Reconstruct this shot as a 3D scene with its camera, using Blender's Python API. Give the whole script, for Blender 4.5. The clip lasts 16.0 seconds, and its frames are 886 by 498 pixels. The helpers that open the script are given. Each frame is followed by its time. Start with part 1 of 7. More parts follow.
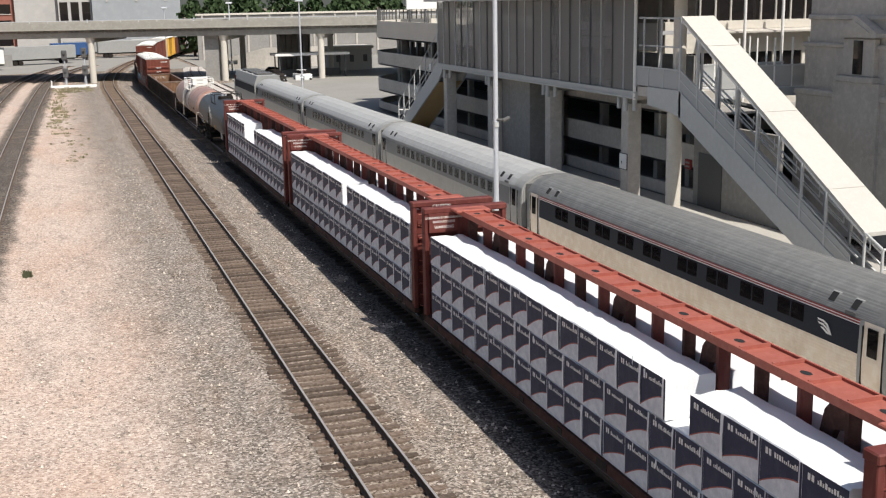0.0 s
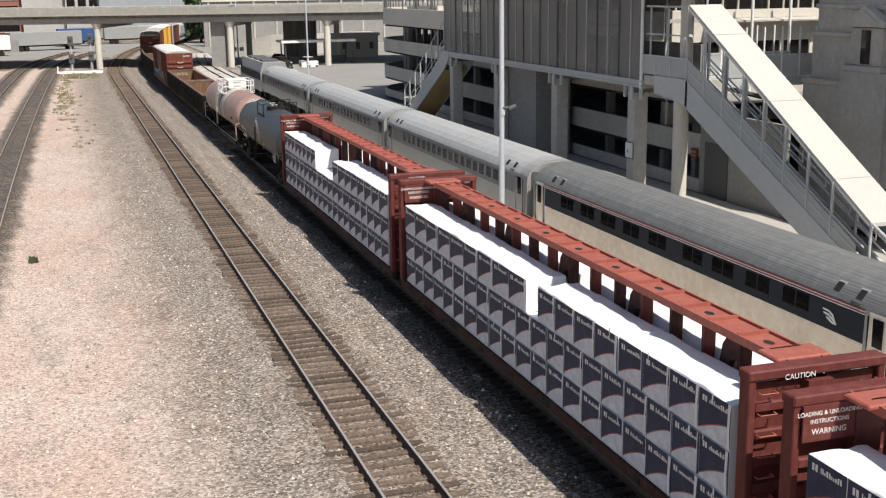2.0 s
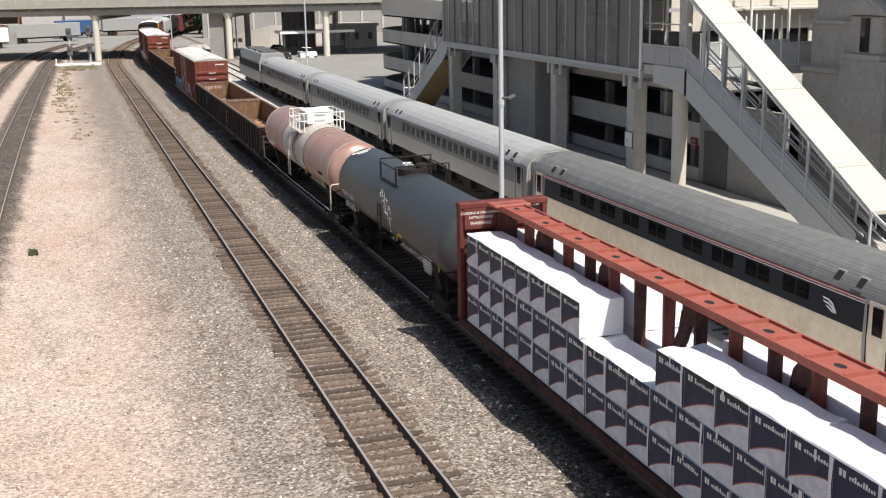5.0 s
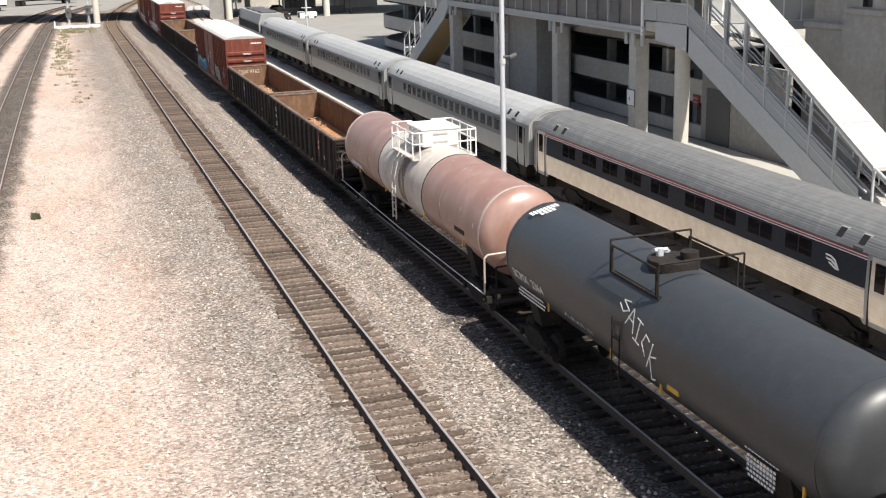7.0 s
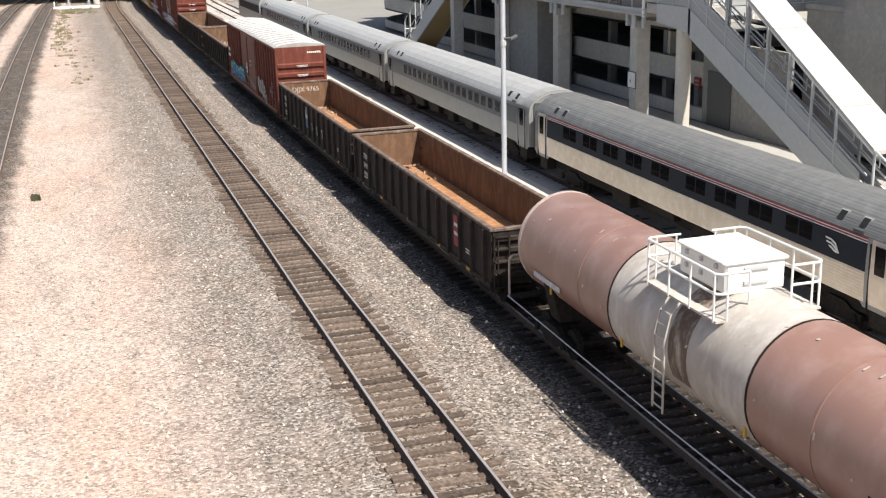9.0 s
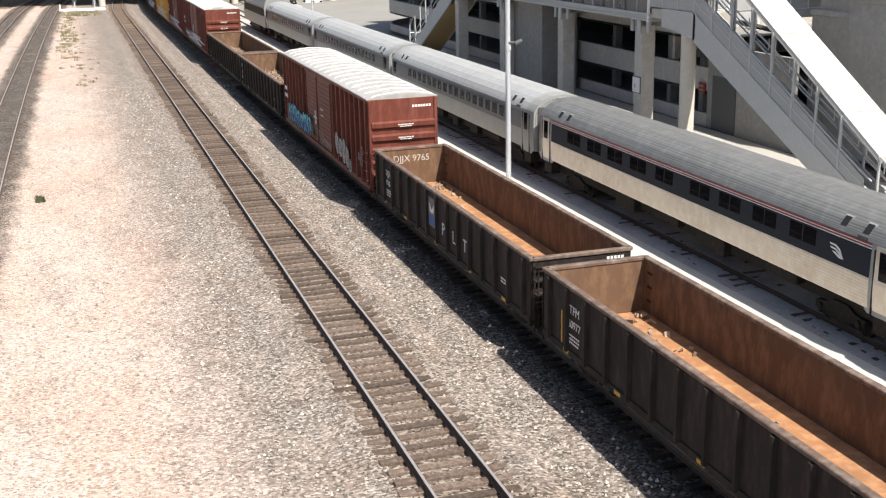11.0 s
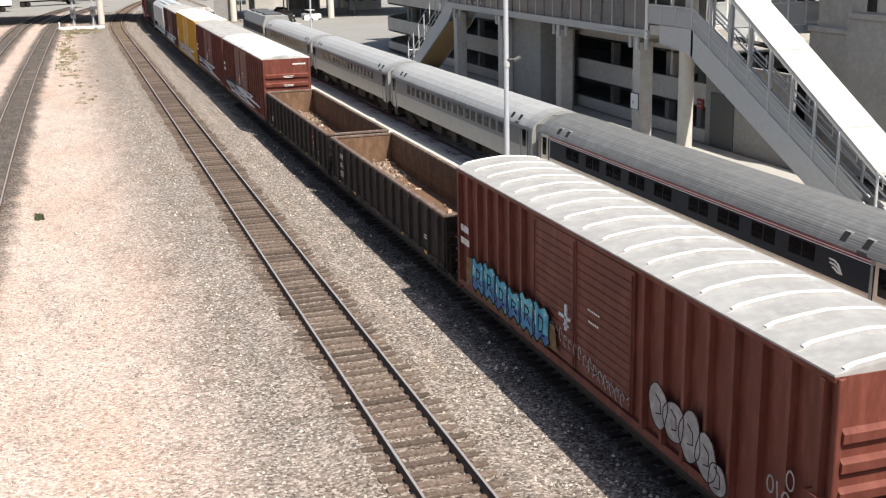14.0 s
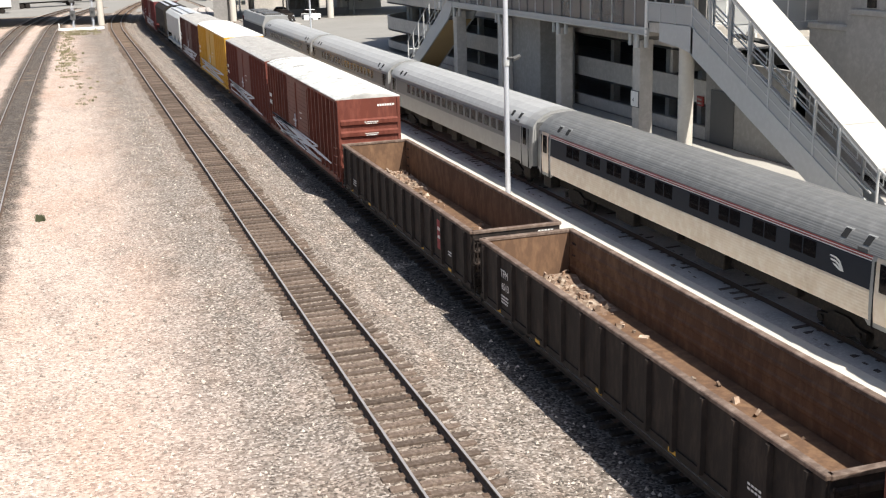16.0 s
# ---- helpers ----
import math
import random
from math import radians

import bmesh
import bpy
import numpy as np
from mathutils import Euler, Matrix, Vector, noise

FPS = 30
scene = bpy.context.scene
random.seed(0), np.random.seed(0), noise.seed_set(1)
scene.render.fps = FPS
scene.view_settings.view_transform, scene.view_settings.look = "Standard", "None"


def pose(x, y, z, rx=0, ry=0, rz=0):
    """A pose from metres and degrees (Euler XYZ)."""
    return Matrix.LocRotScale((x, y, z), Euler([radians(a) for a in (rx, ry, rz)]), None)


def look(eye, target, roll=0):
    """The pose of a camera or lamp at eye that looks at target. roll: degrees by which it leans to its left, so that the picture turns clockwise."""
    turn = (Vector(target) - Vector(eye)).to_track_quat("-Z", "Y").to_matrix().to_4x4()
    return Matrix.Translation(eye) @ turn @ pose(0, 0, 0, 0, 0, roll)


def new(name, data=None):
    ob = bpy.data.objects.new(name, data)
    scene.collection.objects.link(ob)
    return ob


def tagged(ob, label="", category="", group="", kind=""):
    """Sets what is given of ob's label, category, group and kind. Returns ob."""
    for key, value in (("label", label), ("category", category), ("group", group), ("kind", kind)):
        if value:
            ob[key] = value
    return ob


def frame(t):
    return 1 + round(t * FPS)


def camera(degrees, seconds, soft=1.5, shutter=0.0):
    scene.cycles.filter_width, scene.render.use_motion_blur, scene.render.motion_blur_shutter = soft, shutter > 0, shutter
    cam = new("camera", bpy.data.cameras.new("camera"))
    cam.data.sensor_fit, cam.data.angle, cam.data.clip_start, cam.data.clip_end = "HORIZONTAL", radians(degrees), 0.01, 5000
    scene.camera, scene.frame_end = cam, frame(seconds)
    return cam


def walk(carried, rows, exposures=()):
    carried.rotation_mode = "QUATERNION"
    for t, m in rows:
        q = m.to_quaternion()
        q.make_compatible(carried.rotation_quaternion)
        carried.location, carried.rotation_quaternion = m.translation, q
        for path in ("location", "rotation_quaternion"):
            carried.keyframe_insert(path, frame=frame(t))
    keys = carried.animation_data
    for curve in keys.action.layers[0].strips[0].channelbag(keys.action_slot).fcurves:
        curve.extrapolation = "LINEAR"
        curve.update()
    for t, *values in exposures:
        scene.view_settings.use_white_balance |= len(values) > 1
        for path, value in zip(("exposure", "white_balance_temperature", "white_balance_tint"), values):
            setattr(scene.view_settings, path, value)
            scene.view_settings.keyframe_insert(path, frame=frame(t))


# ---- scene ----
# A freight train passes a small city station; the camera stands on a bridge across the yard.
# Tracks run along +y, rail tops lie at z = 0.
cam = camera(42.187, 16.0, soft=1.2)
EYE = Vector((0.0, 0.0, 11.835))


def aimed(yaw, pitch, roll):
    """Camera pose: yaw to the right of +y, pitch down, roll, in degrees."""
    a, b = radians(yaw), radians(pitch)
    return look(EYE, EYE + Vector((math.sin(a) * math.cos(b), math.cos(a) * math.cos(b), -math.sin(b))), roll)


TURNS = [  # seconds, yaw, pitch, roll
    (0.0, 18.216, 12.211, -1.040),
    (0.5, 18.018, 12.443, -1.422),
    (1.0, 17.942, 12.682, -1.154),
    (1.5, 17.922, 12.791, -0.921),
    (2.0, 17.938, 12.809, -0.788),
    (2.5, 17.944, 12.906, -0.694),
    (3.0, 17.969, 12.939, -0.735),
    (3.5, 17.977, 12.873, -0.723),
    (4.0, 18.011, 12.841, -0.777),
    (6.5, 17.733, 14.785, -1.581),
    (7.0, 17.764, 15.265, -1.614),
    (7.5, 17.764, 15.629, -1.520),
    (8.0, 17.704, 15.909, -1.490),
    (8.5, 17.705, 16.073, -1.504),
    (9.0, 17.730, 16.152, -1.488),
    (11.5, 17.511, 15.807, -1.236),
    (12.0, 17.533, 15.315, -1.431),
    (12.5, 17.578, 15.001, -1.387),
    (13.0, 17.618, 15.003, -1.368),
    (13.5, 17.619, 15.063, -1.371),
    (14.0, 17.612, 15.130, -1.365),
    (14.5, 17.596, 15.153, -1.409),
    (15.0, 17.664, 15.106, -1.400),
    (15.5, 17.636, 15.174, -1.377),
    (16.0, 17.558, 15.184, -1.726)]
walk(cam, [(t, aimed(y, p, r)) for t, y, p, r in TURNS],
     exposures=[(0.0, 0.34), (4.2, 0.34), (6.4, 0.72), (9.2, 0.67), (11.4, 0.78), (14.0, 0.68), (16.0, 0.71)])

# ---- light ----
SUN = Vector((0.23, -0.65, 1.0)).normalized()
world = bpy.data.worlds.new("world")
scene.world = world
world.use_nodes = True
sky = world.node_tree.nodes.new("ShaderNodeTexSky")
sky.sky_type, sky.sun_disc = "NISHITA", False
sky.sun_elevation, sky.sun_rotation = math.asin(SUN.z), math.atan2(SUN.x, SUN.y)
sky.dust_density, sky.air_density = 2.0, 1.0
back = world.node_tree.nodes["Background"]
back.inputs[1].default_value = 0.075
world.node_tree.links.new(sky.outputs[0], back.inputs[0])
sun = new("sun", bpy.data.lights.new("sun", "SUN"))
sun.data.energy, sun.data.angle, sun.data.color = 4.6, radians(0.5), (1.0, 0.95, 0.87)
sun.matrix_world = look(SUN * 300, (0, 0, 0))


# ---- materials ----
def mat(name, base, rough=0.7, metal=0.0, dark=None, light=None, grain=6.0, stain=0.5, amount=0.5,
        bump=0.0, bump_scale=40.0, island=0.0, per_object=0.0, streak=0.0, gloss=0.2):
    """A weathered surface: base colour, stains and grain at two scales, fine relief."""
    m = bpy.data.materials.new(name)
    m.use_nodes = True
    nt = m.node_tree
    bsdf = nt.nodes["Principled BSDF"]
    bsdf.inputs["Roughness"].default_value = rough
    bsdf.inputs["Metallic"].default_value = metal
    bsdf.inputs["Specular IOR Level"].default_value = gloss
    dark = dark or tuple(v * 0.6 for v in base)
    light = light or tuple(min(1.0, v * 1.25) for v in base)
    co = nt.nodes.new("ShaderNodeTexCoord")
    mp = nt.nodes.new("ShaderNodeMapping")
    mp.inputs["Scale"].default_value = (1.0, 1.0, 1.0 if not streak else streak)
    nt.links.new(co.outputs["Object"], mp.inputs["Vector"])

    def nz(scale, detail, rg):
        n = nt.nodes.new("ShaderNodeTexNoise")
        n.inputs["Scale"].default_value, n.inputs["Detail"].default_value, n.inputs["Roughness"].default_value = scale, detail, rg
        nt.links.new(mp.outputs["Vector"], n.inputs["Vector"])
        return n.outputs["Fac"]

    def ramp(src, lo, hi):
        n = nt.nodes.new("ShaderNodeMapRange")
        n.inputs["From Min"].default_value, n.inputs["From Max"].default_value = lo, hi
        nt.links.new(src, n.inputs["Value"])
        return n.outputs["Result"]

    def mix(fac, a, b):
        n = nt.nodes.new("ShaderNodeMix")
        n.data_type = "RGBA"
        if isinstance(fac, float):
            n.inputs[0].default_value = fac
        else:
            nt.links.new(fac, n.inputs[0])
        for i, v in ((6, a), (7, b)):
            if isinstance(v, tuple):
                n.inputs[i].default_value = (*v, 1.0)
            else:
                nt.links.new(v, n.inputs[i])
        return n.outputs[2]

    col = mix(ramp(nz(stain, 5.0, 0.6), 0.5 - 0.25, 0.5 + 0.3), base, tuple(b * (1 - amount) + d * amount for b, d in zip(base, dark)))
    fac = nt.nodes.new("ShaderNodeMath")
    fac.operation = "MULTIPLY"
    fac.inputs[1].default_value = amount
    nt.links.new(ramp(nz(grain, 4.0, 0.65), 0.45, 0.75), fac.inputs[0])
    col = mix(fac.outputs[0], col, light)
    if island or per_object:
        src = nt.nodes.new("ShaderNodeNewGeometry").outputs["Random Per Island"] if island else nt.nodes.new("ShaderNodeObjectInfo").outputs["Random"]
        v = nt.nodes.new("ShaderNodeMapRange")
        k = island or per_object
        v.inputs["To Min"].default_value, v.inputs["To Max"].default_value = 1 - k, 1 + k
        nt.links.new(src, v.inputs["Value"])
        hs = nt.nodes.new("ShaderNodeHueSaturation")
        nt.links.new(v.outputs["Result"], hs.inputs["Value"])
        nt.links.new(col, hs.inputs["Color"])
        col = hs.outputs["Color"]
    nt.links.new(col, bsdf.inputs["Base Color"])
    if bump:
        b = nt.nodes.new("ShaderNodeBump")
        b.inputs["Strength"].default_value, b.inputs["Distance"].default_value = min(1.0, bump), 0.02
        nt.links.new(nz(bump_scale, 6.0, 0.7), b.inputs["Height"])
        nt.links.new(b.outputs["Normal"], bsdf.inputs["Normal"])
    return m


def gravel(name, size=0.066):
    """Crushed stone: each cell a stone of its own tone. The mesh says how grey (crushed ballast), how brown (dust
    near the rails) or how dark (grime, and the train's shade) the yard is; the rest is tan gravel with pinkish and grey
    patches."""
    m = bpy.data.materials.new(name)
    m.use_nodes = True
    nt = m.node_tree
    bsdf = nt.nodes["Principled BSDF"]
    bsdf.inputs["Roughness"].default_value = 0.95
    bsdf.inputs["Specular IOR Level"].default_value = 0.2
    co = nt.nodes.new("ShaderNodeTexCoord")
    vo = nt.nodes.new("ShaderNodeTexVoronoi")
    vo.inputs["Scale"].default_value = 1.0 / size
    nt.links.new(co.outputs["Object"], vo.inputs["Vector"])
    sep = nt.nodes.new("ShaderNodeSeparateColor")
    nt.links.new(vo.outputs["Color"], sep.inputs[0])

    def tones(colours, src):
        cr = nt.nodes.new("ShaderNodeValToRGB")
        while len(cr.color_ramp.elements) < len(colours):
            cr.color_ramp.elements.new(0.5)
        for i, (e, c) in enumerate(zip(cr.color_ramp.elements, colours)):
            e.position, e.color = i / (len(colours) - 1), (*c, 1)
        nt.links.new(src, cr.inputs[0])
        return cr.outputs[0]

    def cloud(scale, lo, hi, stretch=0.4, detail=6.0):
        n = nt.nodes.new("ShaderNodeTexNoise")
        n.inputs["Scale"].default_value, n.inputs["Detail"].default_value, n.inputs["Roughness"].default_value = scale, detail, 0.65
        mp = nt.nodes.new("ShaderNodeMapping")
        mp.inputs["Scale"].default_value = (1.0, stretch, 1.0)
        nt.links.new(co.outputs["Object"], mp.inputs["Vector"])
        nt.links.new(mp.outputs["Vector"], n.inputs["Vector"])
        r = nt.nodes.new("ShaderNodeMapRange")
        r.inputs["From Min"].default_value, r.inputs["From Max"].default_value = lo, hi
        nt.links.new(n.outputs["Fac"], r.inputs["Value"])
        return r.outputs[0]

    def blend(fac, a, b, kind="MIX", strength=1.0):
        if strength != 1.0:
            k = nt.nodes.new("ShaderNodeMath")
            k.operation = "MULTIPLY"
            k.inputs[1].default_value = strength
            nt.links.new(fac, k.inputs[0])
            fac = k.outputs[0]
        x = nt.nodes.new("ShaderNodeMix")
        x.data_type, x.blend_type = "RGBA", kind
        nt.links.new(fac, x.inputs[0])
        nt.links.new(a, x.inputs[6])
        if isinstance(b, tuple):
            x.inputs[7].default_value = (*b, 1)
        else:
            nt.links.new(b, x.inputs[7])
        return x.outputs[2]

    def worn(attribute, spread):
        """The mesh's own share, with a ragged edge."""
        at = nt.nodes.new("ShaderNodeAttribute")
        at.attribute_name = attribute
        add = nt.nodes.new("ShaderNodeMath")
        add.operation = "ADD"
        nt.links.new(at.outputs["Fac"], add.inputs[0])
        n = cloud(0.9, 0.0, 1.0, 0.5)
        nt.links.new(n, add.inputs[1])
        r = nt.nodes.new("ShaderNodeMapRange")
        r.interpolation_type = "SMOOTHSTEP"
        r.inputs["From Min"].default_value, r.inputs["From Max"].default_value = 1.0 - spread, 1.0 + spread
        nt.links.new(add.outputs[0], r.inputs["Value"])
        return r.outputs[0]

    tan = tones([(0.29, 0.220, 0.183), (0.435, 0.340, 0.284), (0.505, 0.402, 0.340), (0.56, 0.453, 0.387), (0.66, 0.555, 0.485)], sep.outputs[0])
    grey = tones([(0.070, 0.059, 0.050), (0.135, 0.114, 0.097), (0.195, 0.167, 0.143), (0.275, 0.238, 0.206), (0.48, 0.43, 0.385)], sep.outputs[0])
    brown = tones([(0.04, 0.03, 0.024), (0.115, 0.088, 0.068), (0.19, 0.15, 0.12), (0.26, 0.21, 0.17), (0.38, 0.33, 0.28)], sep.outputs[0])
    # Darkest tones: painted shade under the freight train, grime on the outer tracks.
    oily_shaded = tones([(0.018, 0.015, 0.013), (0.046, 0.039, 0.034), (0.076, 0.066, 0.058), (0.110, 0.096, 0.086), (0.20, 0.176, 0.158)], sep.outputs[0])
    tan = blend(cloud(0.16, 0.45, 0.68), tan, (0.86, 0.70, 0.60), "MULTIPLY", 0.6)
    tan = blend(cloud(0.7, 0.54, 0.78, 0.6), tan, grey, "MIX", 0.65)
    tan = blend(cloud(3.0, 0.50, 0.74, 1.0), tan, grey, "MIX", 0.42)
    tan = blend(cloud(0.33, 0.53, 0.66, 0.5), tan, grey, "MIX", 0.3)
    grey = blend(cloud(0.8, 0.5, 0.75), grey, (0.80, 0.66, 0.55), "MULTIPLY", 0.8)
    grey = blend(cloud(3.5, 0.52, 0.8, 1.0), grey, tan, "MIX", 0.5)
    col = blend(worn("grey", 0.55), tan, grey)
    col = blend(worn("dust", 0.45), col, brown)
    col = blend(worn("oil_shade", 0.4), col, oily_shaded)
    nt.links.new(col, bsdf.inputs["Base Color"])
    b = nt.nodes.new("ShaderNodeBump")
    b.inputs["Strength"].default_value, b.inputs["Distance"].default_value = 0.8, size * 0.5
    b.invert = True
    nt.links.new(vo.outputs["Distance"], b.inputs["Height"])
    nt.links.new(b.outputs["Normal"], bsdf.inputs["Normal"])
    return m


def glass(name, tint, rough=0.05):
    m = bpy.data.materials.new(name)
    m.use_nodes = True
    b = m.node_tree.nodes["Principled BSDF"]
    b.inputs["Base Color"].default_value = (*tint, 1)
    b.inputs["Roughness"].default_value = rough
    b.inputs["Specular IOR Level"].default_value = 0.6
    return m


def sheer(name, tint, opacity, rough=0.3):
    """Perforated screen or tinted pane that lets part of the view through."""
    m = bpy.data.materials.new(name)
    m.use_nodes = True
    nt = m.node_tree
    b = nt.nodes["Principled BSDF"]
    b.inputs["Base Color"].default_value = (*tint, 1)
    b.inputs["Roughness"].default_value = rough
    tr = nt.nodes.new("ShaderNodeBsdfTransparent")
    mx = nt.nodes.new("ShaderNodeMixShader")
    mx.inputs[0].default_value = opacity
    nt.links.new(tr.outputs[0], mx.inputs[1])
    nt.links.new(b.outputs[0], mx.inputs[2])
    nt.links.new(mx.outputs[0], nt.nodes["Material Output"].inputs["Surface"])
    return m


GRAVEL = gravel("yard gravel")
TIE = mat("creosoted wood", (0.135, 0.100, 0.078), 0.9, dark=(0.055, 0.041, 0.033), light=(0.26, 0.205, 0.17), grain=9, stain=1.5, amount=0.7, bump=0.6, bump_scale=30, per_object=0.35)
TIE_FAR = mat("creosoted wood of far ties", (0.185, 0.135, 0.10), 0.9, light=(0.28, 0.22, 0.175), amount=0.7, bump=0.5, island=0.35)
RAIL = mat("rusty rail", (0.115, 0.078, 0.058), 0.8, 0.0, light=(0.19, 0.13, 0.09), grain=12)
RAILHEAD = mat("polished rail head", (0.46, 0.43, 0.41), 0.5, 0.5, grain=20, amount=0.2)
CONCRETE = mat("concrete", (0.50, 0.47, 0.425), 0.85, dark=(0.28, 0.26, 0.235), light=(0.60, 0.57, 0.525), grain=3, stain=0.3, amount=0.65, bump=0.15)
CONCRETE_PALE = mat("pale concrete", (0.62, 0.58, 0.51), 0.85, light=(0.70, 0.67, 0.60), grain=4, stain=0.2, amount=0.4, bump=0.1)
# Darker concrete: dull walls, and parts whose shade is put into the colour.
CONCRETE_DARK = mat("weathered, shade darkened grey concrete", (0.29, 0.28, 0.265), 0.9, grain=3, stain=0.4, amount=0.65)
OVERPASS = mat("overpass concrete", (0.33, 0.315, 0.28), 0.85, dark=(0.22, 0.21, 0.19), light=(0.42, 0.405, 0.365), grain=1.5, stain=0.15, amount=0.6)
PLATFORM = mat("platform concrete", (0.44, 0.42, 0.385), 0.9, grain=10, stain=0.15, amount=0.5, bump=0.2)
PAVING = mat("worn pavement", (0.27, 0.26, 0.24), 0.9, grain=10, stain=0.15, amount=0.5, bump=0.2)
# One red paint in three tones: shaded sides, sunlit top, grimy deep shade.
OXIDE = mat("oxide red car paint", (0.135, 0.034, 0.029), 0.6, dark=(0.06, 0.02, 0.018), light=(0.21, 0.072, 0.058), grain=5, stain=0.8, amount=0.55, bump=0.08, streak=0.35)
OXIDE_LIT = mat("oxide red lightened as sunlit", (0.33, 0.098, 0.072), 0.6, dark=(0.20, 0.062, 0.05), light=(0.42, 0.16, 0.12), grain=5, stain=0.9, amount=0.5)
GRIMY_SHADED = mat("grimy red darkened for shade", (0.055, 0.024, 0.020), 0.8, light=(0.12, 0.06, 0.05), grain=5, stain=1.0, amount=0.6)
BOX_RED = mat("boxcar red paint", (0.158, 0.046, 0.031), 0.5, dark=(0.075, 0.030, 0.025), light=(0.26, 0.092, 0.068), grain=3.5, stain=0.6, amount=0.6, bump=0.06, streak=0.25)
GOND_BLACK = mat("grimy black gondola paint", (0.026, 0.021, 0.0185), 0.7, dark=(0.014, 0.011, 0.010), light=(0.07, 0.05, 0.04), grain=4, stain=0.7, amount=0.7, bump=0.1, streak=0.3)
GOND_RUST = mat("rusted gondola interior", (0.165, 0.098, 0.060), 0.85, dark=(0.085, 0.050, 0.034), light=(0.29, 0.175, 0.10), grain=3, stain=0.5, amount=0.7, bump=0.3, streak=0.4)
TANK_GREY = mat("satin charcoal tank paint", base=(0.042, 0.045, 0.049), rough=0.42, gloss=0.5, dark=(0.030, 0.033, 0.037), light=(0.064, 0.068, 0.073), grain=3, stain=0.5, amount=0.4)
TANK_BROWN = mat("faded brown tank paint", (0.315, 0.182, 0.143), 0.36, dark=(0.22, 0.112, 0.080), light=(0.44, 0.30, 0.255), grain=1.2, stain=0.28, amount=0.6, streak=0.6, gloss=0.9)
# Paler tone for the end rings, end handrails and small patches.
TANK_PALE = mat("pale mottled tank paint", (0.50, 0.42, 0.37), 0.45, dark=(0.30, 0.21, 0.175), light=(0.68, 0.62, 0.57), grain=3, stain=0.9, amount=0.6, gloss=0.5)
TANK_WHITE = mat("dirty white tank paint", (0.55, 0.51, 0.46), 0.55, dark=(0.26, 0.20, 0.16), light=(0.7, 0.67, 0.62), grain=2.5, stain=1.2, amount=0.7, streak=0.4)
WHITE = mat("white paint", (0.78, 0.77, 0.74), 0.5, grain=8, stain=1, amount=0.2)
ROOF_WHITE = mat("galvanized boxcar roof", (0.36, 0.352, 0.34), 0.6, dark=(0.23, 0.222, 0.21), light=(0.44, 0.435, 0.425), grain=3, stain=0.9, amount=0.65)
RUNNING = mat("black running gear", (0.022, 0.019, 0.017), 0.8, light=(0.06, 0.045, 0.035), grain=8, amount=0.6)
WRAP_WHITE = mat("white lumber wrap", (0.80, 0.81, 0.82), 0.45, dark=(0.60, 0.62, 0.66), light=(0.86, 0.87, 0.88), grain=3, stain=1.5, amount=0.4, bump=0.5, bump_scale=5)
WRAP_GREY = mat("pale grey lumber wrap print", (0.72, 0.73, 0.76), 0.55, dark=(0.36, 0.38, 0.44), light=(0.80, 0.81, 0.83), grain=5, stain=3.0, amount=0.75, bump=0.9, bump_scale=4)
WRAP_NAVY = mat("navy lumber wrap print", (0.030, 0.037, 0.075), 0.5, dark=(0.018, 0.023, 0.048), light=(0.075, 0.085, 0.13), grain=3, stain=1.5, amount=0.5, bump=0.4, bump_scale=5)
WRAP_RED = mat("red stripe print", (0.36, 0.12, 0.10), 0.5)
STEEL = mat("fluted stainless steel", (0.80, 0.70, 0.58), 0.34, 0.25, dark=(0.50, 0.38, 0.28), light=(0.88, 0.83, 0.75), grain=2.5, stain=0.5, amount=0.65)
STEEL_ROOF = mat("dull coach roof", (0.19, 0.19, 0.185), 0.5, 0.2, dark=(0.11, 0.11, 0.105), light=(0.28, 0.28, 0.272), grain=2.5, stain=0.6, amount=0.5)
# Pale coaches in two tones: sunlit roof lighter, shaded sides darker.
ROOF_LIT = mat("pale coach roof lightened as sunlit", (0.36, 0.365, 0.365), 0.6, dark=(0.25, 0.25, 0.25), light=(0.46, 0.46, 0.455), grain=3, stain=0.5, amount=0.5)
STEEL_PALE = mat("pale aluminium coach", (0.33, 0.33, 0.32), 0.5, 0.1, dark=(0.22, 0.22, 0.215), grain=3, stain=0.7, amount=0.4)
BAND_BLUE = mat("dark slate window band", (0.020, 0.024, 0.034), 0.6, gloss=0.12, grain=4, amount=0.3)
BAND_GREY = mat("grey window band", (0.15, 0.155, 0.165), 0.45, grain=4, amount=0.3)
STRIPE_RED = mat("red stripe", (0.36, 0.055, 0.05), 0.5)
GLASS_DARK = glass("dark window glass", (0.014, 0.012, 0.012))
GLASS_GREEN = glass("dusty window glass", (0.06, 0.065, 0.065), 0.15)
SCREEN = sheer("dark tinted screen", (0.17, 0.17, 0.168), 0.70)
SCREEN_THIN = sheer("thinner tinted screen", (0.19, 0.19, 0.19), 0.5)
PANEL = sheer("perforated metal guard", (0.45, 0.46, 0.455), 0.78, 0.5)
STEEL_GREY = mat("grey painted steel", (0.47, 0.48, 0.475), 0.5, dark=(0.38, 0.385, 0.38), grain=4, stain=0.6, amount=0.35)
STEEL_DARK = mat("dark painted steel", (0.10, 0.10, 0.10), 0.5, grain=4, amount=0.3)
GALV = mat("galvanized pole", (0.58, 0.60, 0.64), 0.45, 0.3, grain=6, amount=0.3)
STONE = mat("limestone", (0.47, 0.445, 0.405), 0.85, dark=(0.27, 0.25, 0.225), light=(0.55, 0.525, 0.485), grain=3, stain=0.35, amount=0.7, bump=0.15)
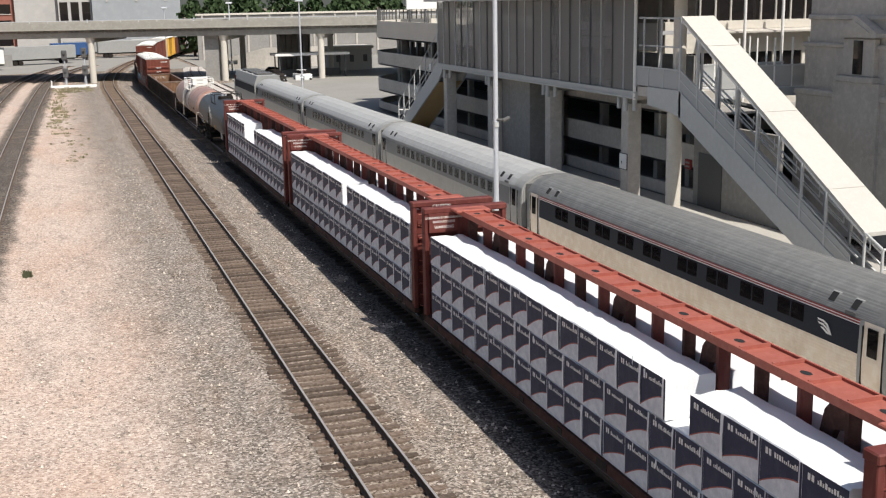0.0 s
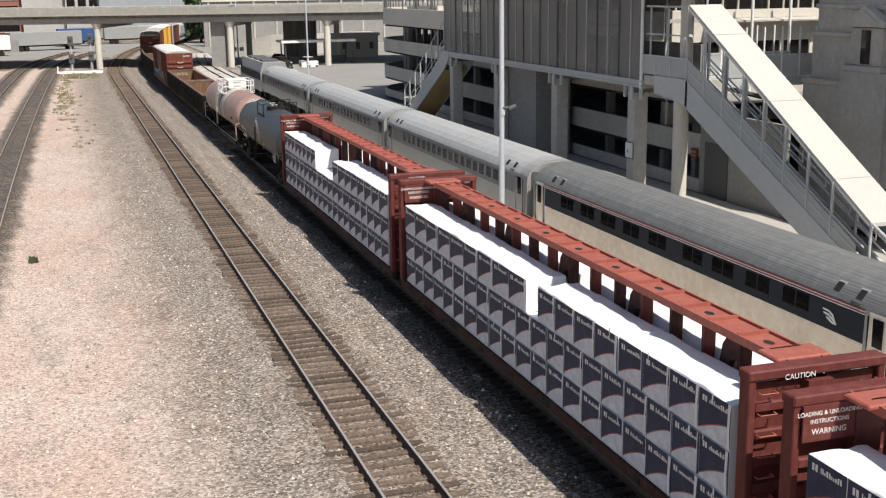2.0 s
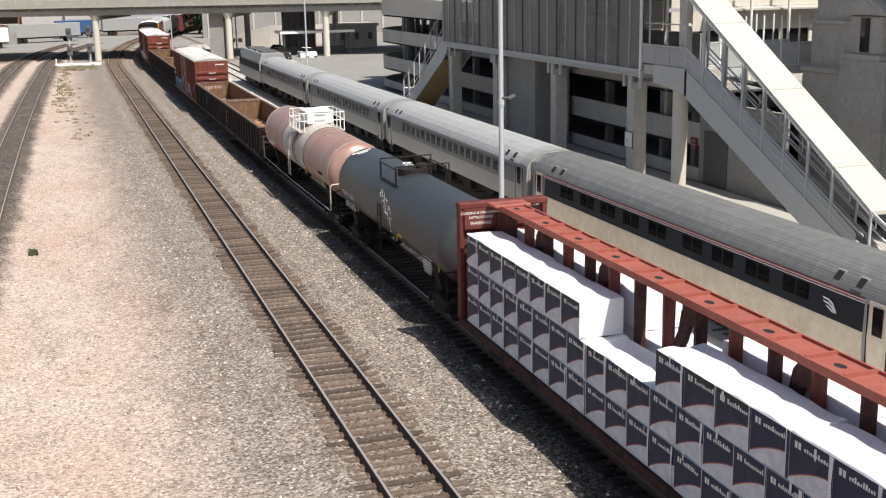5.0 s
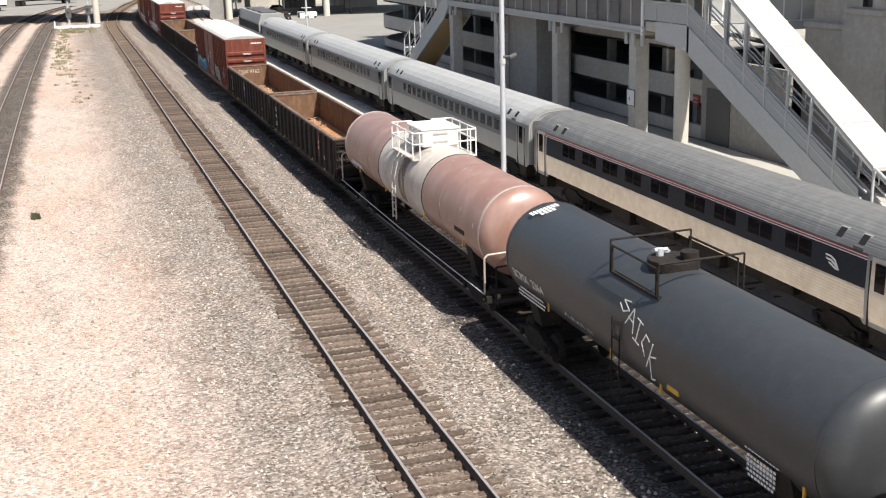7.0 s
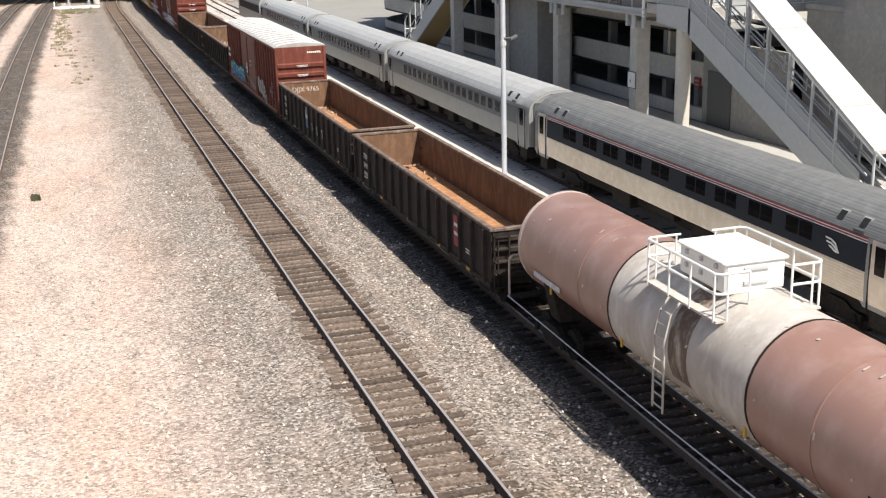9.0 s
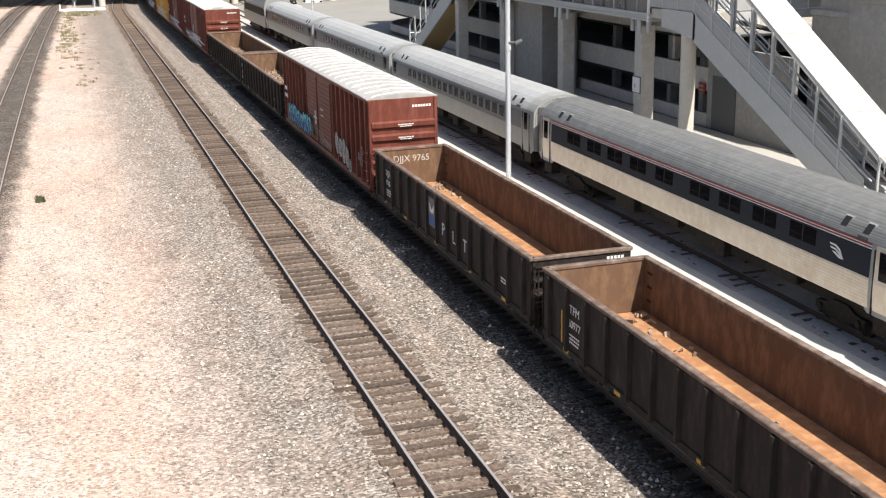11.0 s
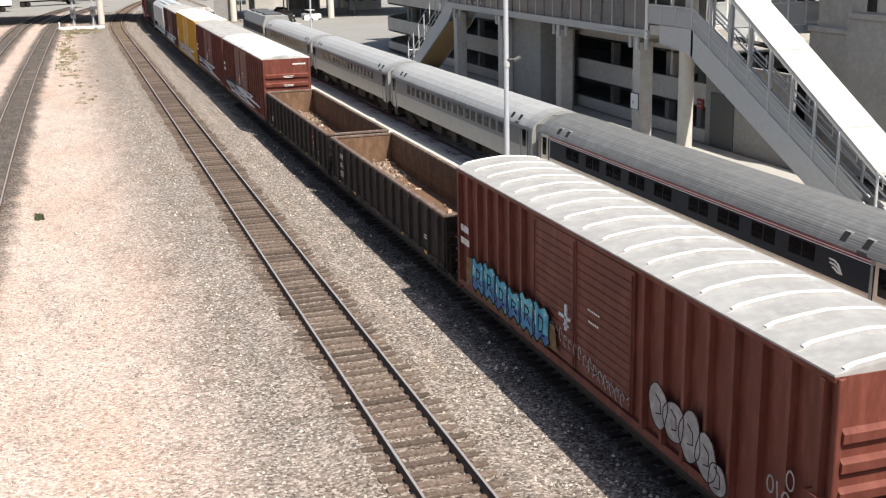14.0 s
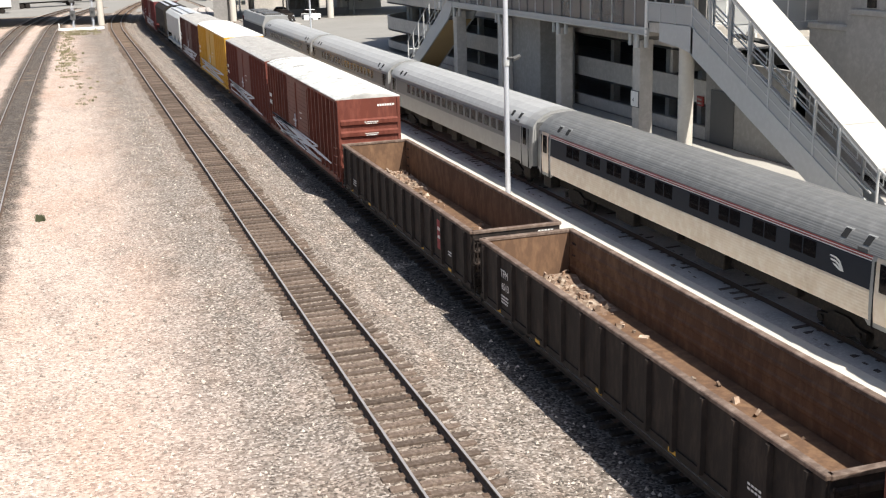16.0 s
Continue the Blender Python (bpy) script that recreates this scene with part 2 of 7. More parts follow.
# Near black: stands in for the shade inside openings; also dark joints.
DARK = mat("near black for shaded openings and joints", (0.025, 0.025, 0.026), 0.9, amount=0.3)
BLUE = mat("blue spray paint", (0.04, 0.17, 0.40), 0.5, dark=(0.03, 0.05, 0.22), light=(0.10, 0.50, 0.62), grain=1.8, stain=1.6, amount=0.95)
TURQUOISE = mat("turquoise spray paint", (0.07, 0.42, 0.52), 0.6, dark=(0.03, 0.18, 0.42), light=(0.32, 0.68, 0.70), grain=1.6, stain=1.4, amount=0.95)
YELLOW = mat("yellow paint", (0.62, 0.36, 0.06), 0.55, dark=(0.45, 0.25, 0.05), grain=4, stain=0.8, amount=0.4)
TAN = mat("tan soffit panel", (0.48, 0.34, 0.17), 0.7, grain=4, amount=0.3)
RED_SIGN = mat("red sign paint", (0.26, 0.04, 0.035), 0.5)
BRICK = mat("red brick", (0.30, 0.13, 0.10), 0.85, grain=8, stain=0.6, amount=0.5)
LEAF = mat("leaves", (0.045, 0.075, 0.03), 0.7, dark=(0.02, 0.035, 0.015), light=(0.08, 0.12, 0.045), grain=1.5, stain=0.4, amount=0.7, island=0.4)
WEED = mat("dry weeds", (0.20, 0.18, 0.105), 0.85, light=(0.33, 0.29, 0.19), grain=4, amount=0.6, island=0.4)
CANOPY = mat("cream canopy sheet", (0.50, 0.485, 0.45), 0.7, dark=(0.41, 0.39, 0.36), light=(0.54, 0.53, 0.50), grain=5, stain=0.4, amount=0.5)
BARK = mat("bark", (0.10, 0.075, 0.055), 0.9, bump=0.5)


# ---- mesh building ----
class Shape:
    """Vertices and faces gathered piece by piece."""

    def __init__(self):
        self.v, self.f = [], []

    def add(self, vs, fs):
        n = len(self.v)
        self.v += [tuple(p) for p in vs]
        self.f += [tuple(i + n for i in q) for q in fs]
        return self

    def box(self, x0, x1, y0, y1, z0, z1):
        vs = [(x, y, z) for z in (z0, z1) for y in (y0, y1) for x in (x0, x1)]
        return self.add(vs, [(0, 2, 3, 1), (4, 5, 7, 6), (0, 1, 5, 4), (2, 6, 7, 3), (0, 4, 6, 2), (1, 3, 7, 5)])

    def cham(self, x0, x1, y0, y1, z0, z1, c=0.02):
        """A box with bevelled edges along all sides."""
        vs, fs = [], []
        rings = [(z0, c), (z0 + c, 0), (z1 - c, 0), (z1, c)]
        for z, d in rings:
            a, b, e, g = x0 + d, x1 - d, y0 + d, y1 - d
            k = c if d == 0 else 0.0
            vs += [(a + k, e, z), (b - k, e, z), (b, e + k, z), (b, g - k, z), (b - k, g, z), (a + k, g, z), (a, g - k, z), (a, e + k, z)]
        for r in range(3):
            for i in range(8):
                j = (i + 1) % 8
                fs.append((r * 8 + i, r * 8 + j, r * 8 + 8 + j, r * 8 + 8 + i))
        fs += [tuple(range(7, -1, -1)), tuple(range(24, 32))]
        return self.add(vs, fs)

    def tube(self, p0, p1, r, n=8, r1=None):
        p0, p1 = Vector(p0), Vector(p1)
        q = (p1 - p0).to_track_quat("Z", "Y")
        r1 = r if r1 is None else r1
        vs = []
        for p, k in ((p0, r), (p1, r1)):
            vs += [p + q @ Vector((k * math.cos(2 * math.pi * i / n), k * math.sin(2 * math.pi * i / n), 0)) for i in range(n)]
        fs = [(i, (i + 1) % n, n + (i + 1) % n, n + i) for i in range(n)]
        return self.add(vs, fs + [tuple(range(n - 1, -1, -1)), tuple(range(n, 2 * n))])

    def pipe(self, pts, r, n=6):
        for a, b in zip(pts, pts[1:]):
            self.tube(a, b, r, n)
        return self

    def beam(self, p0, p1, w, h):
        """A straight bar of w across by h high between two points."""
        p0, p1 = Vector(p0), Vector(p1)
        d = (p1 - p0).normalized()
        side = d.cross(Vector((0, 0, 1)))
        side = Vector((1, 0, 0)) if side.length < 1e-4 else side.normalized()
        up = side.cross(d)
        vs = [p + side * a * w / 2 + up * b * h / 2 for p in (p0, p1) for a, b in ((-1, -1), (1, -1), (1, 1), (-1, 1))]
        return self.add(vs, [(0, 1, 2, 3), (7, 6, 5, 4), (0, 4, 5, 1), (1, 5, 6, 2), (2, 6, 7, 3), (3, 7, 4, 0)])

    def prism(self, pts, axis, a, b):
        """A polygon in the two other axes, drawn out along axis from a to b."""
        def at(p, v):
            return {"x": (v, p[0], p[1]), "y": (p[0], v, p[1]), "z": (p[0], p[1], v)}[axis]
        n = len(pts)
        vs = [at(p, a) for p in pts] + [at(p, b) for p in pts]
        return self.add(vs, [tuple(range(n - 1, -1, -1)), tuple(range(n, 2 * n))] + [(i, (i + 1) % n, n + (i + 1) % n, n + i) for i in range(n)])

    def loft(self, rings, closed=False, caps=False):
        n = len(rings[0])
        vs = [p for r in rings for p in r]
        fs = []
        for k in range(len(rings) - 1):
            for i in range(n if closed else n - 1):
                j = (i + 1) % n
                fs.append((k * n + i, k * n + j, k * n + n + j, k * n + n + i))
        if caps:
            fs += [tuple(range(n - 1, -1, -1)), tuple(range((len(rings) - 1) * n, len(rings) * n))]
        return self.add(vs, fs)

    def mesh(self, name, material, smooth=False):
        me = bpy.data.meshes.new(name)
        me.from_pydata(self.v, [], self.f)
        bm = bmesh.new()
        bm.from_mesh(me)
        bmesh.ops.recalc_face_normals(bm, faces=bm.faces)
        bm.to_mesh(me)
        bm.free()
        me.materials.append(material)
        if smooth:
            me.polygons.foreach_set("use_smooth", [True] * len(me.polygons))
            me.set_sharp_from_angle(angle=radians(38))
        return me


def part(name, shape, material, parent=None, label="", smooth=False, at=None):
    """Links a shape as one mesh object, under a thing or a part."""
    ob = new(name, shape if isinstance(shape, bpy.types.Mesh) else shape.mesh(name, material, smooth))
    ob.parent = parent
    if at is not None:
        ob.location = at
    return tagged(ob, label=label)


def thing(name, label, category, group="", kind="", at=(0, 0, 0), rz=0.0):
    ob = new(name)
    ob.empty_display_size = 0.2
    ob.matrix_basis = pose(*at, 0, 0, rz)
    return tagged(ob, label, category, group, kind)


def setting(name, shape, material, label, category="", smooth=False):
    ob = part(name, shape, material, None, label, smooth)
    return tagged(ob, kind="structure", category=category)


def lettering(name, words, size, parent, m, material, label=""):
    """Words in the built-in font as a thin raised mesh; m is the pose in the parent's space, letters face its +z."""
    cu = bpy.data.curves.new(name, "FONT")
    cu.body, cu.size, cu.extrude, cu.align_x = words, size, 0.003, "CENTER"
    ob = new(name, cu)
    cu.materials.append(material)
    ob.parent = parent
    ob.matrix_basis = m
    return tagged(ob, label=label)


# ---- tracks ----
CURVE_START, CURVE_R = 172.0, 480.0


def bend(s):
    """Sideways shift and heading of the main tracks at s metres along them."""
    if s <= CURVE_START:
        return 0.0, s, 0.0
    a = (s - CURVE_START) / CURVE_R
    return CURVE_R * (1 - math.cos(a)), CURVE_START + CURVE_R * math.sin(a), a


def main_line(x0):
    return lambda s: (x0 + bend(s)[0], bend(s)[1], bend(s)[2])


def left_line(x0):
    """The tracks left of the gravel area, which swing right under the overpass."""
    def at(s):
        if s <= 40:
            return x0, s, 0.0
        r1, r2, s2 = 4167.0, 330.0, 188.0
        a = (min(s, s2) - 40) / r1
        x, y = x0 + r1 * (1 - math.cos(a)), 40 + r1 * math.sin(a)
        if s > s2:
            b = a + (s - s2) / r2
            x, y = x + r2 * (math.cos(a) - math.cos(b)), y + r2 * (math.sin(b) - math.sin(a))
            a = b
        return x, y, a
    return at


RAIL_PROFILE = [(-0.07, -0.18), (0.07, -0.18), (0.07, -0.165), (0.012, -0.14), (0.012, -0.05), (0.036, -0.035), (0.036, -0.004), (-0.036, -0.004), (-0.036, -0.035), (-0.012, -0.05), (-0.012, -0.14), (-0.07, -0.165)]
FREIGHT_X, MIDDLE_X, COACH_X = 13.15, 7.17, 21.85


def track(name, label, line, s0, s1, near0, near1, spacing=0.56, seed=1, wood=TIE):
    rng = random.Random(seed)
    tr = thing(name, label, "railway track", kind="structure")
    stops = [s0 + i * 6.0 for i in range(int((s1 - s0) / 6.0) + 2)]
    for side in (-0.7525, 0.7525):
        def ring(s, prof):
            x, y, a = line(s)
            return [(x + (side + u) * math.cos(a), y - (side + u) * math.sin(a), w) for u, w in prof]
        rail = part("rail", Shape().loft([ring(s, RAIL_PROFILE) for s in stops], True, True), RAIL, tr)
        head = [(-0.034, -0.004), (0.034, -0.004), (0.026, 0.002), (-0.026, 0.002)]
        part("rail_head", Shape().loft([ring(s, head) for s in stops], True, True), RAILHEAD, rail, "rail head polished by wheels")
    shapes = [Shape().cham(-1.32 - 0.03 * i, 1.32 + 0.02 * i, -0.115, 0.115, -0.36, -0.185, 0.015).mesh("tie", wood) for i in range(3)]
    plate = Shape()
    rest = Shape()
    s = s0
    while s < s1:
        x, y, a = line(s)
        m = pose(x + rng.uniform(-0.07, 0.07), y, rng.uniform(-0.015, 0.006), 0, rng.uniform(-0.4, 0.4), -math.degrees(a) + rng.uniform(-1.2, 1.2))
        if near0 <= s <= near1:
            t = part("tie", rng.choice(shapes), None, tr)
            t.matrix_basis = m
        else:
            c = Shape().box(-1.32, 1.32, -0.115, 0.115, -0.36, -0.185)
            rest.add([m @ Vector(p) for p in c.v], c.f)
        for side in (-0.7525, 0.7525):
            c = Shape().box(side - 0.17, side + 0.17, -0.09, 0.09, -0.185, -0.172)
            plate.add([m @ Vector(p) for p in c.v], c.f)
        s += spacing * rng.uniform(0.94, 1.06)
    if rest.v:
        tagged(part("far_ties", rest, TIE_FAR, tr), kind="stuff")
    tagged(part("tie_plates", plate, RAIL, tr), kind="stuff")
    return tr


def share(ob, name, values):
    """Stores one number per vertex for the gravel to read."""
    at = ob.data.attributes.new(name, "FLOAT", "POINT")
    at.data.foreach_set("value", values)


def bed(name, label, line, s0, s1, half, top, grey, dust, lift=0.0, oil_shade=0.0, worn_far=False):
    """The ballast bed of a track, with sloping shoulders and an uneven surface."""
    rings, greys, dusts, oil_shades = [], [], [], []
    s = s0
    cols = (-half - 1.3, -half - 0.7, -half, -half * 0.72, -half * 0.4, 0, half * 0.4, half * 0.72, half, half + 0.7, half + 1.3)
    while s <= s1:
        x, y, a = line(s)
        r = []
        for i, u in enumerate(cols):
            z = (-0.42 if i in (0, 10) else -0.30 if i in (1, 9) else top) + 0.03 * noise.noise((u * 0.9, s * 0.5, 1.0)) + (lift * (0.8 + 1.6 * noise.noise((u, s * 0.8, 3.0))) if i in (2, 8) else 0.0)
            w = u + (0.25 * noise.noise((s * 0.35, u, 5.0)) if i in (0, 1, 2, 8, 9, 10) else 0.0)
            r.append((x + w * math.cos(a), y - w * math.sin(a), z))
            greys.append(grey * (0.6 if i in (0, 10) else 0.8 if i in (1, 9) else 1.0))
            dusts.append(dust * max(0.0, 1.0 - (abs(u) / (half + 0.5)) ** 2))
            oil_shades.append(oil_shade * max(0.0, 1.0 - (abs(u) / (half + 0.7)) ** 3))
        if worn_far:
            fade = min(1.0, max(0.45, (s - 10) / 60))
            dusts[-len(cols):] = [v * fade for v in dusts[-len(cols):]]
            oil_shades[-len(cols):] = [v * fade for v in oil_shades[-len(cols):]]
        rings.append(r)
        s += 0.6 if s < 120 else 5.0
    ob = setting(name, Shape().loft(rings), GRAVEL, label, "ballast", True)
    share(ob, "grey", greys)
    share(ob, "dust", dusts)
    share(ob, "oil_shade", oil_shades)
    return ob


def ground_sheet():
    xs = [-900, -300, -120, -60, -30] + [x * 1.0 for x in range(-24, 48)] + [50, 70, 120, 300, 900]
    ys = [-200, -60, -20] + [y * 3.0 for y in range(-3, 75)] + [240, 300, 400, 700, 1500, 3000]
    s = Shape().loft([[(x, y, -0.32 + 0.04 * noise.noise((x * 0.12, y * 0.06, 0.3)) if y < 230 else -0.32) for x in xs] for y in ys])
    return s, [min(1.0, max(0.0, (x - 0.5 + 0.01 * min(y, 120)) / 4.5)) if x < 30 else 1.0 for y in ys for x in xs], [0.85 if y > 200 else 0.0 for y in ys for x in xs]


ground_shape, ground_grey, ground_dust = ground_sheet()
yard = setting("ground", ground_shape, GRAVEL, "tan sunlit gravel yard with grey patches", "ground", True)
share(yard, "grey", ground_grey)
share(yard, "dust", ground_dust)
bed("ballast_middle", "grey-brown crushed stone bed of the empty track", main_line(MIDDLE_X), -4, 300, 1.5, -0.265, 1.0, 0.85, 0.1)
# The last share darkens the middle, painting shade beneath the train.
bed("ballast_freight", "crushed stone bed of the freight track, darkened for shade", main_line(FREIGHT_X), -4, 330, 2.0, -0.30, 1.0, 0.8, 0.0, 1.15)
coach_bed = bed("ballast_coach", "pale dusty stone bed of the coach track", main_line(COACH_X), -4, 240, 1.25, -0.180, 0.2, 0.0)
coach_bed.data.materials[0] = mat("pale dusty fines", (0.54, 0.495, 0.455), 0.95, dark=(0.20, 0.18, 0.165), light=(0.60, 0.56, 0.52), grain=9, stain=0.7, amount=0.7, bump=0.4)
bed("ballast_outer", "brown dusty bed of the outer track", left_line(-4.7), -4, 260, 1.35, -0.182, 0.1, 1.6, 0.0, 0.72, True)
bed("ballast_outermost", "brown dusty bed of the outermost track", left_line(-9.75), -4, 260, 1.35, -0.182, 0.1, 1.6, 0.0, 0.72, True)

track("track_middle", "empty railway track with rusty rails and weathered wooden ties", main_line(MIDDLE_X), 8, 290, 20, 150, seed=1)
# Darker copy of the tie wood, with the train's shade in its colour.
TIE_SHADED = mat("creosoted wood darkened for shade", (0.045, 0.035, 0.029), 0.9, light=(0.10, 0.08, 0.066), grain=9, stain=1.5, amount=0.7, bump=0.6, bump_scale=30, per_object=0.35)
track("track_freight", "shaded railway track under the freight train", main_line(FREIGHT_X), 6, 330, 12, 90, seed=2, wood=TIE_SHADED)
track("track_coach", "railway track under the parked passenger train", main_line(COACH_X), 6, 230, 16, 70, seed=4)
track("track_outer", "dusty railway track with ties half buried", left_line(-4.7), 30, 250, 50, 110, seed=3)
track("track_outermost", "dusty outermost railway track", left_line(-9.75), 110, 250, 0, 0, seed=5)

# ---- freight train ----
SPEED = 10.6
SIDE = Matrix(((0, 0, -1, 0), (-1, 0, 0, 0), (0, 1, 0, 0), (0, 0, 0, 1)))   # letters on a car's near side
FACE = Matrix(((1, 0, 0, 0), (0, 0, -1, 0), (0, 1, 0, 0), (0, 0, 0, 1)))    # letters on a car's front end
movers, wheelsets = [], []
WHEEL_R = 0.42


def wheelset_mesh():
    s = Shape().tube((-1.0, 0, 0), (1.0, 0, 0), 0.08, 10)
    for k in (-1, 1):
        s.tube((k * 0.70, 0, 0), (k * 0.83, 0, 0), WHEEL_R, 24)
        s.tube((k * 0.675, 0, 0), (k * 0.70, 0, 0), WHEEL_R + 0.028, 24)
        s.tube((k * 0.83, 0, 0), (k * 0.845, 0, 0), 0.16, 12)
        for a in range(4):
            u, w = math.cos(a * math.pi / 2) * 0.26, math.sin(a * math.pi / 2) * 0.26
            s.box(k * 0.835 - 0.012, k * 0.835 + 0.012, u - 0.03, u + 0.03, w - 0.03, w + 0.03)
    return s.mesh("wheelset", RUNNING, True)


def truck_mesh():
    s = Shape()
    for k in (-1, 1):
        s.prism([(-1.15, 0.34), (-1.15, 0.56), (-0.7, 0.62), (-0.35, 0.78), (0.35, 0.78), (0.7, 0.62), (1.15, 0.56), (1.15, 0.34),
                 (0.72, 0.36), (0.35, 0.2), (-0.35, 0.2), (-0.72, 0.36)], "x", k * 1.0 - 0.09, k * 1.0 + 0.09)
        for j in (-0.18, 0, 0.18):
            s.tube((k * 1.0, j, 0.30), (k * 1.0, j, 0.62), 0.06, 8)
        for j in (-0.89, 0.89):
            s.tube((k * 1.08, j, 0.42), (k * 1.16, j, 0.42), 0.11, 10)
    s.box(-1.0, 1.0, -0.2, 0.2, 0.42, 0.74)
    return s.mesh("truck", RUNNING)


WHEELSET_MESH, TRUCK_MESH = wheelset_mesh(), truck_mesh()


def running_gear(car, length, turning=True, inset=2.2):
    """Two trucks with their wheelsets, couplers and the brake line."""
    for k in (-1, 1):
        tr = part("truck", TRUCK_MESH, None, car, "black cast steel truck")
        tr.location = (0, k * (length / 2 - inset), 0)
        for j in (-0.89, 0.89):
            w = part("wheelset", WHEELSET_MESH, None, tr, "worn steel wheels on an axle")
            w.location = (0, j, WHEEL_R)
            if turning:
                wheelsets.append((w, j))
        e = k * length / 2
        c = Shape().box(-0.09, 0.09, min(e, e + k * 0.5), max(e, e + k * 0.5), 0.78, 0.96)
        c.cham(-0.16, 0.16, min(e + k * 0.42, e + k * 0.62), max(e + k * 0.42, e + k * 0.62), 0.72, 1.02, 0.03)
        c.pipe([(0.3, e, 0.85), (0.34, e + k * 0.2, 0.55), (0.3, e + k * 0.45, 0.5)], 0.025)
        part("coupler", c, RUNNING, car, "black knuckle coupler with a hose")


def car_at(name, label, category, s0, s1):
    car = thing(name, label, category, "cars of the freight train")
    movers.append((car, (s0 + s1) / 2))
    return car, s1 - s0


def ladder(car, x, y0, y1, z0, z1, material, step=0.38, label="steel end ladder"):
    s = Shape().tube((x, y0, z0), (x, y0, z1), 0.022, 6).tube((x, y1, z0), (x, y1, z1), 0.022, 6)
    z = z0 + 0.1
    while z < z1:
        s.tube((x, y0, z), (x, y1, z), 0.018, 6)
        z += step
    return part("ladder", s, material, car, label)


def bars(car, name, material, x, y, z, rows, label="", face=SIDE):
    """Small unreadable stencils: rows of (width, height, drop)."""
    s = Shape()
    for w, h, drop in rows:
        n = max(2, int(w / 0.11))
        for i in range(n):
            u = -w / 2 + w * i / n
            vs = Shape().box(u, u + w / n * 0.72, -drop - h, -drop, 0.0, 0.004)
            s.add(vs.v, vs.f)
    ob = tagged(part(name, s, material, car, label), kind="stuff")
    ob.matrix_basis = Matrix.Translation((x, y, z)) @ face
    return ob


# lumber packs -------------------------------------------------------------
TIER, MODULE = 0.97, 1.18


def module_prints(n, rng, width):
    """The printed film on one side of a pack: navy field, pale swoosh, red edge, small white marks."""
    navy, red, marks, tabs = Shape(), Shape(), Shape(), []
    h = TIER - 0.05
    for i in range(n):
        y1 = width / 2 - i * width / n - 0.004
        y0 = width / 2 - (i + 1) * width / n + 0.004
        w = y1 - y0
        # u runs from the viewer's left (+y) to the right (-y)
        def at(u, v, d):
            return (-0.61 - d, y1 - u * w, 0.02 + v * h)
        peak, foot, power = rng.uniform(0.48, 0.58), rng.uniform(0.02, 0.10), rng.uniform(1.35, 1.6)
        cut = rng.uniform(0.90, 1.0)
        curve = [(u * cut, foot + (peak - foot) * (1 - (1 - u) ** power)) for u in [j / 9 for j in range(10)]]
        for (ua, va), (ub, vb) in zip(curve, curve[1:]):
            navy.add([at(ua, va, 0.004), at(ub, vb, 0.004), at(ub, 1, 0.004), at(ua, 1, 0.004)], [(0, 1, 2, 3)])
            red.add([at(ua, va - 0.008, 0.007), at(ub, vb - 0.008, 0.007), at(ub, vb + 0.022, 0.007), at(ua, va + 0.022, 0.007)], [(0, 1, 2, 3)])
        if cut < 0.985:
            navy.add([at(cut + 0.03, 0, 0.004), at(1, 0, 0.004), at(1, 1, 0.004), at(cut + 0.03, 1, 0.004)], [(0, 1, 2, 3)])
        for u0, u1, v0, v1 in ((0.12, 0.18, 0.75, 0.89), (0.205, 0.265, 0.75, 0.89)):
            marks.add([at(u0, v0, 0.008), at(u1, v0, 0.008), at(u1, v1, 0.008), at(u0, v1, 0.008)], [(0, 1, 2, 3)])
        u = 0.34
        while u < 0.88:
            q = rng.uniform(0.025, 0.05)
            v = rng.choice((0.83, 0.845, 0.88))
            marks.add([at(u, 0.765, 0.008), at(u + q, 0.765, 0.008), at(u + q, v, 0.008), at(u, v, 0.008)], [(0, 1, 2, 3)])
            u += q + 0.018
        if rng.random() < 0.35:
            u, q = rng.uniform(0.86, 0.93), rng.uniform(0.05, 0.10)
            tabs.append([at(u, 0.0, 0.012), at(u + q, 0.0, 0.016), at(u + q * 0.9, 0.5, 0.03), at(u + q, 1.0, 0.012), at(u, 1.0, 0.016), at(u + 0.1 * q, 0.5, 0.03)])
        if rng.random() < 0.45:
            u, v, q = rng.uniform(0.1, 0.9), rng.uniform(0.74, 0.9), rng.uniform(0.05, 0.10)
            tabs.append([at(u, v, 0.013), at(u + q * 0.8, v - 0.03, 0.03), at(u + q, v + 0.10, 0.03), at(u + q * 0.7, v + 0.22, 0.013), at(u + 0.1 * q, v + 0.2, 0.02)])
    return navy, red, marks, tabs


def pack_shape(width, rng, top):
    """A wrapped stack of boards: slightly bulging film, wrinkled on top."""
    nx, ny = 6, max(4, int(width / 0.35))
    s = Shape()
    rings = []
    for j in range(ny + 1):
        y = -width / 2 + width * j / ny
        edge = 0.03 * noise.noise((y * 2.3, top * 9, 4.0)) if top else 0.0
        r = [(-0.61, y, 0.01), (-0.61, y, TIER - 0.05)]
        for i in range(nx + 1):
            x = -0.58 + 1.16 * i / nx
            wr = edge + 0.07 * noise.noise((x * 3 + rng.random() * 0.01, y * 1.6 + top * 7, top)) if top else 0.0
            r.append((x, y + (0.0 if 0 < j < ny else 0.0), TIER - 0.02 + wr))
        r += [(0.61, y, TIER - 0.05), (0.61, y, 0.01)]
        rings.append(r)
    s.loft(rings, True, True)
    return s


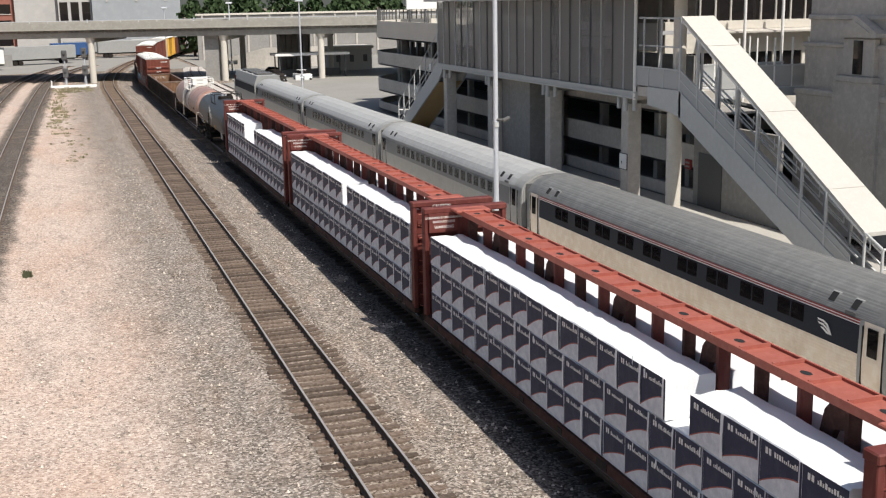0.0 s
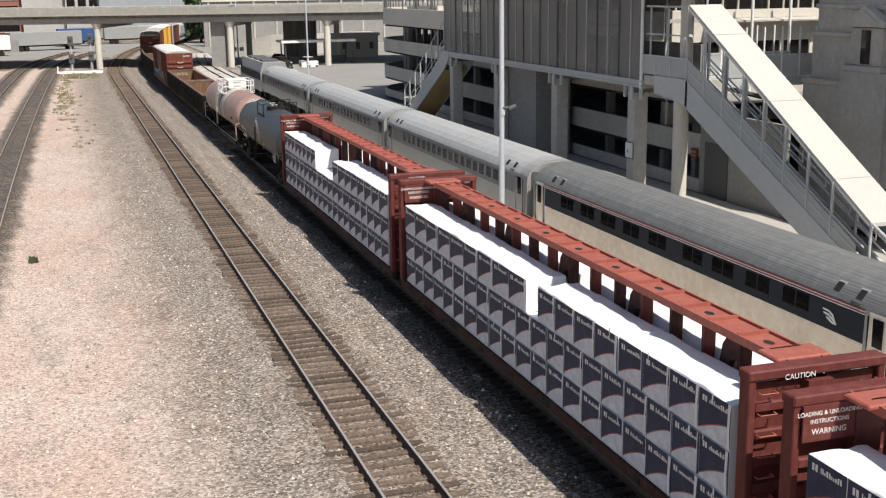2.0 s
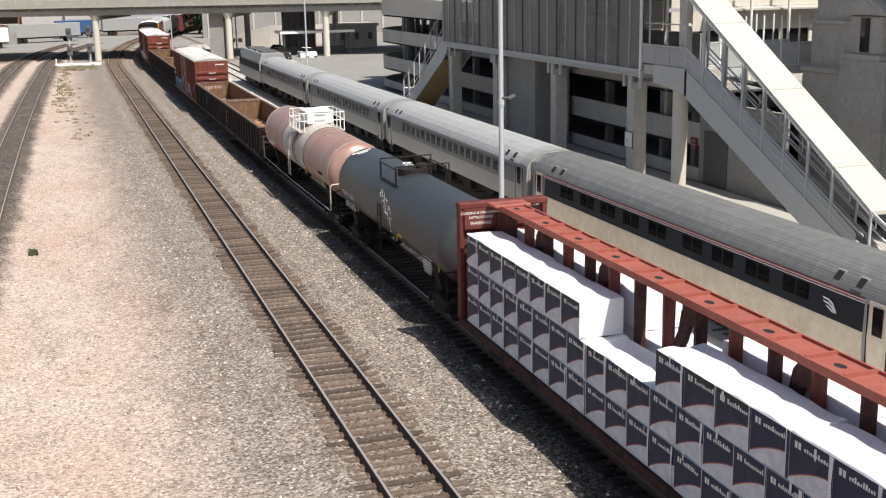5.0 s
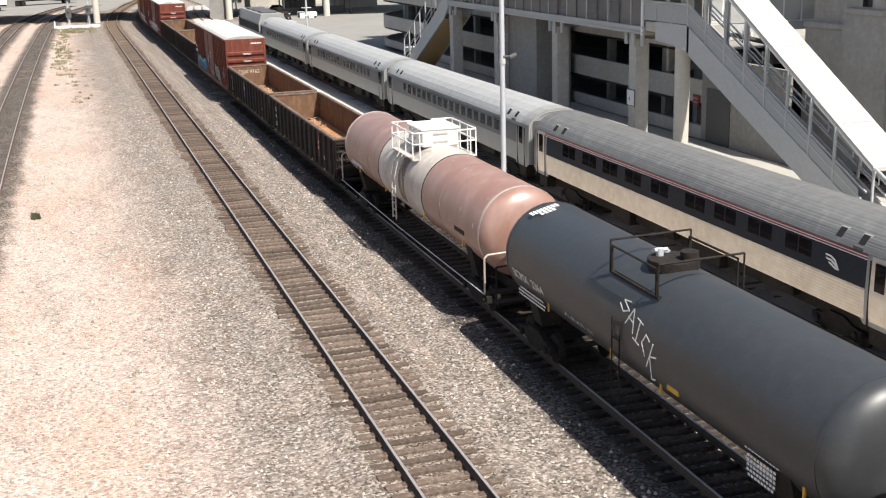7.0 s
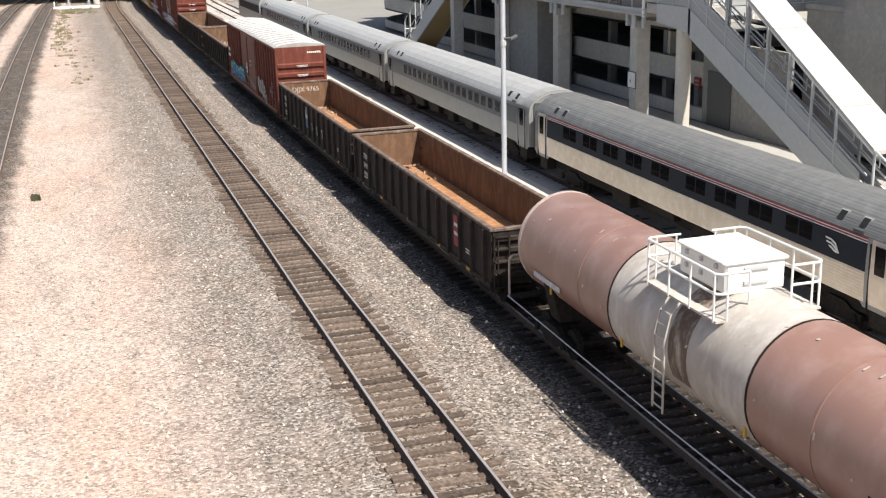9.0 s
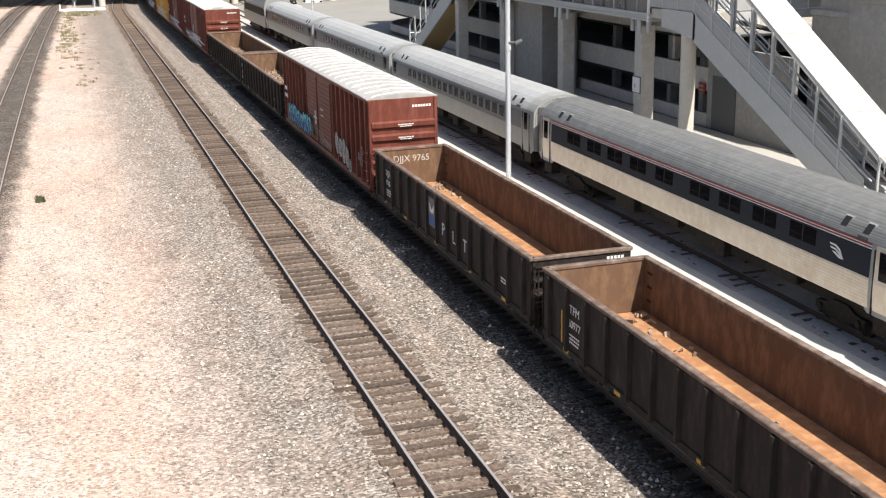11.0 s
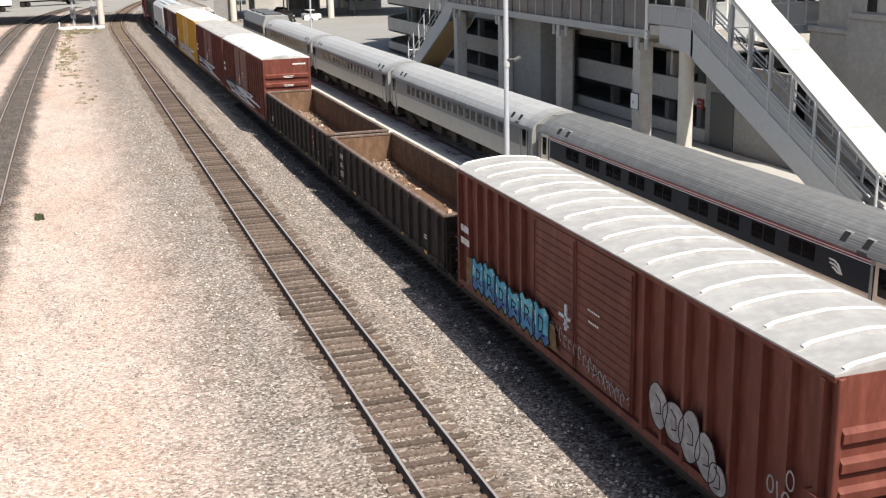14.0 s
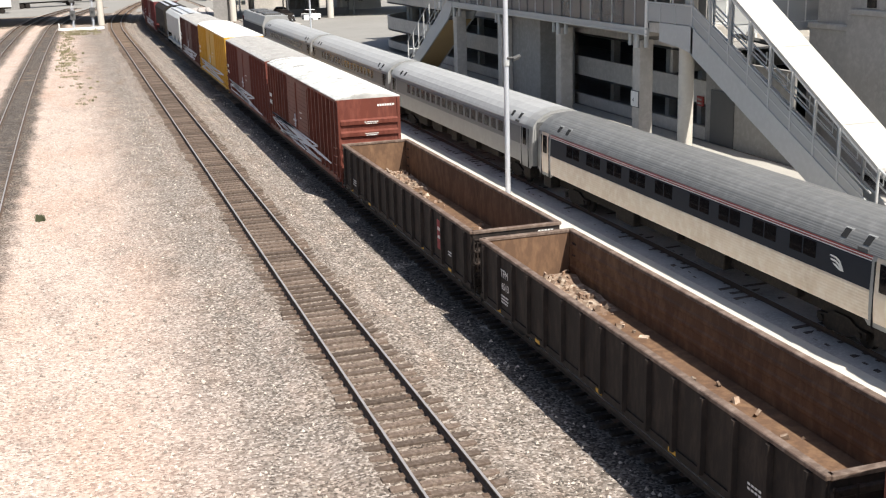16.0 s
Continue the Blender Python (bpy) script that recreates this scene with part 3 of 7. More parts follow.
def lumber(car, length, gap_at, gap_len, seed):
    """Three tiers of wrapped lumber on both sides of the centre beam; the top tier has a gap."""
    rng = random.Random(seed)
    end = length / 2 - 0.62
    for side in (-1, 1):
        for tier in range(3):
            if tier == 2:
                runs = [(-end, gap_at - gap_len / 2), (gap_at + gap_len / 2, end)]
            else:
                runs = [(-end, end)]
            for a, b in runs:
                count = max(1, round((b - a) / 4.75))
                for i in range(count):
                    y0, y1 = a + (b - a) * i / count, a + (b - a) * (i + 1) / count
                    w = y1 - y0 - 0.03
                    pk = part("lumber_pack", pack_shape(w, rng, rng.random() if tier == 2 or (a < gap_at < b) else 0), WRAP_WHITE, car,
                              "stack of lumber in white and navy film", True)
                    pk.location = (side * 0.83 + rng.uniform(-0.015, 0.015), (y0 + y1) / 2, 1.0 + tier * TIER)
                    if side < 0:
                        navy, red, marks, tabs = module_prints(max(1, round(w / MODULE)), rng, w)
                        part("navy_print", navy, WRAP_NAVY, pk, "navy printed film")
                        part("pale_print", Shape().box(-0.612, -0.6115, -w / 2 + 0.01, w / 2 - 0.01, 0.02, TIER - 0.05), WRAP_GREY, pk, "pale grey printed film")
                        part("red_edge", red, WRAP_RED, pk, "thin red printed line")
                        tagged(part("white_mark", marks, WHITE, pk, "small white lettering too small to read"), kind="stuff")
                        for tab in tabs:
                            part("film_tab", Shape().add(tab, [tuple(range(len(tab)))]), WRAP_WHITE, pk, "loose white film tab")


def centerbeam_car(s0, s1, gap_at, gap_len, seed):
    car, L = car_at("centerbeam_flatcar", "oxide red centerbeam flatcar loaded with wrapped lumber packs", "railcar", s0, s1)
    h = L / 2
    rng = random.Random(seed)
    u = Shape().box(-1.52, -1.36, -h, h, 0.72, 0.99).box(1.36, 1.52, -h, h, 0.72, 0.99).box(-0.3, 0.3, -h, h, 0.62, 0.95).box(-1.4, 1.4, -h, h, 0.93, 0.985)
    y = -h + 0.8
    while y < h:
        u.box(-1.40, 1.40, y, y + 0.14, 0.74, 0.93)
        y += 1.45
    part("deck", u, GRIMY_SHADED, car, "grimy red deck and side sills, darkened for shade")
    for k in range(9):
        y = -h + 1.5 + k * (L - 3) / 8
        part("tie_down", Shape().box(-1.535, -1.52, y, y + (0.3 if k % 3 else 0.55), 0.76, 0.92 if k % 3 else 0.96), RUNNING, car, "small winch on the sill")
    for k in (-1, 1):
        e = k * (h - 0.10)
        b = Shape().box(-1.4, 1.4, e - 0.04, e + 0.04, 0.98, 4.5)
        bulk = part("bulkhead", b, OXIDE, car, "ribbed red end bulkhead")
        for side in (-1, 1):
            part("corner_post", Shape().cham(side * 1.44 - 0.08, side * 1.44 + 0.08, e - 0.17, e + 0.17, 0.9, 4.66, 0.02), OXIDE, bulk)
        part("top_beam", Shape().cham(-1.54, 1.54, e - 0.20, e + 0.20, 4.60, 4.80, 0.03), OXIDE, bulk)
        part("center_post", Shape().box(-0.28, 0.28, e - 0.26, e + 0.26, 0.95, 4.5), OXIDE, bulk)
        for z in (1.25, 1.75, 2.3, 2.85, 3.4, 3.95):
            part("rib", Shape().cham(-1.36, 1.36, e - 0.14, e + 0.14, z, z + 0.2, 0.03), OXIDE, bulk)
        yy = e + k * 0.27
        for side in (-1, 1):
            for z in [1.0 + 0.42 * i for i in range(9)]:
                part("rung", Shape().pipe([(side * 0.95, yy - k * 0.12, z), (side * 0.95, yy, z), (side * 1.30, yy, z), (side * 1.30, yy - k * 0.12, z)], 0.016, 5), OXIDE_LIT, bulk)
    t = Shape()
    t.box(-0.38, 0.38, -h + 0.3, h - 0.3, 4.68, 4.72)
    for side in (-1, 1):
        t.box(side * 0.39 - 0.025, side * 0.39 + 0.025, -h + 0.3, h - 0.3, 4.60, 4.78)
    y = -h + 1.0
    while y < h - 0.6:
        t.prism([(-0.36, 4.72), (0.36, 4.72), (0.36, 4.80), (-0.36, 4.80)], "y", y, y + 0.06)
        y += 1.15
    # Chord takes the lighter red: sunlight on top is put into the colour.
    chord = part("top_chord", t, OXIDE_LIT, car, "red top chord plate, lightened as sunlit")
    y = -h + 1.6
    while y < h - 0.8:
        hole = Shape().add([(0.16 * math.cos(a * math.pi / 6) * 0.6, y + 0.16 * math.sin(a * math.pi / 6), 4.725) for a in range(12)], [tuple(range(12))])
        # Dark oval laid on the plate, in place of a hole's shade.
        part("lightening_hole", hole, DARK, chord, "small oval hole in the plate")
        y += 2.3
    n = int(round((L - 2.0) / 1.45))
    for i in range(n + 1):
        y = -h + 1.0 + i * (L - 2.0) / n
        p = Shape().prism([(-0.34, 4.66), (-0.15, 4.45), (-0.12, 0.98), (0.12, 0.98), (0.15, 4.45), (0.34, 4.66)], "y", y - 0.055, y + 0.055)
        # Every other post is darker, painting the shade below the chord.
        part("post", p, GRIMY_SHADED if i % 2 else OXIDE, car)
    st = (L - 2.0) / n
    for i in range(1, n, 3):
        y = -h + 1.0 + i * st
        arch = [(y + 0.06, 4.62), (y + st * 0.30, 4.62), (y + st * 0.52, 4.25), (y + st * 0.62, 3.70), (y + st * 0.80, 3.30), (y + st * 0.98, 3.05),
                (y + st * 0.98, 2.80), (y + st * 0.60, 3.10), (y + st * 0.42, 3.55), (y + st * 0.30, 3.95), (y + 0.06, 4.05)]
        # Gusset colour holds the shade beneath the chord.
        part("brace", Shape().prism(arch, "x", -0.07, 0.07), GRIMY_SHADED, car, "curved gusset of the centre beam")
    # end brackets that hang over the deck ends, and the words on them
    for k in (-1, 1):
        b = Shape().cham(-0.62, 0.62, k * (h - 0.75) - 0.35, k * (h - 0.75) + 0.35, 4.70, 4.80, 0.03)
        part("end_gusset", b, OXIDE_LIT, car)
    plate = Shape().box(-1.38, -0.30, h - 0.36, h - 0.31, 3.95, 4.62)
    part("notice_plate", plate, OXIDE, car, "red plate with white loading notice")
    for words, size, z in (("LOADING & UNLOADING", 0.115, 4.44), ("INSTRUCTIONS", 0.115, 4.29), ("WARNING", 0.15, 4.09)):
        lettering("notice_word", words, size, car, Matrix.Translation((-0.84, h - 0.368, z)) @ FACE, WHITE, "white block letters")
    lettering("caution_word", "CAUTION", 0.15, car, Matrix.Translation((-0.45, -h - 0.126, 4.58)) @ FACE, WHITE, "white block letters")
    lumber(car, L, gap_at, gap_len, seed)
    running_gear(car, L)
    return car


def hoop(s, x, y0, y1, z0, z1, r=0.03):
    return s.pipe([(x, y0, z0), (x, y0, z1), (x, y1, z1), (x, y1, z0)], r)


def tank_body(R, zc, half, n=40, head=0.62):
    prof = [(half, R)]
    for i in range(1, 9):
        a = i / 8 * math.pi / 2
        prof.append((half + head * math.sin(a), R * math.cos(a) ** 0.75 if i < 8 else 0.02))
    prof = [(-y, r) for y, r in reversed(prof)] + prof
    rings = []
    for y, r in prof:
        rings.append([(r * math.cos(2 * math.pi * i / n), y, zc + r * math.sin(2 * math.pi * i / n)) for i in range(n)])
    return Shape().loft(rings, True, True)


def ring_band(R, zc, y, w, n=40):
    return Shape().loft([[(r * math.cos(2 * math.pi * i / n), yy, zc + r * math.sin(2 * math.pi * i / n)) for i in range(n)]
                         for yy, r in ((y - w / 2, R), (y - w / 2, R + 0.012), (y + w / 2, R + 0.012), (y + w / 2, R))], True)


def on_tank(R, zc, y, deg):
    """Pose of letters on the tank's near flank at an angle above the horizontal."""
    a = radians(deg)
    return Matrix.Translation((-R * math.cos(a) * 1.004, y, zc + R * math.sin(a) * 1.004)) @ Matrix.Rotation(a, 4, "Y") @ SIDE


def scrawl(car, name, material, m, strokes, width=0.02, label=""):
    """Spray strokes: polylines in the plane of m."""
    s = Shape()
    for line in strokes:
        for (ax, ay), (bx, by) in zip(line, line[1:]):
            d = Vector((bx - ax, by - ay))
            if d.length < 1e-5:
                continue
            q = Vector((-d.y, d.x)).normalized() * width
            s.add([(ax - q.x, ay - q.y, 0), (bx - q.x, by - q.y, 0), (bx + q.x, by + q.y, 0), (ax + q.x, ay + q.y, 0),
                   (ax - q.x, ay - q.y, 0.006), (bx - q.x, by - q.y, 0.006), (bx + q.x, by + q.y, 0.006), (ax + q.x, ay + q.y, 0.006)],
                  [(4, 5, 6, 7), (0, 1, 5, 4), (1, 2, 6, 5), (2, 3, 7, 6), (3, 0, 4, 7)])
    ob = tagged(part(name, s, material, car, label), kind="stuff")
    ob.matrix_basis = m
    return ob


def end_platform(car, half, material, zc, k):
    s = Shape()
    e = k * half
    s.box(-1.5, 1.5, min(e, e - k * 0.35), max(e, e - k * 0.35), 0.98, 1.04)
    s.box(-0.35, 0.35, min(e, e - k * 2.6), max(e, e - k * 2.6), 0.8, 1.15)
    return part("end_platform", s, RUNNING, car, "black stub sill and walkway")


def charcoal_tank_car(s0, s1):
    car, L = car_at("tank_car", "charcoal grey tank car with graffiti on its flank", "railcar", s0, s1)
    R, zc, half = 1.46, 2.72, L / 2 - 1.0
    body = part("tank", tank_body(R, zc, half), TANK_GREY, car, "satin charcoal tank shell", True)
    for y in (-half + 0.05, half - 0.05):
        part("weld_ring", ring_band(R, zc, y, 0.07), TANK_GREY, body, smooth=True)
    for k in (-1, 1):
        end_platform(car, L / 2, RUNNING, zc, k)
        part("saddle", Shape().prism([(-1.0, 0.95), (1.0, 0.95), (1.25, 2.0), (-1.25, 2.0)], "y", k * (half - 1.3) - 0.3, k * (half - 1.3) + 0.3), RUNNING, car)
        for side in (-1, 1):
            part("end_rail", Shape().pipe([(side * 1.45, k * (L / 2 - 0.1), 1.0), (side * 1.45, k * (L / 2 - 0.1), 2.1), (side * 0.7, k * (L / 2 - 0.1), 2.15)], 0.03), RUNNING, car)
    top = zc + R
    deck = Shape().box(-1.05, -0.45, -0.95, 1.45, top - 0.42, top - 0.37)
    for i in range(7):
        deck.box(-1.05 + i * 0.09, -1.02 + i * 0.09, -0.95, 1.45, top - 0.37, top - 0.35)
    deck.box(0.45, 1.05, -0.95, 1.45, top - 0.42, top - 0.37)
    part("walkway", deck, RUNNING, car, "black steel grating walkway")
    for side in (-1, 1):
        part("handrail", hoop(Shape(), side * 1.05, -0.85, 1.35, top - 0.4, top + 0.30, 0.028), RUNNING, car, "black pipe handrail beside the fittings")
    for y in (-0.95, 1.45):
        part("handrail", Shape().pipe([(-1.05, y, top - 0.4), (-1.05, y, top + 0.42), (1.15, y, top + 0.45), (1.15, y, top - 0.4)], 0.028), RUNNING, car, "black pipe handrail across the fittings")
    dome = Shape().tube((0, 0.25, top - 0.06), (0, 0.25, top + 0.16), 0.62, 24).tube((0.28, 0.0, top + 0.16), (0.28, 0.0, top + 0.36), 0.22, 20)
    part("manway", dome, RUNNING, car, "black bolted manway", True)
    v = Shape().tube((-0.2, 0.55, top + 0.1), (-0.2, 0.55, top + 0.34), 0.09, 12).tube((-0.35, 0.55, top + 0.3), (0.0, 0.55, top + 0.3), 0.05, 8).tube((0.1, 0.8, top - 0.02), (0.1, 0.8, top + 0.2), 0.10, 12)
    part("valve", v, GALV, car, "bare metal valves", True)
    ladder(car, -1.49, 0.05, 0.45, 0.9, zc + 0.3, RUNNING)
    lettering("number", "SCMX  2364", 0.42, car, on_tank(R, zc, half - 1.55, -20), WHITE, "white stencilled number")
    bars(car, "stencil", WHITE, -R * 0.90, half - 1.6, zc - 0.74, [(1.7, 0.05, 0.0), (2.0, 0.05, 0.1), (1.9, 0.05, 0.2)], "small white stencils")
    bars(car, "stencil", WHITE, -R * 0.86, -half + 1.9, zc - 0.62, [(1.2, 0.14, 0.0), (1.0, 0.06, 0.22), (1.0, 0.06, 0.32), (1.0, 0.06, 0.42), (1.0, 0.06, 0.52), (0.9, 0.06, 0.62)], "small white stencils")
    bars(car, "stencil", WHITE, -0.45, half - 0.35, zc + R * 0.955, [(0.9, 0.30, 0.0), (0.5, 0.2, 0.34)], "white stencil on the shell's top",
         Matrix(((0.97, 0, -0.25, 0), (0, 1, 0, 0), (0.25, 0, 0.97, 0), (0, 0, 0, 1))))
    tags = Shape()
    for y in (-half + 0.5, -1.6, 0.9, half - 2.7):
        tags.box(-R * 0.875, -R * 0.85, y, y + 0.07, zc - 0.95, zc - 0.45)
    part("reflector", tags, YELLOW, car, "yellow reflective strips")
    part("placard", Shape().box(-R * 0.93, -R * 0.90, -2.5, -2.0, zc - 0.65, zc - 0.4), YELLOW, car, "pale yellow placard")
    m = on_tank(R, zc, -0.7, 2) @ Matrix.Rotation(radians(-20), 4, "Z")
    scrawl(car, "graffiti", WHITE, Matrix.Translation((-0.03, 0, 0)) @ m,
           [[(-0.5, 0.75), (-0.8, 0.6), (-0.5, 0.5), (-0.75, 0.3), (-0.95, 0.4)], [(-0.55, 0.1), (-0.3, 0.7), (-0.15, 0.1)], [(-0.48, 0.35), (-0.2, 0.35)],
            [(-0.1, 0.6), (0.2, 0.62)], [(0.05, 0.6), (0.05, 0.05)], [(-0.1, 0.03), (0.22, 0.05)], [(0.6, 0.45), (0.4, 0.5), (0.3, 0.2), (0.55, 0.0)],
            [(0.75, 0.5), (0.72, -0.15)], [(1.0, 0.3), (0.74, 0.15), (1.05, -0.25), (1.2, -0.15)]], 0.016, "thin white spray scrawl")
    scrawl(car, "graffiti", WRAP_GREY, Matrix.Translation((0.02, 0, 0)) @ on_tank(R, zc, 2.6, -32),
           [[(-1.0, 0.1), (-0.8, 0.3), (-0.6, 0.0), (-0.4, 0.3), (-0.35, 0.0), (-0.1, 0.25), (0.0, 0.0)], [(0.15, 0.3), (0.2, -0.1), (0.4, -0.1)], [(0.5, 0.25), (0.55, -0.1)], [(0.7, 0.25), (0.72, -0.1)]], 0.018, "faded spray scrawl")
    running_gear(car, L)
    return car


def brown_tank_car(s0, s1):
    car, L = car_at("tank_car", "faded brown tank car with a dirty white band and caged dome", "railcar", s0, s1)
    R, zc, half = 1.45, 2.72, L / 2 - 0.75
    mid = 116.1 - (s0 + s1) / 2
    body = part("tank", tank_body(R, zc, half), TANK_BROWN, car, "faded brown tank shell", True)
    for y in (-half + 0.02, half - 0.02, -half * 0.55, half * 0.55, mid - 3.0, mid + 3.0):
        part("weld_ring", ring_band(R, zc, y, 0.15 if abs(y) > half - 0.1 else 0.05), TANK_PALE if abs(y) > half - 0.1 else TANK_BROWN if abs(y - mid) > 3.2 else RUNNING, body, smooth=True)
    n = 40
    w = Shape().loft([[((R + 0.006) * math.cos(2 * math.pi * i / n), y, zc + (R + 0.006) * math.sin(2 * math.pi * i / n)) for i in range(n)] for y in (mid - 2.95, mid - 1, mid + 1, mid + 2.95)], True)
    part("white_band", w, TANK_WHITE, body, "dirty white middle band with runs", True)
    stain = Shape().loft([[((R + 0.012) * math.cos(a), y, zc + (R + 0.012) * math.sin(a)) for a in [radians(100 + 9 * i) for i in range(13)]] for y in (mid - 0.75, mid + 0.05)])
    part("spill_stain", stain, mat("brown spill stains", (0.16, 0.11, 0.08), 0.5, light=(0.50, 0.45, 0.39), grain=5, stain=2.5, amount=0.9, streak=0.25), body, "brown spill runs below the dome", True)
    top = zc + R
    for k in (-1, 1):
        end_platform(car, L / 2, RUNNING, zc, k)
        part("saddle", Shape().prism([(-1.0, 0.95), (1.0, 0.95), (1.25, 2.0), (-1.25, 2.0)], "y", k * (half - 1.6) - 0.3, k * (half - 1.6) + 0.3), RUNNING, car)
        for side in (-1, 1):
            part("end_rail", Shape().pipe([(side * 1.5, k * (L / 2 - 0.1), 1.0), (side * 1.5, k * (L / 2 - 0.1), 2.15), (side * 1.4, k * (L / 2 - 0.1), 2.25), (side * 0.4, k * (L / 2 - 0.1), 2.28)], 0.035), TANK_PALE, car, "pale rusty end handrail")
    side = Shape()
    for k in (-1, 1):
        side.pipe([(k * 1.55, -L / 2 + 0.1, 1.02), (k * 1.58, 0, 0.98), (k * 1.55, L / 2 - 0.1, 1.02)], 0.018)
    part("side_rail", side, GALV, car, "long thin grey side handrail")
    h = Shape().cham(-0.72, 0.72, mid - 0.95, mid + 0.95, top - 0.05, top + 0.62, 0.05)
    h.cham(-0.78, 0.78, mid - 1.0, mid + 1.0, top + 0.58, top + 0.68, 0.04)
    housing = part("valve_housing", h, WHITE, car, "bright white square valve housing")
    lat = Shape()
    for z in (top + 0.15, top + 0.45):
        for y in (mid - 0.6, mid, mid + 0.6):
            lat.box(-0.77, -0.72, y - 0.05, y + 0.05, z, z + 0.1)
        lat.box(-0.3, 0.3, mid - 1.0, mid - 0.95, z, z + 0.06)
    part("latch", lat, STEEL_GREY, housing)
    deck = Shape()
    for x0, x1, y0, y1 in ((-1.25, -0.78, mid - 1.5, mid + 1.5), (0.78, 1.25, mid - 1.5, mid + 1.5), (-0.78, 0.78, mid - 1.5, mid - 1.02), (-0.78, 0.78, mid + 1.02, mid + 1.5)):
        deck.box(x0, x1, y0, y1, top - 0.42, top - 0.37)
    part("walkway", deck, TANK_WHITE, car, "dirty white walkway grating")
    cage = Shape()
    for sx in (-1, 1):
        for z in (top + 0.2, top + 0.62):
            cage.pipe([(sx * 0.5, mid - 1.5, z), (sx * 1.15, mid - 1.5, z), (sx * 1.25, mid - 1.4, z), (sx * 1.25, mid + 1.4, z), (sx * 1.15, mid + 1.5, z), (sx * 0.4, mid + 1.5, z)], 0.03)
        for y in (mid - 1.4, mid - 0.45, mid + 0.45, mid + 1.4):
            cage.tube((sx * 1.25, y, top - 0.42), (sx * 1.25, y, top + 0.62), 0.028, 6)
        for x in (0.5, 1.0):
            for y in (mid - 1.5, mid + 1.5):
                cage.tube((sx * x, y, top - 0.42), (sx * x, y, top + 0.62), 0.026, 6)
    part("handrail", cage, WHITE, car, "white pipe cage round the housing")
    lad = Shape()
    for y in (mid - 0.1, mid + 0.36):
        lad.pipe([(-1.62, y, 1.25), (-1.62, y, zc + 0.2), (-1.50, y, zc + 0.75), (-1.28, y, top - 0.4)], 0.03)
    for i in range(9):
        z = 1.35 + i * 0.27
        x = -1.62 if z < zc + 0.2 else (-1.62 + (z - zc - 0.2) * 0.25)
        lad.tube((x, mid - 0.1, z), (x, mid + 0.36, z), 0.022, 6)
    part("ladder", lad, TANK_WHITE, car, "white bent side ladder")
    rng = random.Random(5)
    patch = Shape()
    for _ in range(26):
        y, deg = rng.uniform(-half + 0.3, half - 0.3), rng.uniform(-10, 75)
        k = rng.uniform(0.45, 1.0)
        c = Shape().prism([(k * p, k * q) for p, q in ((-0.06, -0.03), (0.0, -0.05), (0.055, -0.02), (0.05, 0.035), (-0.02, 0.05))], "z", 0, 0.006) if rng.random() < 0.75 else Shape().box(-0.02, 0.02, -0.09, 0.06, 0, 0.006)
        m = on_tank(R + 0.005, zc, y, deg)
        patch.add([m @ Vector(p) for p in c.v], c.f)
    tagged(part("paint_patch", patch, TANK_PALE, car, "small white paint patches"), kind="stuff")
    ytag = Shape()
    for y in (-half * 0.78, -half * 0.3, half * 0.3, half * 0.78):
        ytag.box(-R * 0.90, -R * 0.87, y, y + 0.07, zc - 0.9, zc - 0.45)
    part("reflector", ytag, YELLOW, car, "yellow reflective strips")
    fy = -half - 0.40
    bars(car, "stencil", WHITE, 0.1, fy - 0.02, zc + 0.6, [(0.9, 0.09, 0.0)], "small white stencil", FACE)
    scrawl(car, "scribble", WHITE, Matrix.Translation((-0.35, fy - 0.14, zc + 0.1)) @ FACE,
           [[(-0.3, 0.2), (0.0, 0.22)], [(-0.15, 0.2), (-0.15, -0.05), (-0.28, -0.02)], [(0.1, 0.1), (0.2, 0.1), (0.2, -0.05), (0.1, -0.05), (0.1, 0.1)], [(0.3, 0.15), (0.32, -0.05)], [(0.7, 0.2), (0.72, 0.05)]], 0.012, "white chalk scribble")
    bars(car, "stencil", WRAP_GREY, -R * 0.965, half - 1.9, zc - 0.45, [(1.8, 0.16, 0.0)], "worn pale stencil")
    bars(car, "stencil", RUNNING, -R * 0.99, -half + 1.9, zc - 0.2, [(1.0, 0.16, 0.0)], "dark stencil")
    running_gear(car, L)
    return car


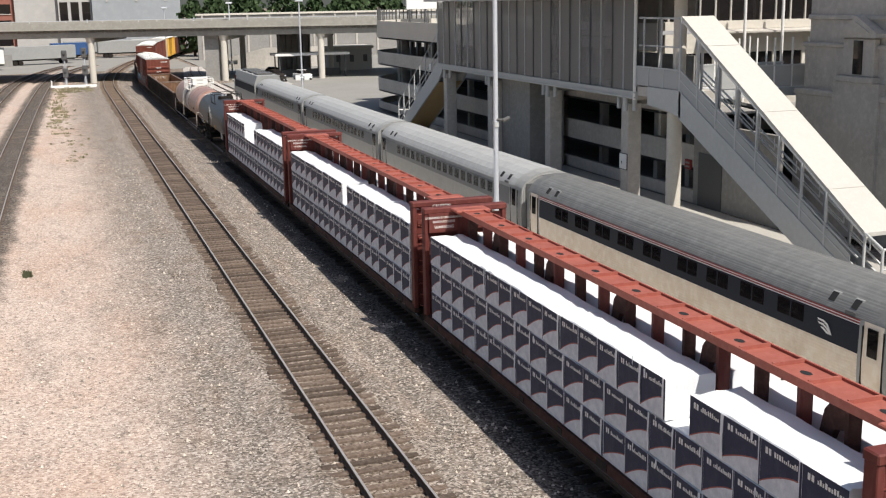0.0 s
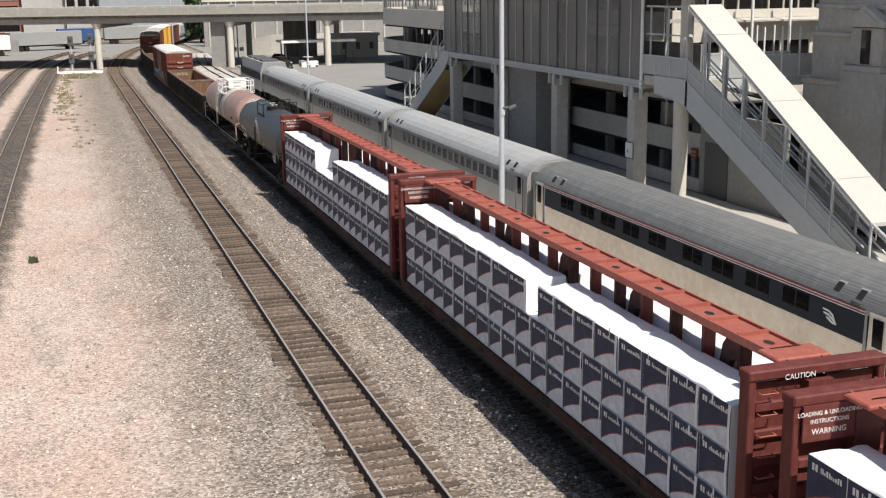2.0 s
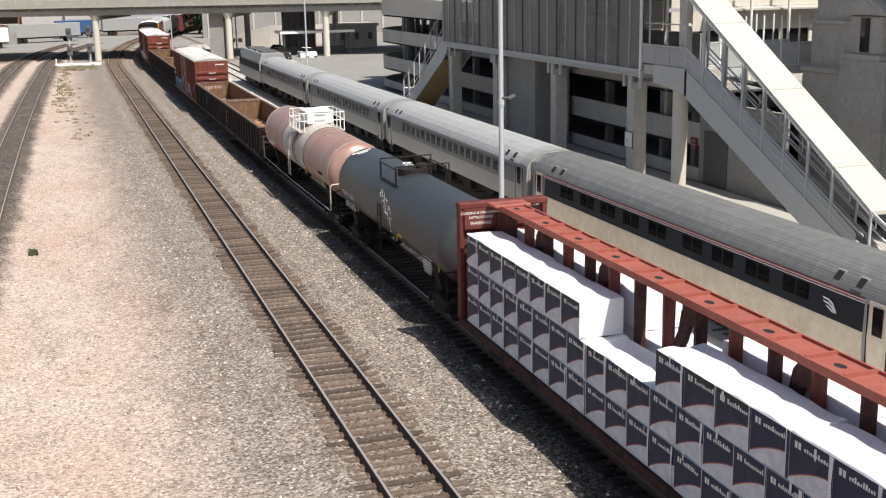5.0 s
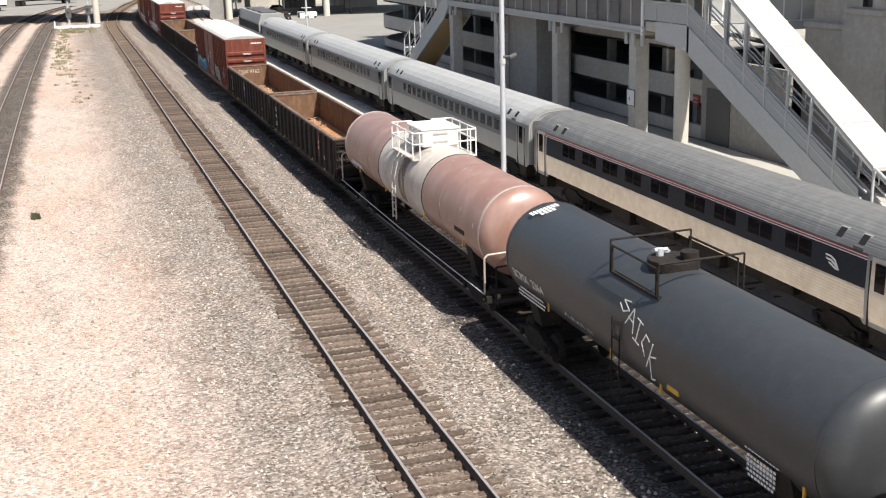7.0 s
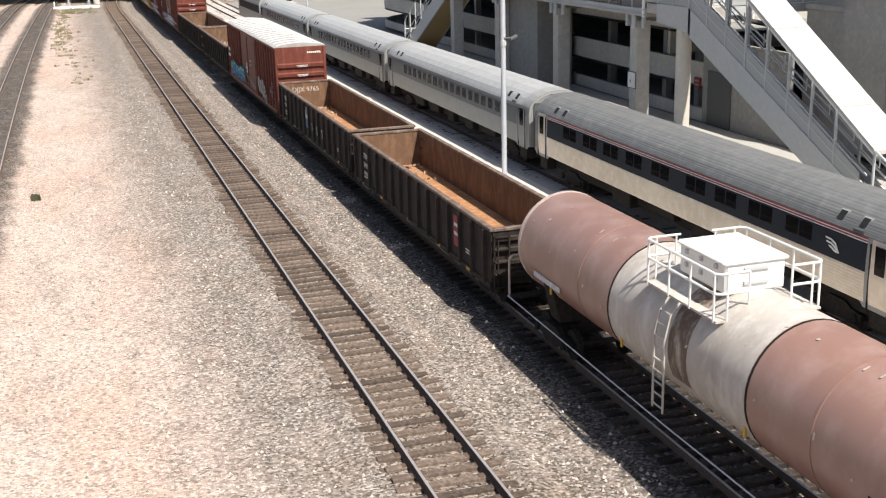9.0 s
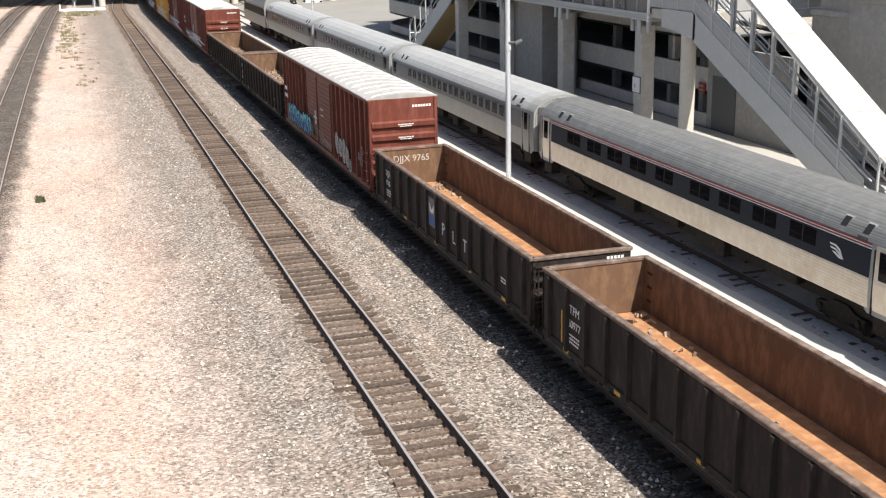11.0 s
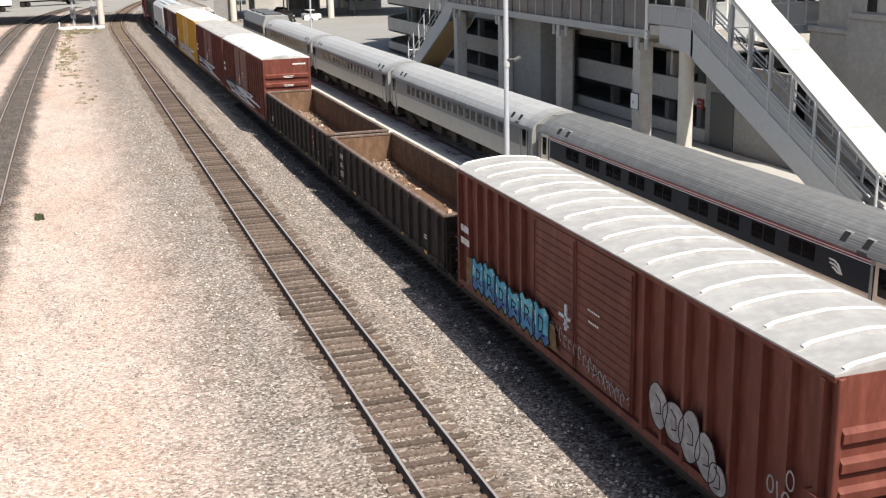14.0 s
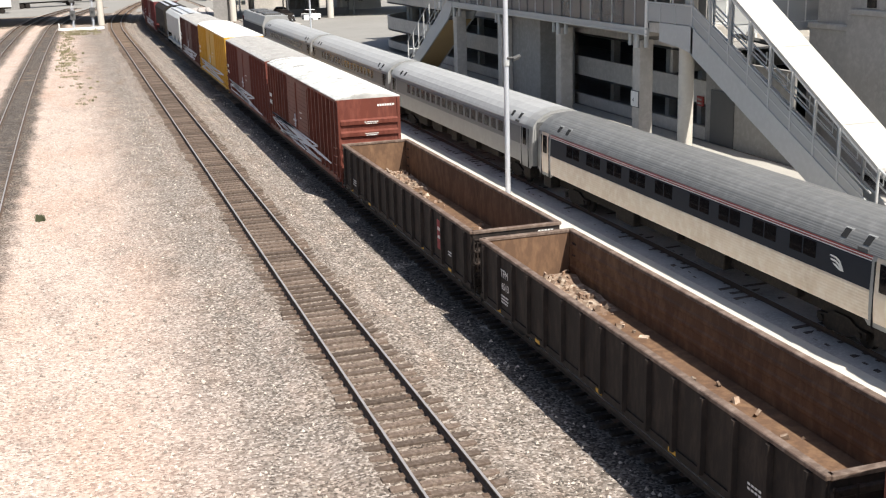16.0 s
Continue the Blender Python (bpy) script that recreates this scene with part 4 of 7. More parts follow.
def gondola(s0, s1, words, number, chalk, seed, load):
    car, L = car_at("gondola", "open black gondola with a rusty empty interior" if load < 0.5 else "open black gondola with rusty scrap on its floor", "railcar", s0, s1)
    h, top, x = L / 2, 2.68, 1.50
    rng = random.Random(seed)
    for k in (-1, 1):
        sides = part("side_wall", Shape().box(k * x - 0.05, k * x + 0.05, -h, h, 0.95, top - 0.05), GOND_BLACK, car, "grimy black riveted side wall")
        part("side_sill", Shape().box(k * x - 0.09, k * x + 0.09, -h, h, 0.80, 0.98), GOND_BLACK, car)
        part("inner_lining", Shape().box(k * (x - 0.056) - 0.006, k * (x - 0.056) + 0.006, -h + 0.06, h - 0.06, 1.15, top - 0.05), GOND_RUST, sides, "rust brown inner wall")
        for z in (1.42, 1.78, 2.14) if seed == 33 else ():
            a, b = k * (x - 0.062), k * (x - 0.10)
            part("inner_rib", Shape().prism([(a, z), (b, z + 0.05), (b, z + 0.13), (a, z + 0.18)], "y", -h + 0.1, h - 0.1), GOND_RUST, sides)
    n = 15
    for i in range(n):
        y = -h + 0.45 + i * (L - 0.9) / (n - 1)
        for k in (-1, 1):
            r = Shape().prism([(k * (x + 0.05), y - 0.09), (k * (x + 0.16), y - 0.05), (k * (x + 0.16), y + 0.05), (k * (x + 0.05), y + 0.09)], "z", 0.9, top - 0.08)
            part("side_post", r, GOND_BLACK, car)
    for k in (-1, 1):
        e = Shape().box(-x, x, k * h - 0.05, k * h + 0.05, 0.9, top - 0.04)
        for z in (1.15, 1.55, 1.95, 2.3):
            e.cham(-x, x, k * (h + 0.09) - 0.06, k * (h + 0.09) + 0.06, z, z + 0.17, 0.03)
        end = part("end_wall", e, GOND_BLACK, car, "black ribbed end wall")
        part("inner_lining", Shape().box(-x + 0.07, x - 0.07, k * (h - 0.056) - 0.006, k * (h - 0.056) + 0.006, 1.15, top - 0.05), GOND_RUST, end, "rust brown inner end wall")
        ladder(car, -x + 0.12, k * (h + 0.18), k * (h + 0.18) + 0.001, 0.7, 2.4, GOND_BLACK)
        ld = Shape()
        for i in range(5):
            ld.box(-x - 0.02, -x + 0.5, k * (h + 0.18) - 0.02, k * (h + 0.18) + 0.02, 0.85 + 0.4 * i, 0.89 + 0.4 * i)
        for xx in (-x, -x + 0.48):
            ld.box(xx - 0.02, xx + 0.02, k * (h + 0.18) - 0.02, k * (h + 0.18) + 0.02, 0.6, 2.55)
        part("end_ladder", ld, GOND_BLACK, car, "black end ladder")
    c = Shape()
    for k in (-1, 1):
        c.cham(k * x - 0.10, k * x + 0.10, -h - 0.06, h + 0.06, top - 0.06, top + 0.05, 0.02)
        c.cham(-x, x, k * h - 0.09, k * h + 0.09, top - 0.06, top + 0.05, 0.02)
    part("top_rail", c, mat("scuffed top rail", (0.16, 0.11, 0.085), 0.7, dark=(0.06, 0.045, 0.035), light=(0.34, 0.27, 0.22), grain=3, stain=1.0, amount=0.7), car, "scuffed rusty top rail")
    part("floor", Shape().box(-x, x, -h, h, 0.98, 1.14), mat("rusty orange floor", (0.42, 0.205, 0.095), 0.9, dark=(0.20, 0.10, 0.06), light=(0.58, 0.34, 0.18), grain=2.5, stain=0.7, amount=0.7, bump=0.3) if load < 0.5 else GOND_RUST, car, "rusty steel floor")
    debris = Shape()
    for _ in range(int(220 if load > 0.4 else 60)):
        y = h - abs(rng.gauss(0, 2.2)) - 0.4 if rng.random() < 0.75 else rng.uniform(-h + 0.4, h - 0.4)
        if y < -h + 0.4:
            continue
        xx, q = rng.uniform(-x + 0.3, x - 0.3), rng.uniform(0.04, 0.16)
        z = 1.14 + (0.45 * load * max(0.0, 1 - (h - y) / 3.5) if load > 0.4 else 0.0) * rng.random()
        m = Matrix.Translation((xx, y, z)) @ Euler((rng.random() * 3, rng.random() * 3, rng.random() * 3)).to_matrix().to_4x4()
        cc = Shape().box(-q, q, -q * 0.6, q * 0.6, -q * 0.25, q * 0.25)
        debris.add([m @ Vector(p) for p in cc.v], cc.f)
    if load > 0.4:
        debris.loft([[(-x + 0.15 + 2 * (x - 0.15) * i / 8, h - 0.3 - 0.45 * j, 1.13 + 0.45 * load * max(0, 1 - j / 8.0) * (0.6 + 0.6 * noise.noise((i * 0.7, j * 0.6, seed)))) for i in range(9)] for j in range(10)])
    tagged(part("scrap", debris, mat("mixed scrap", (0.30, 0.20, 0.14), 0.8, dark=(0.10, 0.07, 0.05), light=(0.62, 0.54, 0.44), grain=4, stain=3, amount=0.8, island=0.5), car, "scattered rusty scrap on the floor"), kind="stuff")
    st = Shape()
    for k in (-1, 1):
        for i in range(3):
            st.box(k * (x - 0.09), k * (x - 0.065), h - 0.5 - i * 0.02, h - 0.3, 1.5 + 0.4 * i, 1.56 + 0.4 * i)
    part("inner_cleat", st, GOND_BLACK, car, "small black cleats")
    if words:
        lettering("reporting_mark", words, 0.34, car, Matrix.Translation((-x - 0.056, h - 2.0, 1.98)) @ SIDE, WHITE, "white stencilled letters")
        lettering("number", number, 0.30, car, Matrix.Translation((-x - 0.056, h - 2.0, 1.6)) @ SIDE, WHITE, "white stencilled number")
    bars(car, "stencil", WHITE, -x - 0.056, h - 2.0, 1.42, [(0.7, 0.05, 0.0), (0.7, 0.05, 0.1), (0.6, 0.05, 0.2)], "small white stencils")
    bars(car, "stencil", WHITE, -x - 0.056, -h + 2.1, 1.5, [(0.5, 0.05, 0.0), (0.5, 0.05, 0.1)], "small white stencils")
    bars(car, "stencil", WHITE, 1.0, -h - 0.16, 2.56, [(0.55, 0.09, 0.0)], "small white stencil", FACE)
    for f in (-0.78, -0.42, 0.0, 0.45, 0.8):
        part("reflector", Shape().box(-x - 0.10, -x - 0.09, f * h, f * h + 0.32, 0.83, 0.93), YELLOW, car, "yellow reflector on the sill")
    if chalk:
        lettering("painted_number", "DJJX 9765", 0.38, car, Matrix.Translation((0.0, h - 0.066, 2.12)) @ FACE, TANK_WHITE, "hand painted white number")
        lg = Shape().box(-x - 0.062, -x - 0.056, 0.3, 1.1, 1.35, 2.4)
        part("emblem", lg, BAND_GREY, car, "pale blue and white square emblem")
        part("emblem", Shape().box(-x - 0.068, -x - 0.062, 0.4, 1.0, 1.4, 1.75), mat("emblem blue", (0.08, 0.16, 0.34)), car)
        part("emblem", Shape().prism([(0.5, 1.85), (0.9, 1.85), (1.0, 2.2), (0.7, 1.95), (0.4, 2.2)], "x", -x - 0.068, -x - 0.062), WHITE, car)
        for word, y in (("P", -0.6), ("L", -1.75), ("T", -2.9)):
            lettering("painted_letter", word, 0.62, car, Matrix.Translation((-x - 0.056, y, 1.35)) @ SIDE, WRAP_GREY, "hand painted pale letter")
    elif seed != 33:
        part("emblem", Shape().box(-x - 0.062, -x - 0.056, -h + 3.0, -h + 3.55, 1.3, 2.35), mat("emblem red", (0.32, 0.07, 0.07)), car, "red and white emblem")
        bars(car, "stencil", WHITE, -x - 0.064, -h + 3.27, 2.1, [(0.4, 0.12, 0.0), (0.4, 0.12, 0.3)], "white strokes on the emblem")
        part("reflector", Shape().box(-x - 0.062, -x - 0.056, h - 1.25, h - 1.18, 1.0, 1.9), YELLOW, car, "yellow reflective strip")
    running_gear(car, L, inset=1.9)
    return car


def boxcar(s0, s1, paint, label, seed, graffiti=False, roof=None, top=4.72, detail=True):
    car, L = car_at("boxcar", label, "railcar", s0, s1)
    h, x = L / 2, 1.45
    door0, door_mid, door1 = -2.65, 0.55, 3.3
    part("body", Shape().box(-x, x, -h, h, 0.88, top - 0.12), paint, car, "ribbed steel car body")
    n = 22 if detail else 16
    for i in range(n):
        y = -h + 0.25 + i * (L - 0.5) / (n - 1)
        if door0 - 0.15 < y < door1 + 0.15:
            continue
        for k in (-1, 1):
            part("side_post", Shape().prism([(k * x, y - 0.075), (k * (x + 0.16), y - 0.06), (k * (x + 0.16), y + 0.06), (k * x, y + 0.075)], "z", 0.92, top - 0.2), paint, car)
    for a, b in ((door0, door_mid), (door_mid, door1)):
        dd = part("door", Shape().cham(-x - 0.08, -x, a + 0.02, b - 0.02, 1.0, top - 0.25, 0.015), paint, car, "corrugated sliding door")
        for i in range(14):
            z = 1.2 + i * (top - 1.65) / 14
            part("door_rib", Shape().cham(-x - 0.105, -x - 0.075, a + 0.12, b - 0.12, z, z + 0.13, 0.012), paint, dd)
        for yy in (a + 0.07, b - 0.07):
            part("lock_bar", Shape().tube((-x - 0.11, yy, 1.05), (-x - 0.11, yy, top - 0.35), 0.022, 6), paint, dd)
    part("door_latch", Shape().box(-x - 0.14, -x - 0.10, 1.0, 1.12, 1.9, 2.6).box(-x - 0.14, -x - 0.10, 0.8, 1.5, 2.2, 2.28).box(-x - 0.14, -x - 0.10, 0.9, 1.2, 2.0, 2.06), WRAP_GREY, car, "pale worn latch gear")
    sill = Shape()
    for k in (-1, 1):
        sill.box(k * (x + 0.04) - 0.07, k * (x + 0.04) + 0.07, -h, h, 0.74, 0.95)
        sill.cham(k * (x + 0.05) - 0.06, k * (x + 0.05) + 0.06, -h - 0.03, h + 0.03, top - 0.22, top - 0.10, 0.015)
    part("side_sill", sill, paint, car)
    for k in (-1, 1):
        e = Shape().box(-x, x, k * (h + 0.02) - 0.03, k * (h + 0.02) + 0.03, 0.88, top - 0.1)
        ew = part("end_wall", e, paint, car, "corrugated steel end wall")
        for z in (1.15, 1.7, 2.25, 2.8, 3.35):
            pts = [(z, 0.0), (z + 0.08, 0.11), (z + 0.26, 0.13), (z + 0.34, 0.0)]
            part("end_rib", Shape().prism([(k * (h + 0.04 + d), zz) for zz, d in pts], "x", -x + 0.05, x - 0.05), paint, ew)
        for side in (-1, 1):
            part("corner_post", Shape().cham(side * x - 0.07, side * x + 0.07, k * (h + 0.03) - 0.07, k * (h + 0.03) + 0.07, 0.85, top - 0.12, 0.02), paint, ew)
        ld = Shape()
        for i in range(8 if not detail else 5):
            z = 0.75 + 0.40 * i
            ld.pipe([(-x - 0.02, k * (h + 0.08), z), (-x - 0.02, k * (h + 0.22), z), (-x + 0.45, k * (h + 0.22), z), (-x + 0.45, k * (h + 0.08), z)], 0.018, 5)
            ld.pipe([(-x - 0.03, k * (h - 0.08), z), (-x - 0.2, k * (h - 0.08), z), (-x - 0.2, k * (h - 0.52), z), (-x - 0.03, k * (h - 0.52), z)], 0.018, 5)
        ld.box(-x - 0.05, -x + 0.45, k * (h + 0.2) - 0.03, k * (h + 0.2) + 0.03, 0.5, 0.55)
        for xx in (-x - 0.02, -x + 0.45):
            ld.tube((xx, k * (h + 0.22), 0.5), (xx, k * (h + 0.22), 2.4), 0.02, 6)
        part("end_ladder", ld, paint, car, "red steel grab irons")
    rings = []
    seams = 17
    for j in range(seams + 1):
        yc = -h + 0.06 + (L - 0.12) * j / seams
        for dy, lift in ((-0.085, 0.0), (-0.065, 0.07), (0.065, 0.07), (0.085, 0.0)):
            y = yc + dy
            rings.append([(-x - 0.12, y, top - 0.10), (-x - 0.12, y, top - 0.06), (-x * 0.93, y, top - 0.03 + lift * 0.3), (-x * 0.8, y, top - 0.01 + lift), (-x * 0.4, y, top + 0.06 + lift), (0, y, top + 0.10 + lift),
                          (x * 0.4, y, top + 0.06 + lift), (x * 0.8, y, top - 0.01 + lift), (x * 0.93, y, top - 0.03 + lift * 0.3), (x + 0.12, y, top - 0.06), (x + 0.12, y, top - 0.10)])
    part("roof", Shape().loft(rings, True, True), roof or ROOF_WHITE, car, "bright galvanized roof with cross seams", False)
    # White caps on the ridges: their sunlit brightness is put into the colour.
    for j in range(seams + 1) if detail else ():
        yc = -h + 0.06 + (L - 0.12) * j / seams
        pts = [(-x * 0.93, top - 0.005), (-x * 0.8, top + 0.064), (-x * 0.4, top + 0.134), (0, top + 0.174), (x * 0.4, top + 0.134), (x * 0.8, top + 0.064), (x * 0.93, top - 0.005)]
        part("roof_seam", Shape().loft([[(px, yc + dy, pz + dz) for px, pz in pts] for dy, dz in ((-0.06, 0.0), (-0.045, 0.018), (0.045, 0.018), (0.06, 0.0))]), WHITE, car, "white seam cap painting a sunlit ridge")
    bars(car, "stencil", WHITE, 0.85, -h - 0.06, top - 0.40, [(0.85, 0.10, 0.0)], "white stencil", FACE)
    for z in (3.55, 3.0, 2.45):
        bars(car, "stencil", WHITE, 0.1, -h - 0.175, z, [(0.7, 0.045, 0.0), (0.55, 0.04, 0.08)], "small white stencils", FACE)
    bars(car, "stencil", WHITE, -x - 0.163, h - 0.95, 2.9, [(0.75, 0.22, 0.0), (0.85, 0.22, 0.42)], "white stencils")
    bars(car, "stencil", WHITE, -x - 0.115, -0.6, 2.9, [(0.7, 0.05, 0.0), (0.6, 0.05, 0.3)], "small white stencils")
    if graffiti:
        rng = random.Random(11)
        glow = [(8.9, 1.0), (8.8, 1.9), (8.0, 2.0), (6.2, 1.9), (3.6, 1.9), (1.7, 1.8), (1.5, 1.15), (3.5, 0.95), (7.0, 0.93)]
        part("graffiti_backing", Shape().prism(glow, "x", -x - 0.170, -x - 0.163), mat("yellow green spray haze", (0.15, 0.11, 0.045), 0.6, dark=(0.14, 0.05, 0.035), light=(0.26, 0.25, 0.08), grain=3, stain=1.2, amount=0.9), car, "patchy yellow-green spray behind the letters")
        for i in range(6):
            c0, z0, z1 = 7.7 - 1.02 * i, 0.98 + 0.03 * (i % 2), 2.10 + 0.10 * math.sin(1.7 * i)
            w, zm = 0.58, 1.46 + 0.10 * math.sin(i * 2.1)
            up = [(c0 + w, zm), (c0 + w * 0.9, z1 - 0.1), (c0 + w * 0.5, z1), (c0 + 0.1, z1 - 0.16), (c0 - w * 0.5, z1 - 0.02), (c0 - w, z1 - 0.18), (c0 - w * 0.92, zm)]
            lo = [(c0 + w, zm), (c0 - w * 0.92, zm), (c0 - w * 1.05, z0 + 0.22), (c0 - w * 0.55, z0), (c0 - 0.02, z0 + 0.2), (c0 + w * 0.45, z0 - 0.02), (c0 + w * 0.95, z0 + 0.12)]
            d = 0.0015 * i
            part("graffiti", Shape().prism(up, "x", -x - 0.180 - d, -x - 0.171 - d), TURQUOISE, car, "turquoise upper half of a spray letter")
            part("graffiti", Shape().prism(lo, "x", -x - 0.180 - d, -x - 0.171 - d), BLUE, car, "blue lower half of a spray letter")
            rim = up[:-1] + [up[-1]] + lo[2:] + [up[0]]
            lines = [[(-p, q) for p, q in rim], [(-c0 - 0.18, z0 + 0.35), (-c0 - 0.14, z1 - 0.35), (-c0 + 0.16, z1 - 0.42), (-c0 + 0.10, zm + 0.02), (-c0 - 0.10, zm - 0.02)], [(-c0 + 0.05, zm - 0.1), (-c0 + 0.26, z0 + 0.3)]]
            scrawl(car, "graffiti_outline", RUNNING, Matrix.Translation((-x - 0.181 - d, 0, 0)) @ SIDE, lines, 0.028, "black outline of a spray letter")
            scrawl(car, "graffiti_shine", WRAP_WHITE, Matrix.Translation((-x - 0.182 - d, 0, 0)) @ SIDE, [[(-c0 + 0.3, z1 - 0.25), (-c0 + 0.38, z1 - 0.2)], [(-c0 - 0.4, z1 - 0.3), (-c0 - 0.36, zm + 0.1)]], 0.018, "pale highlight strokes")
        SILVER = mat("silver spray paint", (0.36, 0.35, 0.35), 0.5, dark=(0.16, 0.15, 0.15), light=(0.55, 0.54, 0.53), grain=3, stain=1.6, amount=0.8)
        for i, (c0, zc, w, hh) in enumerate(((-4.05, 1.80, 0.42, 0.52), (-4.75, 1.70, 0.45, 0.50), (-5.45, 1.66, 0.45, 0.56), (-6.1, 1.48, 0.42, 0.50), (-6.55, 1.18, 0.34, 0.38))):
            pts = [(c0 + w * (1 + 0.1 * math.sin(3 * a + i)) * math.cos(a), zc + hh * (1 + 0.1 * math.sin(2 * a + 2 * i)) * math.sin(a)) for a in [k / 18 * 2 * math.pi for k in range(18)]]
            d = 0.0015 * i
            part("graffiti", Shape().prism(pts, "x", -x - 0.172 - d, -x - 0.163 - d), SILVER, car, "silver spray letter")
            lines = [[(-p, q) for p, q in pts + pts[:1]], [(-c0 - 0.12, zc + 0.25), (-c0 + 0.1, zc + 0.12), (-c0 + 0.12, zc - 0.15), (-c0 - 0.1, zc - 0.2)]]
            scrawl(car, "graffiti_outline", RUNNING, Matrix.Translation((-x - 0.174 - d, 0, 0)) @ SIDE, lines, 0.012, "dark outline of a silver letter")
        lines = []
        for c, z, rr in ((-8.35, 1.95, 0.13), (-8.95, 2.28, 0.15), (-8.85, 1.80, 0.16)):
            lines.append([(-c + rr * 0.8 * math.cos(k * 0.7), z + rr * 1.3 * math.sin(k * 0.7)) for k in range(10)])
        lines.append([(8.55, 2.1), (8.62, 1.6)])
        scrawl(car, "graffiti", SILVER, Matrix.Translation((-x - 0.166, 0, 0)) @ SIDE, lines, 0.02, "thin pale loops")
        lines = [[(-2.3 + 0.30 * i + 0.10 * math.cos(t), 1.75 - 0.035 * i + rng.uniform(-0.06, 0.06) + 0.17 * math.sin(t)) for t in (0.4, 1.5, 2.6, 3.7, 4.8)] for i in range(16)]
        lines += [[(0.2 + 0.28 * i, 1.32 + 0.1 * (i % 2)), (0.36 + 0.28 * i, 1.42 - 0.1 * (i % 2)), (0.3 + 0.28 * i, 1.2)] for i in range(9)]
        scrawl(car, "graffiti", SILVER, Matrix.Translation((-x - 0.112, 0, 0)) @ SIDE, lines, 0.016, "thin chalk scrawls on the doors")
    else:
        rng = random.Random(seed)
        lines = [[(rng.uniform(-h + 1, h - 1) + 0.3 * math.cos(t), 1.4 + 0.4 * math.sin(t)) for t in (0, 1, 2, 3, 4, 5)] for _ in range(5)]
        scrawl(car, "graffiti", WRAP_GREY, Matrix.Translation((-x - 0.163, 0, 0)) @ SIDE, lines, 0.05, "pale spray scrawls low on the side")
    running_gear(car, L, turning=detail)
    return car


def covered_hopper(s0, s1, paint, label):
    car, L = car_at("covered_hopper", label, "railcar", s0, s1)
    h = L / 2
    part("body", Shape().prism([(-1.45, 1.9), (-1.55, 2.4), (-1.55, 4.1), (-1.2, 4.5), (-0.5, 4.65), (0.5, 4.65), (1.2, 4.5), (1.55, 4.1), (1.55, 2.4), (1.45, 1.9)], "y", -h + 1.2, h - 1.2), paint, car, "smooth rounded hopper body")
    part("sill", Shape().box(-1.45, 1.45, -h, h, 0.95, 1.15), paint, car)
    for k in (-1, 0, 1):
        part("hopper_bay", Shape().prism([(k * 4.6 - 2.2, 1.95), (k * 4.6 + 2.2, 1.95), (k * 4.6 + 0.5, 0.6), (k * 4.6 - 0.5, 0.6)], "x", -1.2, 1.2), paint, car)
    part("roof_walk", Shape().box(-0.3, 0.3, -h + 1, h - 1, 4.72, 4.76).box(-1.0, -0.7, -h + 2, h - 2, 4.62, 4.70), GALV, car, "galvanized roof walk and hatches")
    for k in (-1, 1):
        ladder(car, -1.5, k * (h - 1.3), k * (h - 0.9), 0.9, 4.2, paint)
    running_gear(car, L, turning=False)
    return car


CENTER = [((13.9, 37.6), 20.1, 1.0, 21), ((38.8, 62.5), 49.5, 0.85, 22), ((63.7, 87.4), 76.2, 3.9, 23)]
for (a, b), g, w, seed in CENTER:
    centerbeam_car(a, b, g - (a + b) / 2, w, seed)
charcoal_tank_car(88.7, 105.6)
brown_tank_car(106.3, 125.6)
gondola(126.9, 144.2, "TFM", "60977", False, 31, 0.1)
gondola(145.2, 162.4, "DJJX", "9765", True, 32, 0.3)
boxcar(163.5, 183.3, BOX_RED, "oxide red boxcar with blue graffiti and a bright roof", 41, True)
gondola(184.8, 202.3, "TFM", "16513", False, 33, 0.9)
gondola(203.3, 221.1, "", "", False, 34, 0.6)
boxcar(222.2, 241.2, BOX_RED, "weathered red boxcar with pale graffiti and a streaked roof", 42, False,
       mat("streaked boxcar roof", (0.55, 0.56, 0.54), 0.55, dark=(0.16, 0.16, 0.15), light=(0.72, 0.72, 0.70), grain=2, stain=0.9, amount=0.8))
boxcar(242.3, 260.3, mat("dark red boxcar paint", (0.17, 0.055, 0.042), 0.6, amount=0.5, streak=0.3), "dark red boxcar with a white roof", 43, False, None, 4.72, False)
boxcar(261.4, 279.3, YELLOW, "yellow boxcar with open doorway and a white roof", 44, False, WHITE, 4.85, False)
boxcar(280.4, 296.5, mat("brown boxcar paint", (0.12, 0.05, 0.04), 0.6, amount=0.5), "brown boxcar with faded scrawls", 45, False, None, 4.6, False)
covered_hopper(297.6, 315.0, mat("pale grey hopper paint", (0.50, 0.51, 0.50), 0.5, amount=0.4), "pale grey covered hopper with a white roof")
covered_hopper(316.2, 332.0, RUNNING, "black covered hopper behind the grey one")
boxcar(333.0, 350.5, mat("maroon boxcar paint", (0.15, 0.04, 0.04), 0.6, amount=0.5), "maroon boxcar near the end of the train", 46, False, None, 4.6, False)
boxcar(351.6, 369.0, BOX_RED, "far red boxcar with a grey roof", 47, False, None, 4.6, False)

# ---- parked passenger train ----
COACH_PROFILE = [(1.52, 1.22), (1.54, 1.36), (1.55, 1.6), (1.56, 2.02), (1.555, 2.10), (1.53, 2.93), (1.51, 3.08), (1.44, 3.20), (1.29, 3.40), (1.02, 3.60), (0.6, 3.78), (0.0, 3.84)]


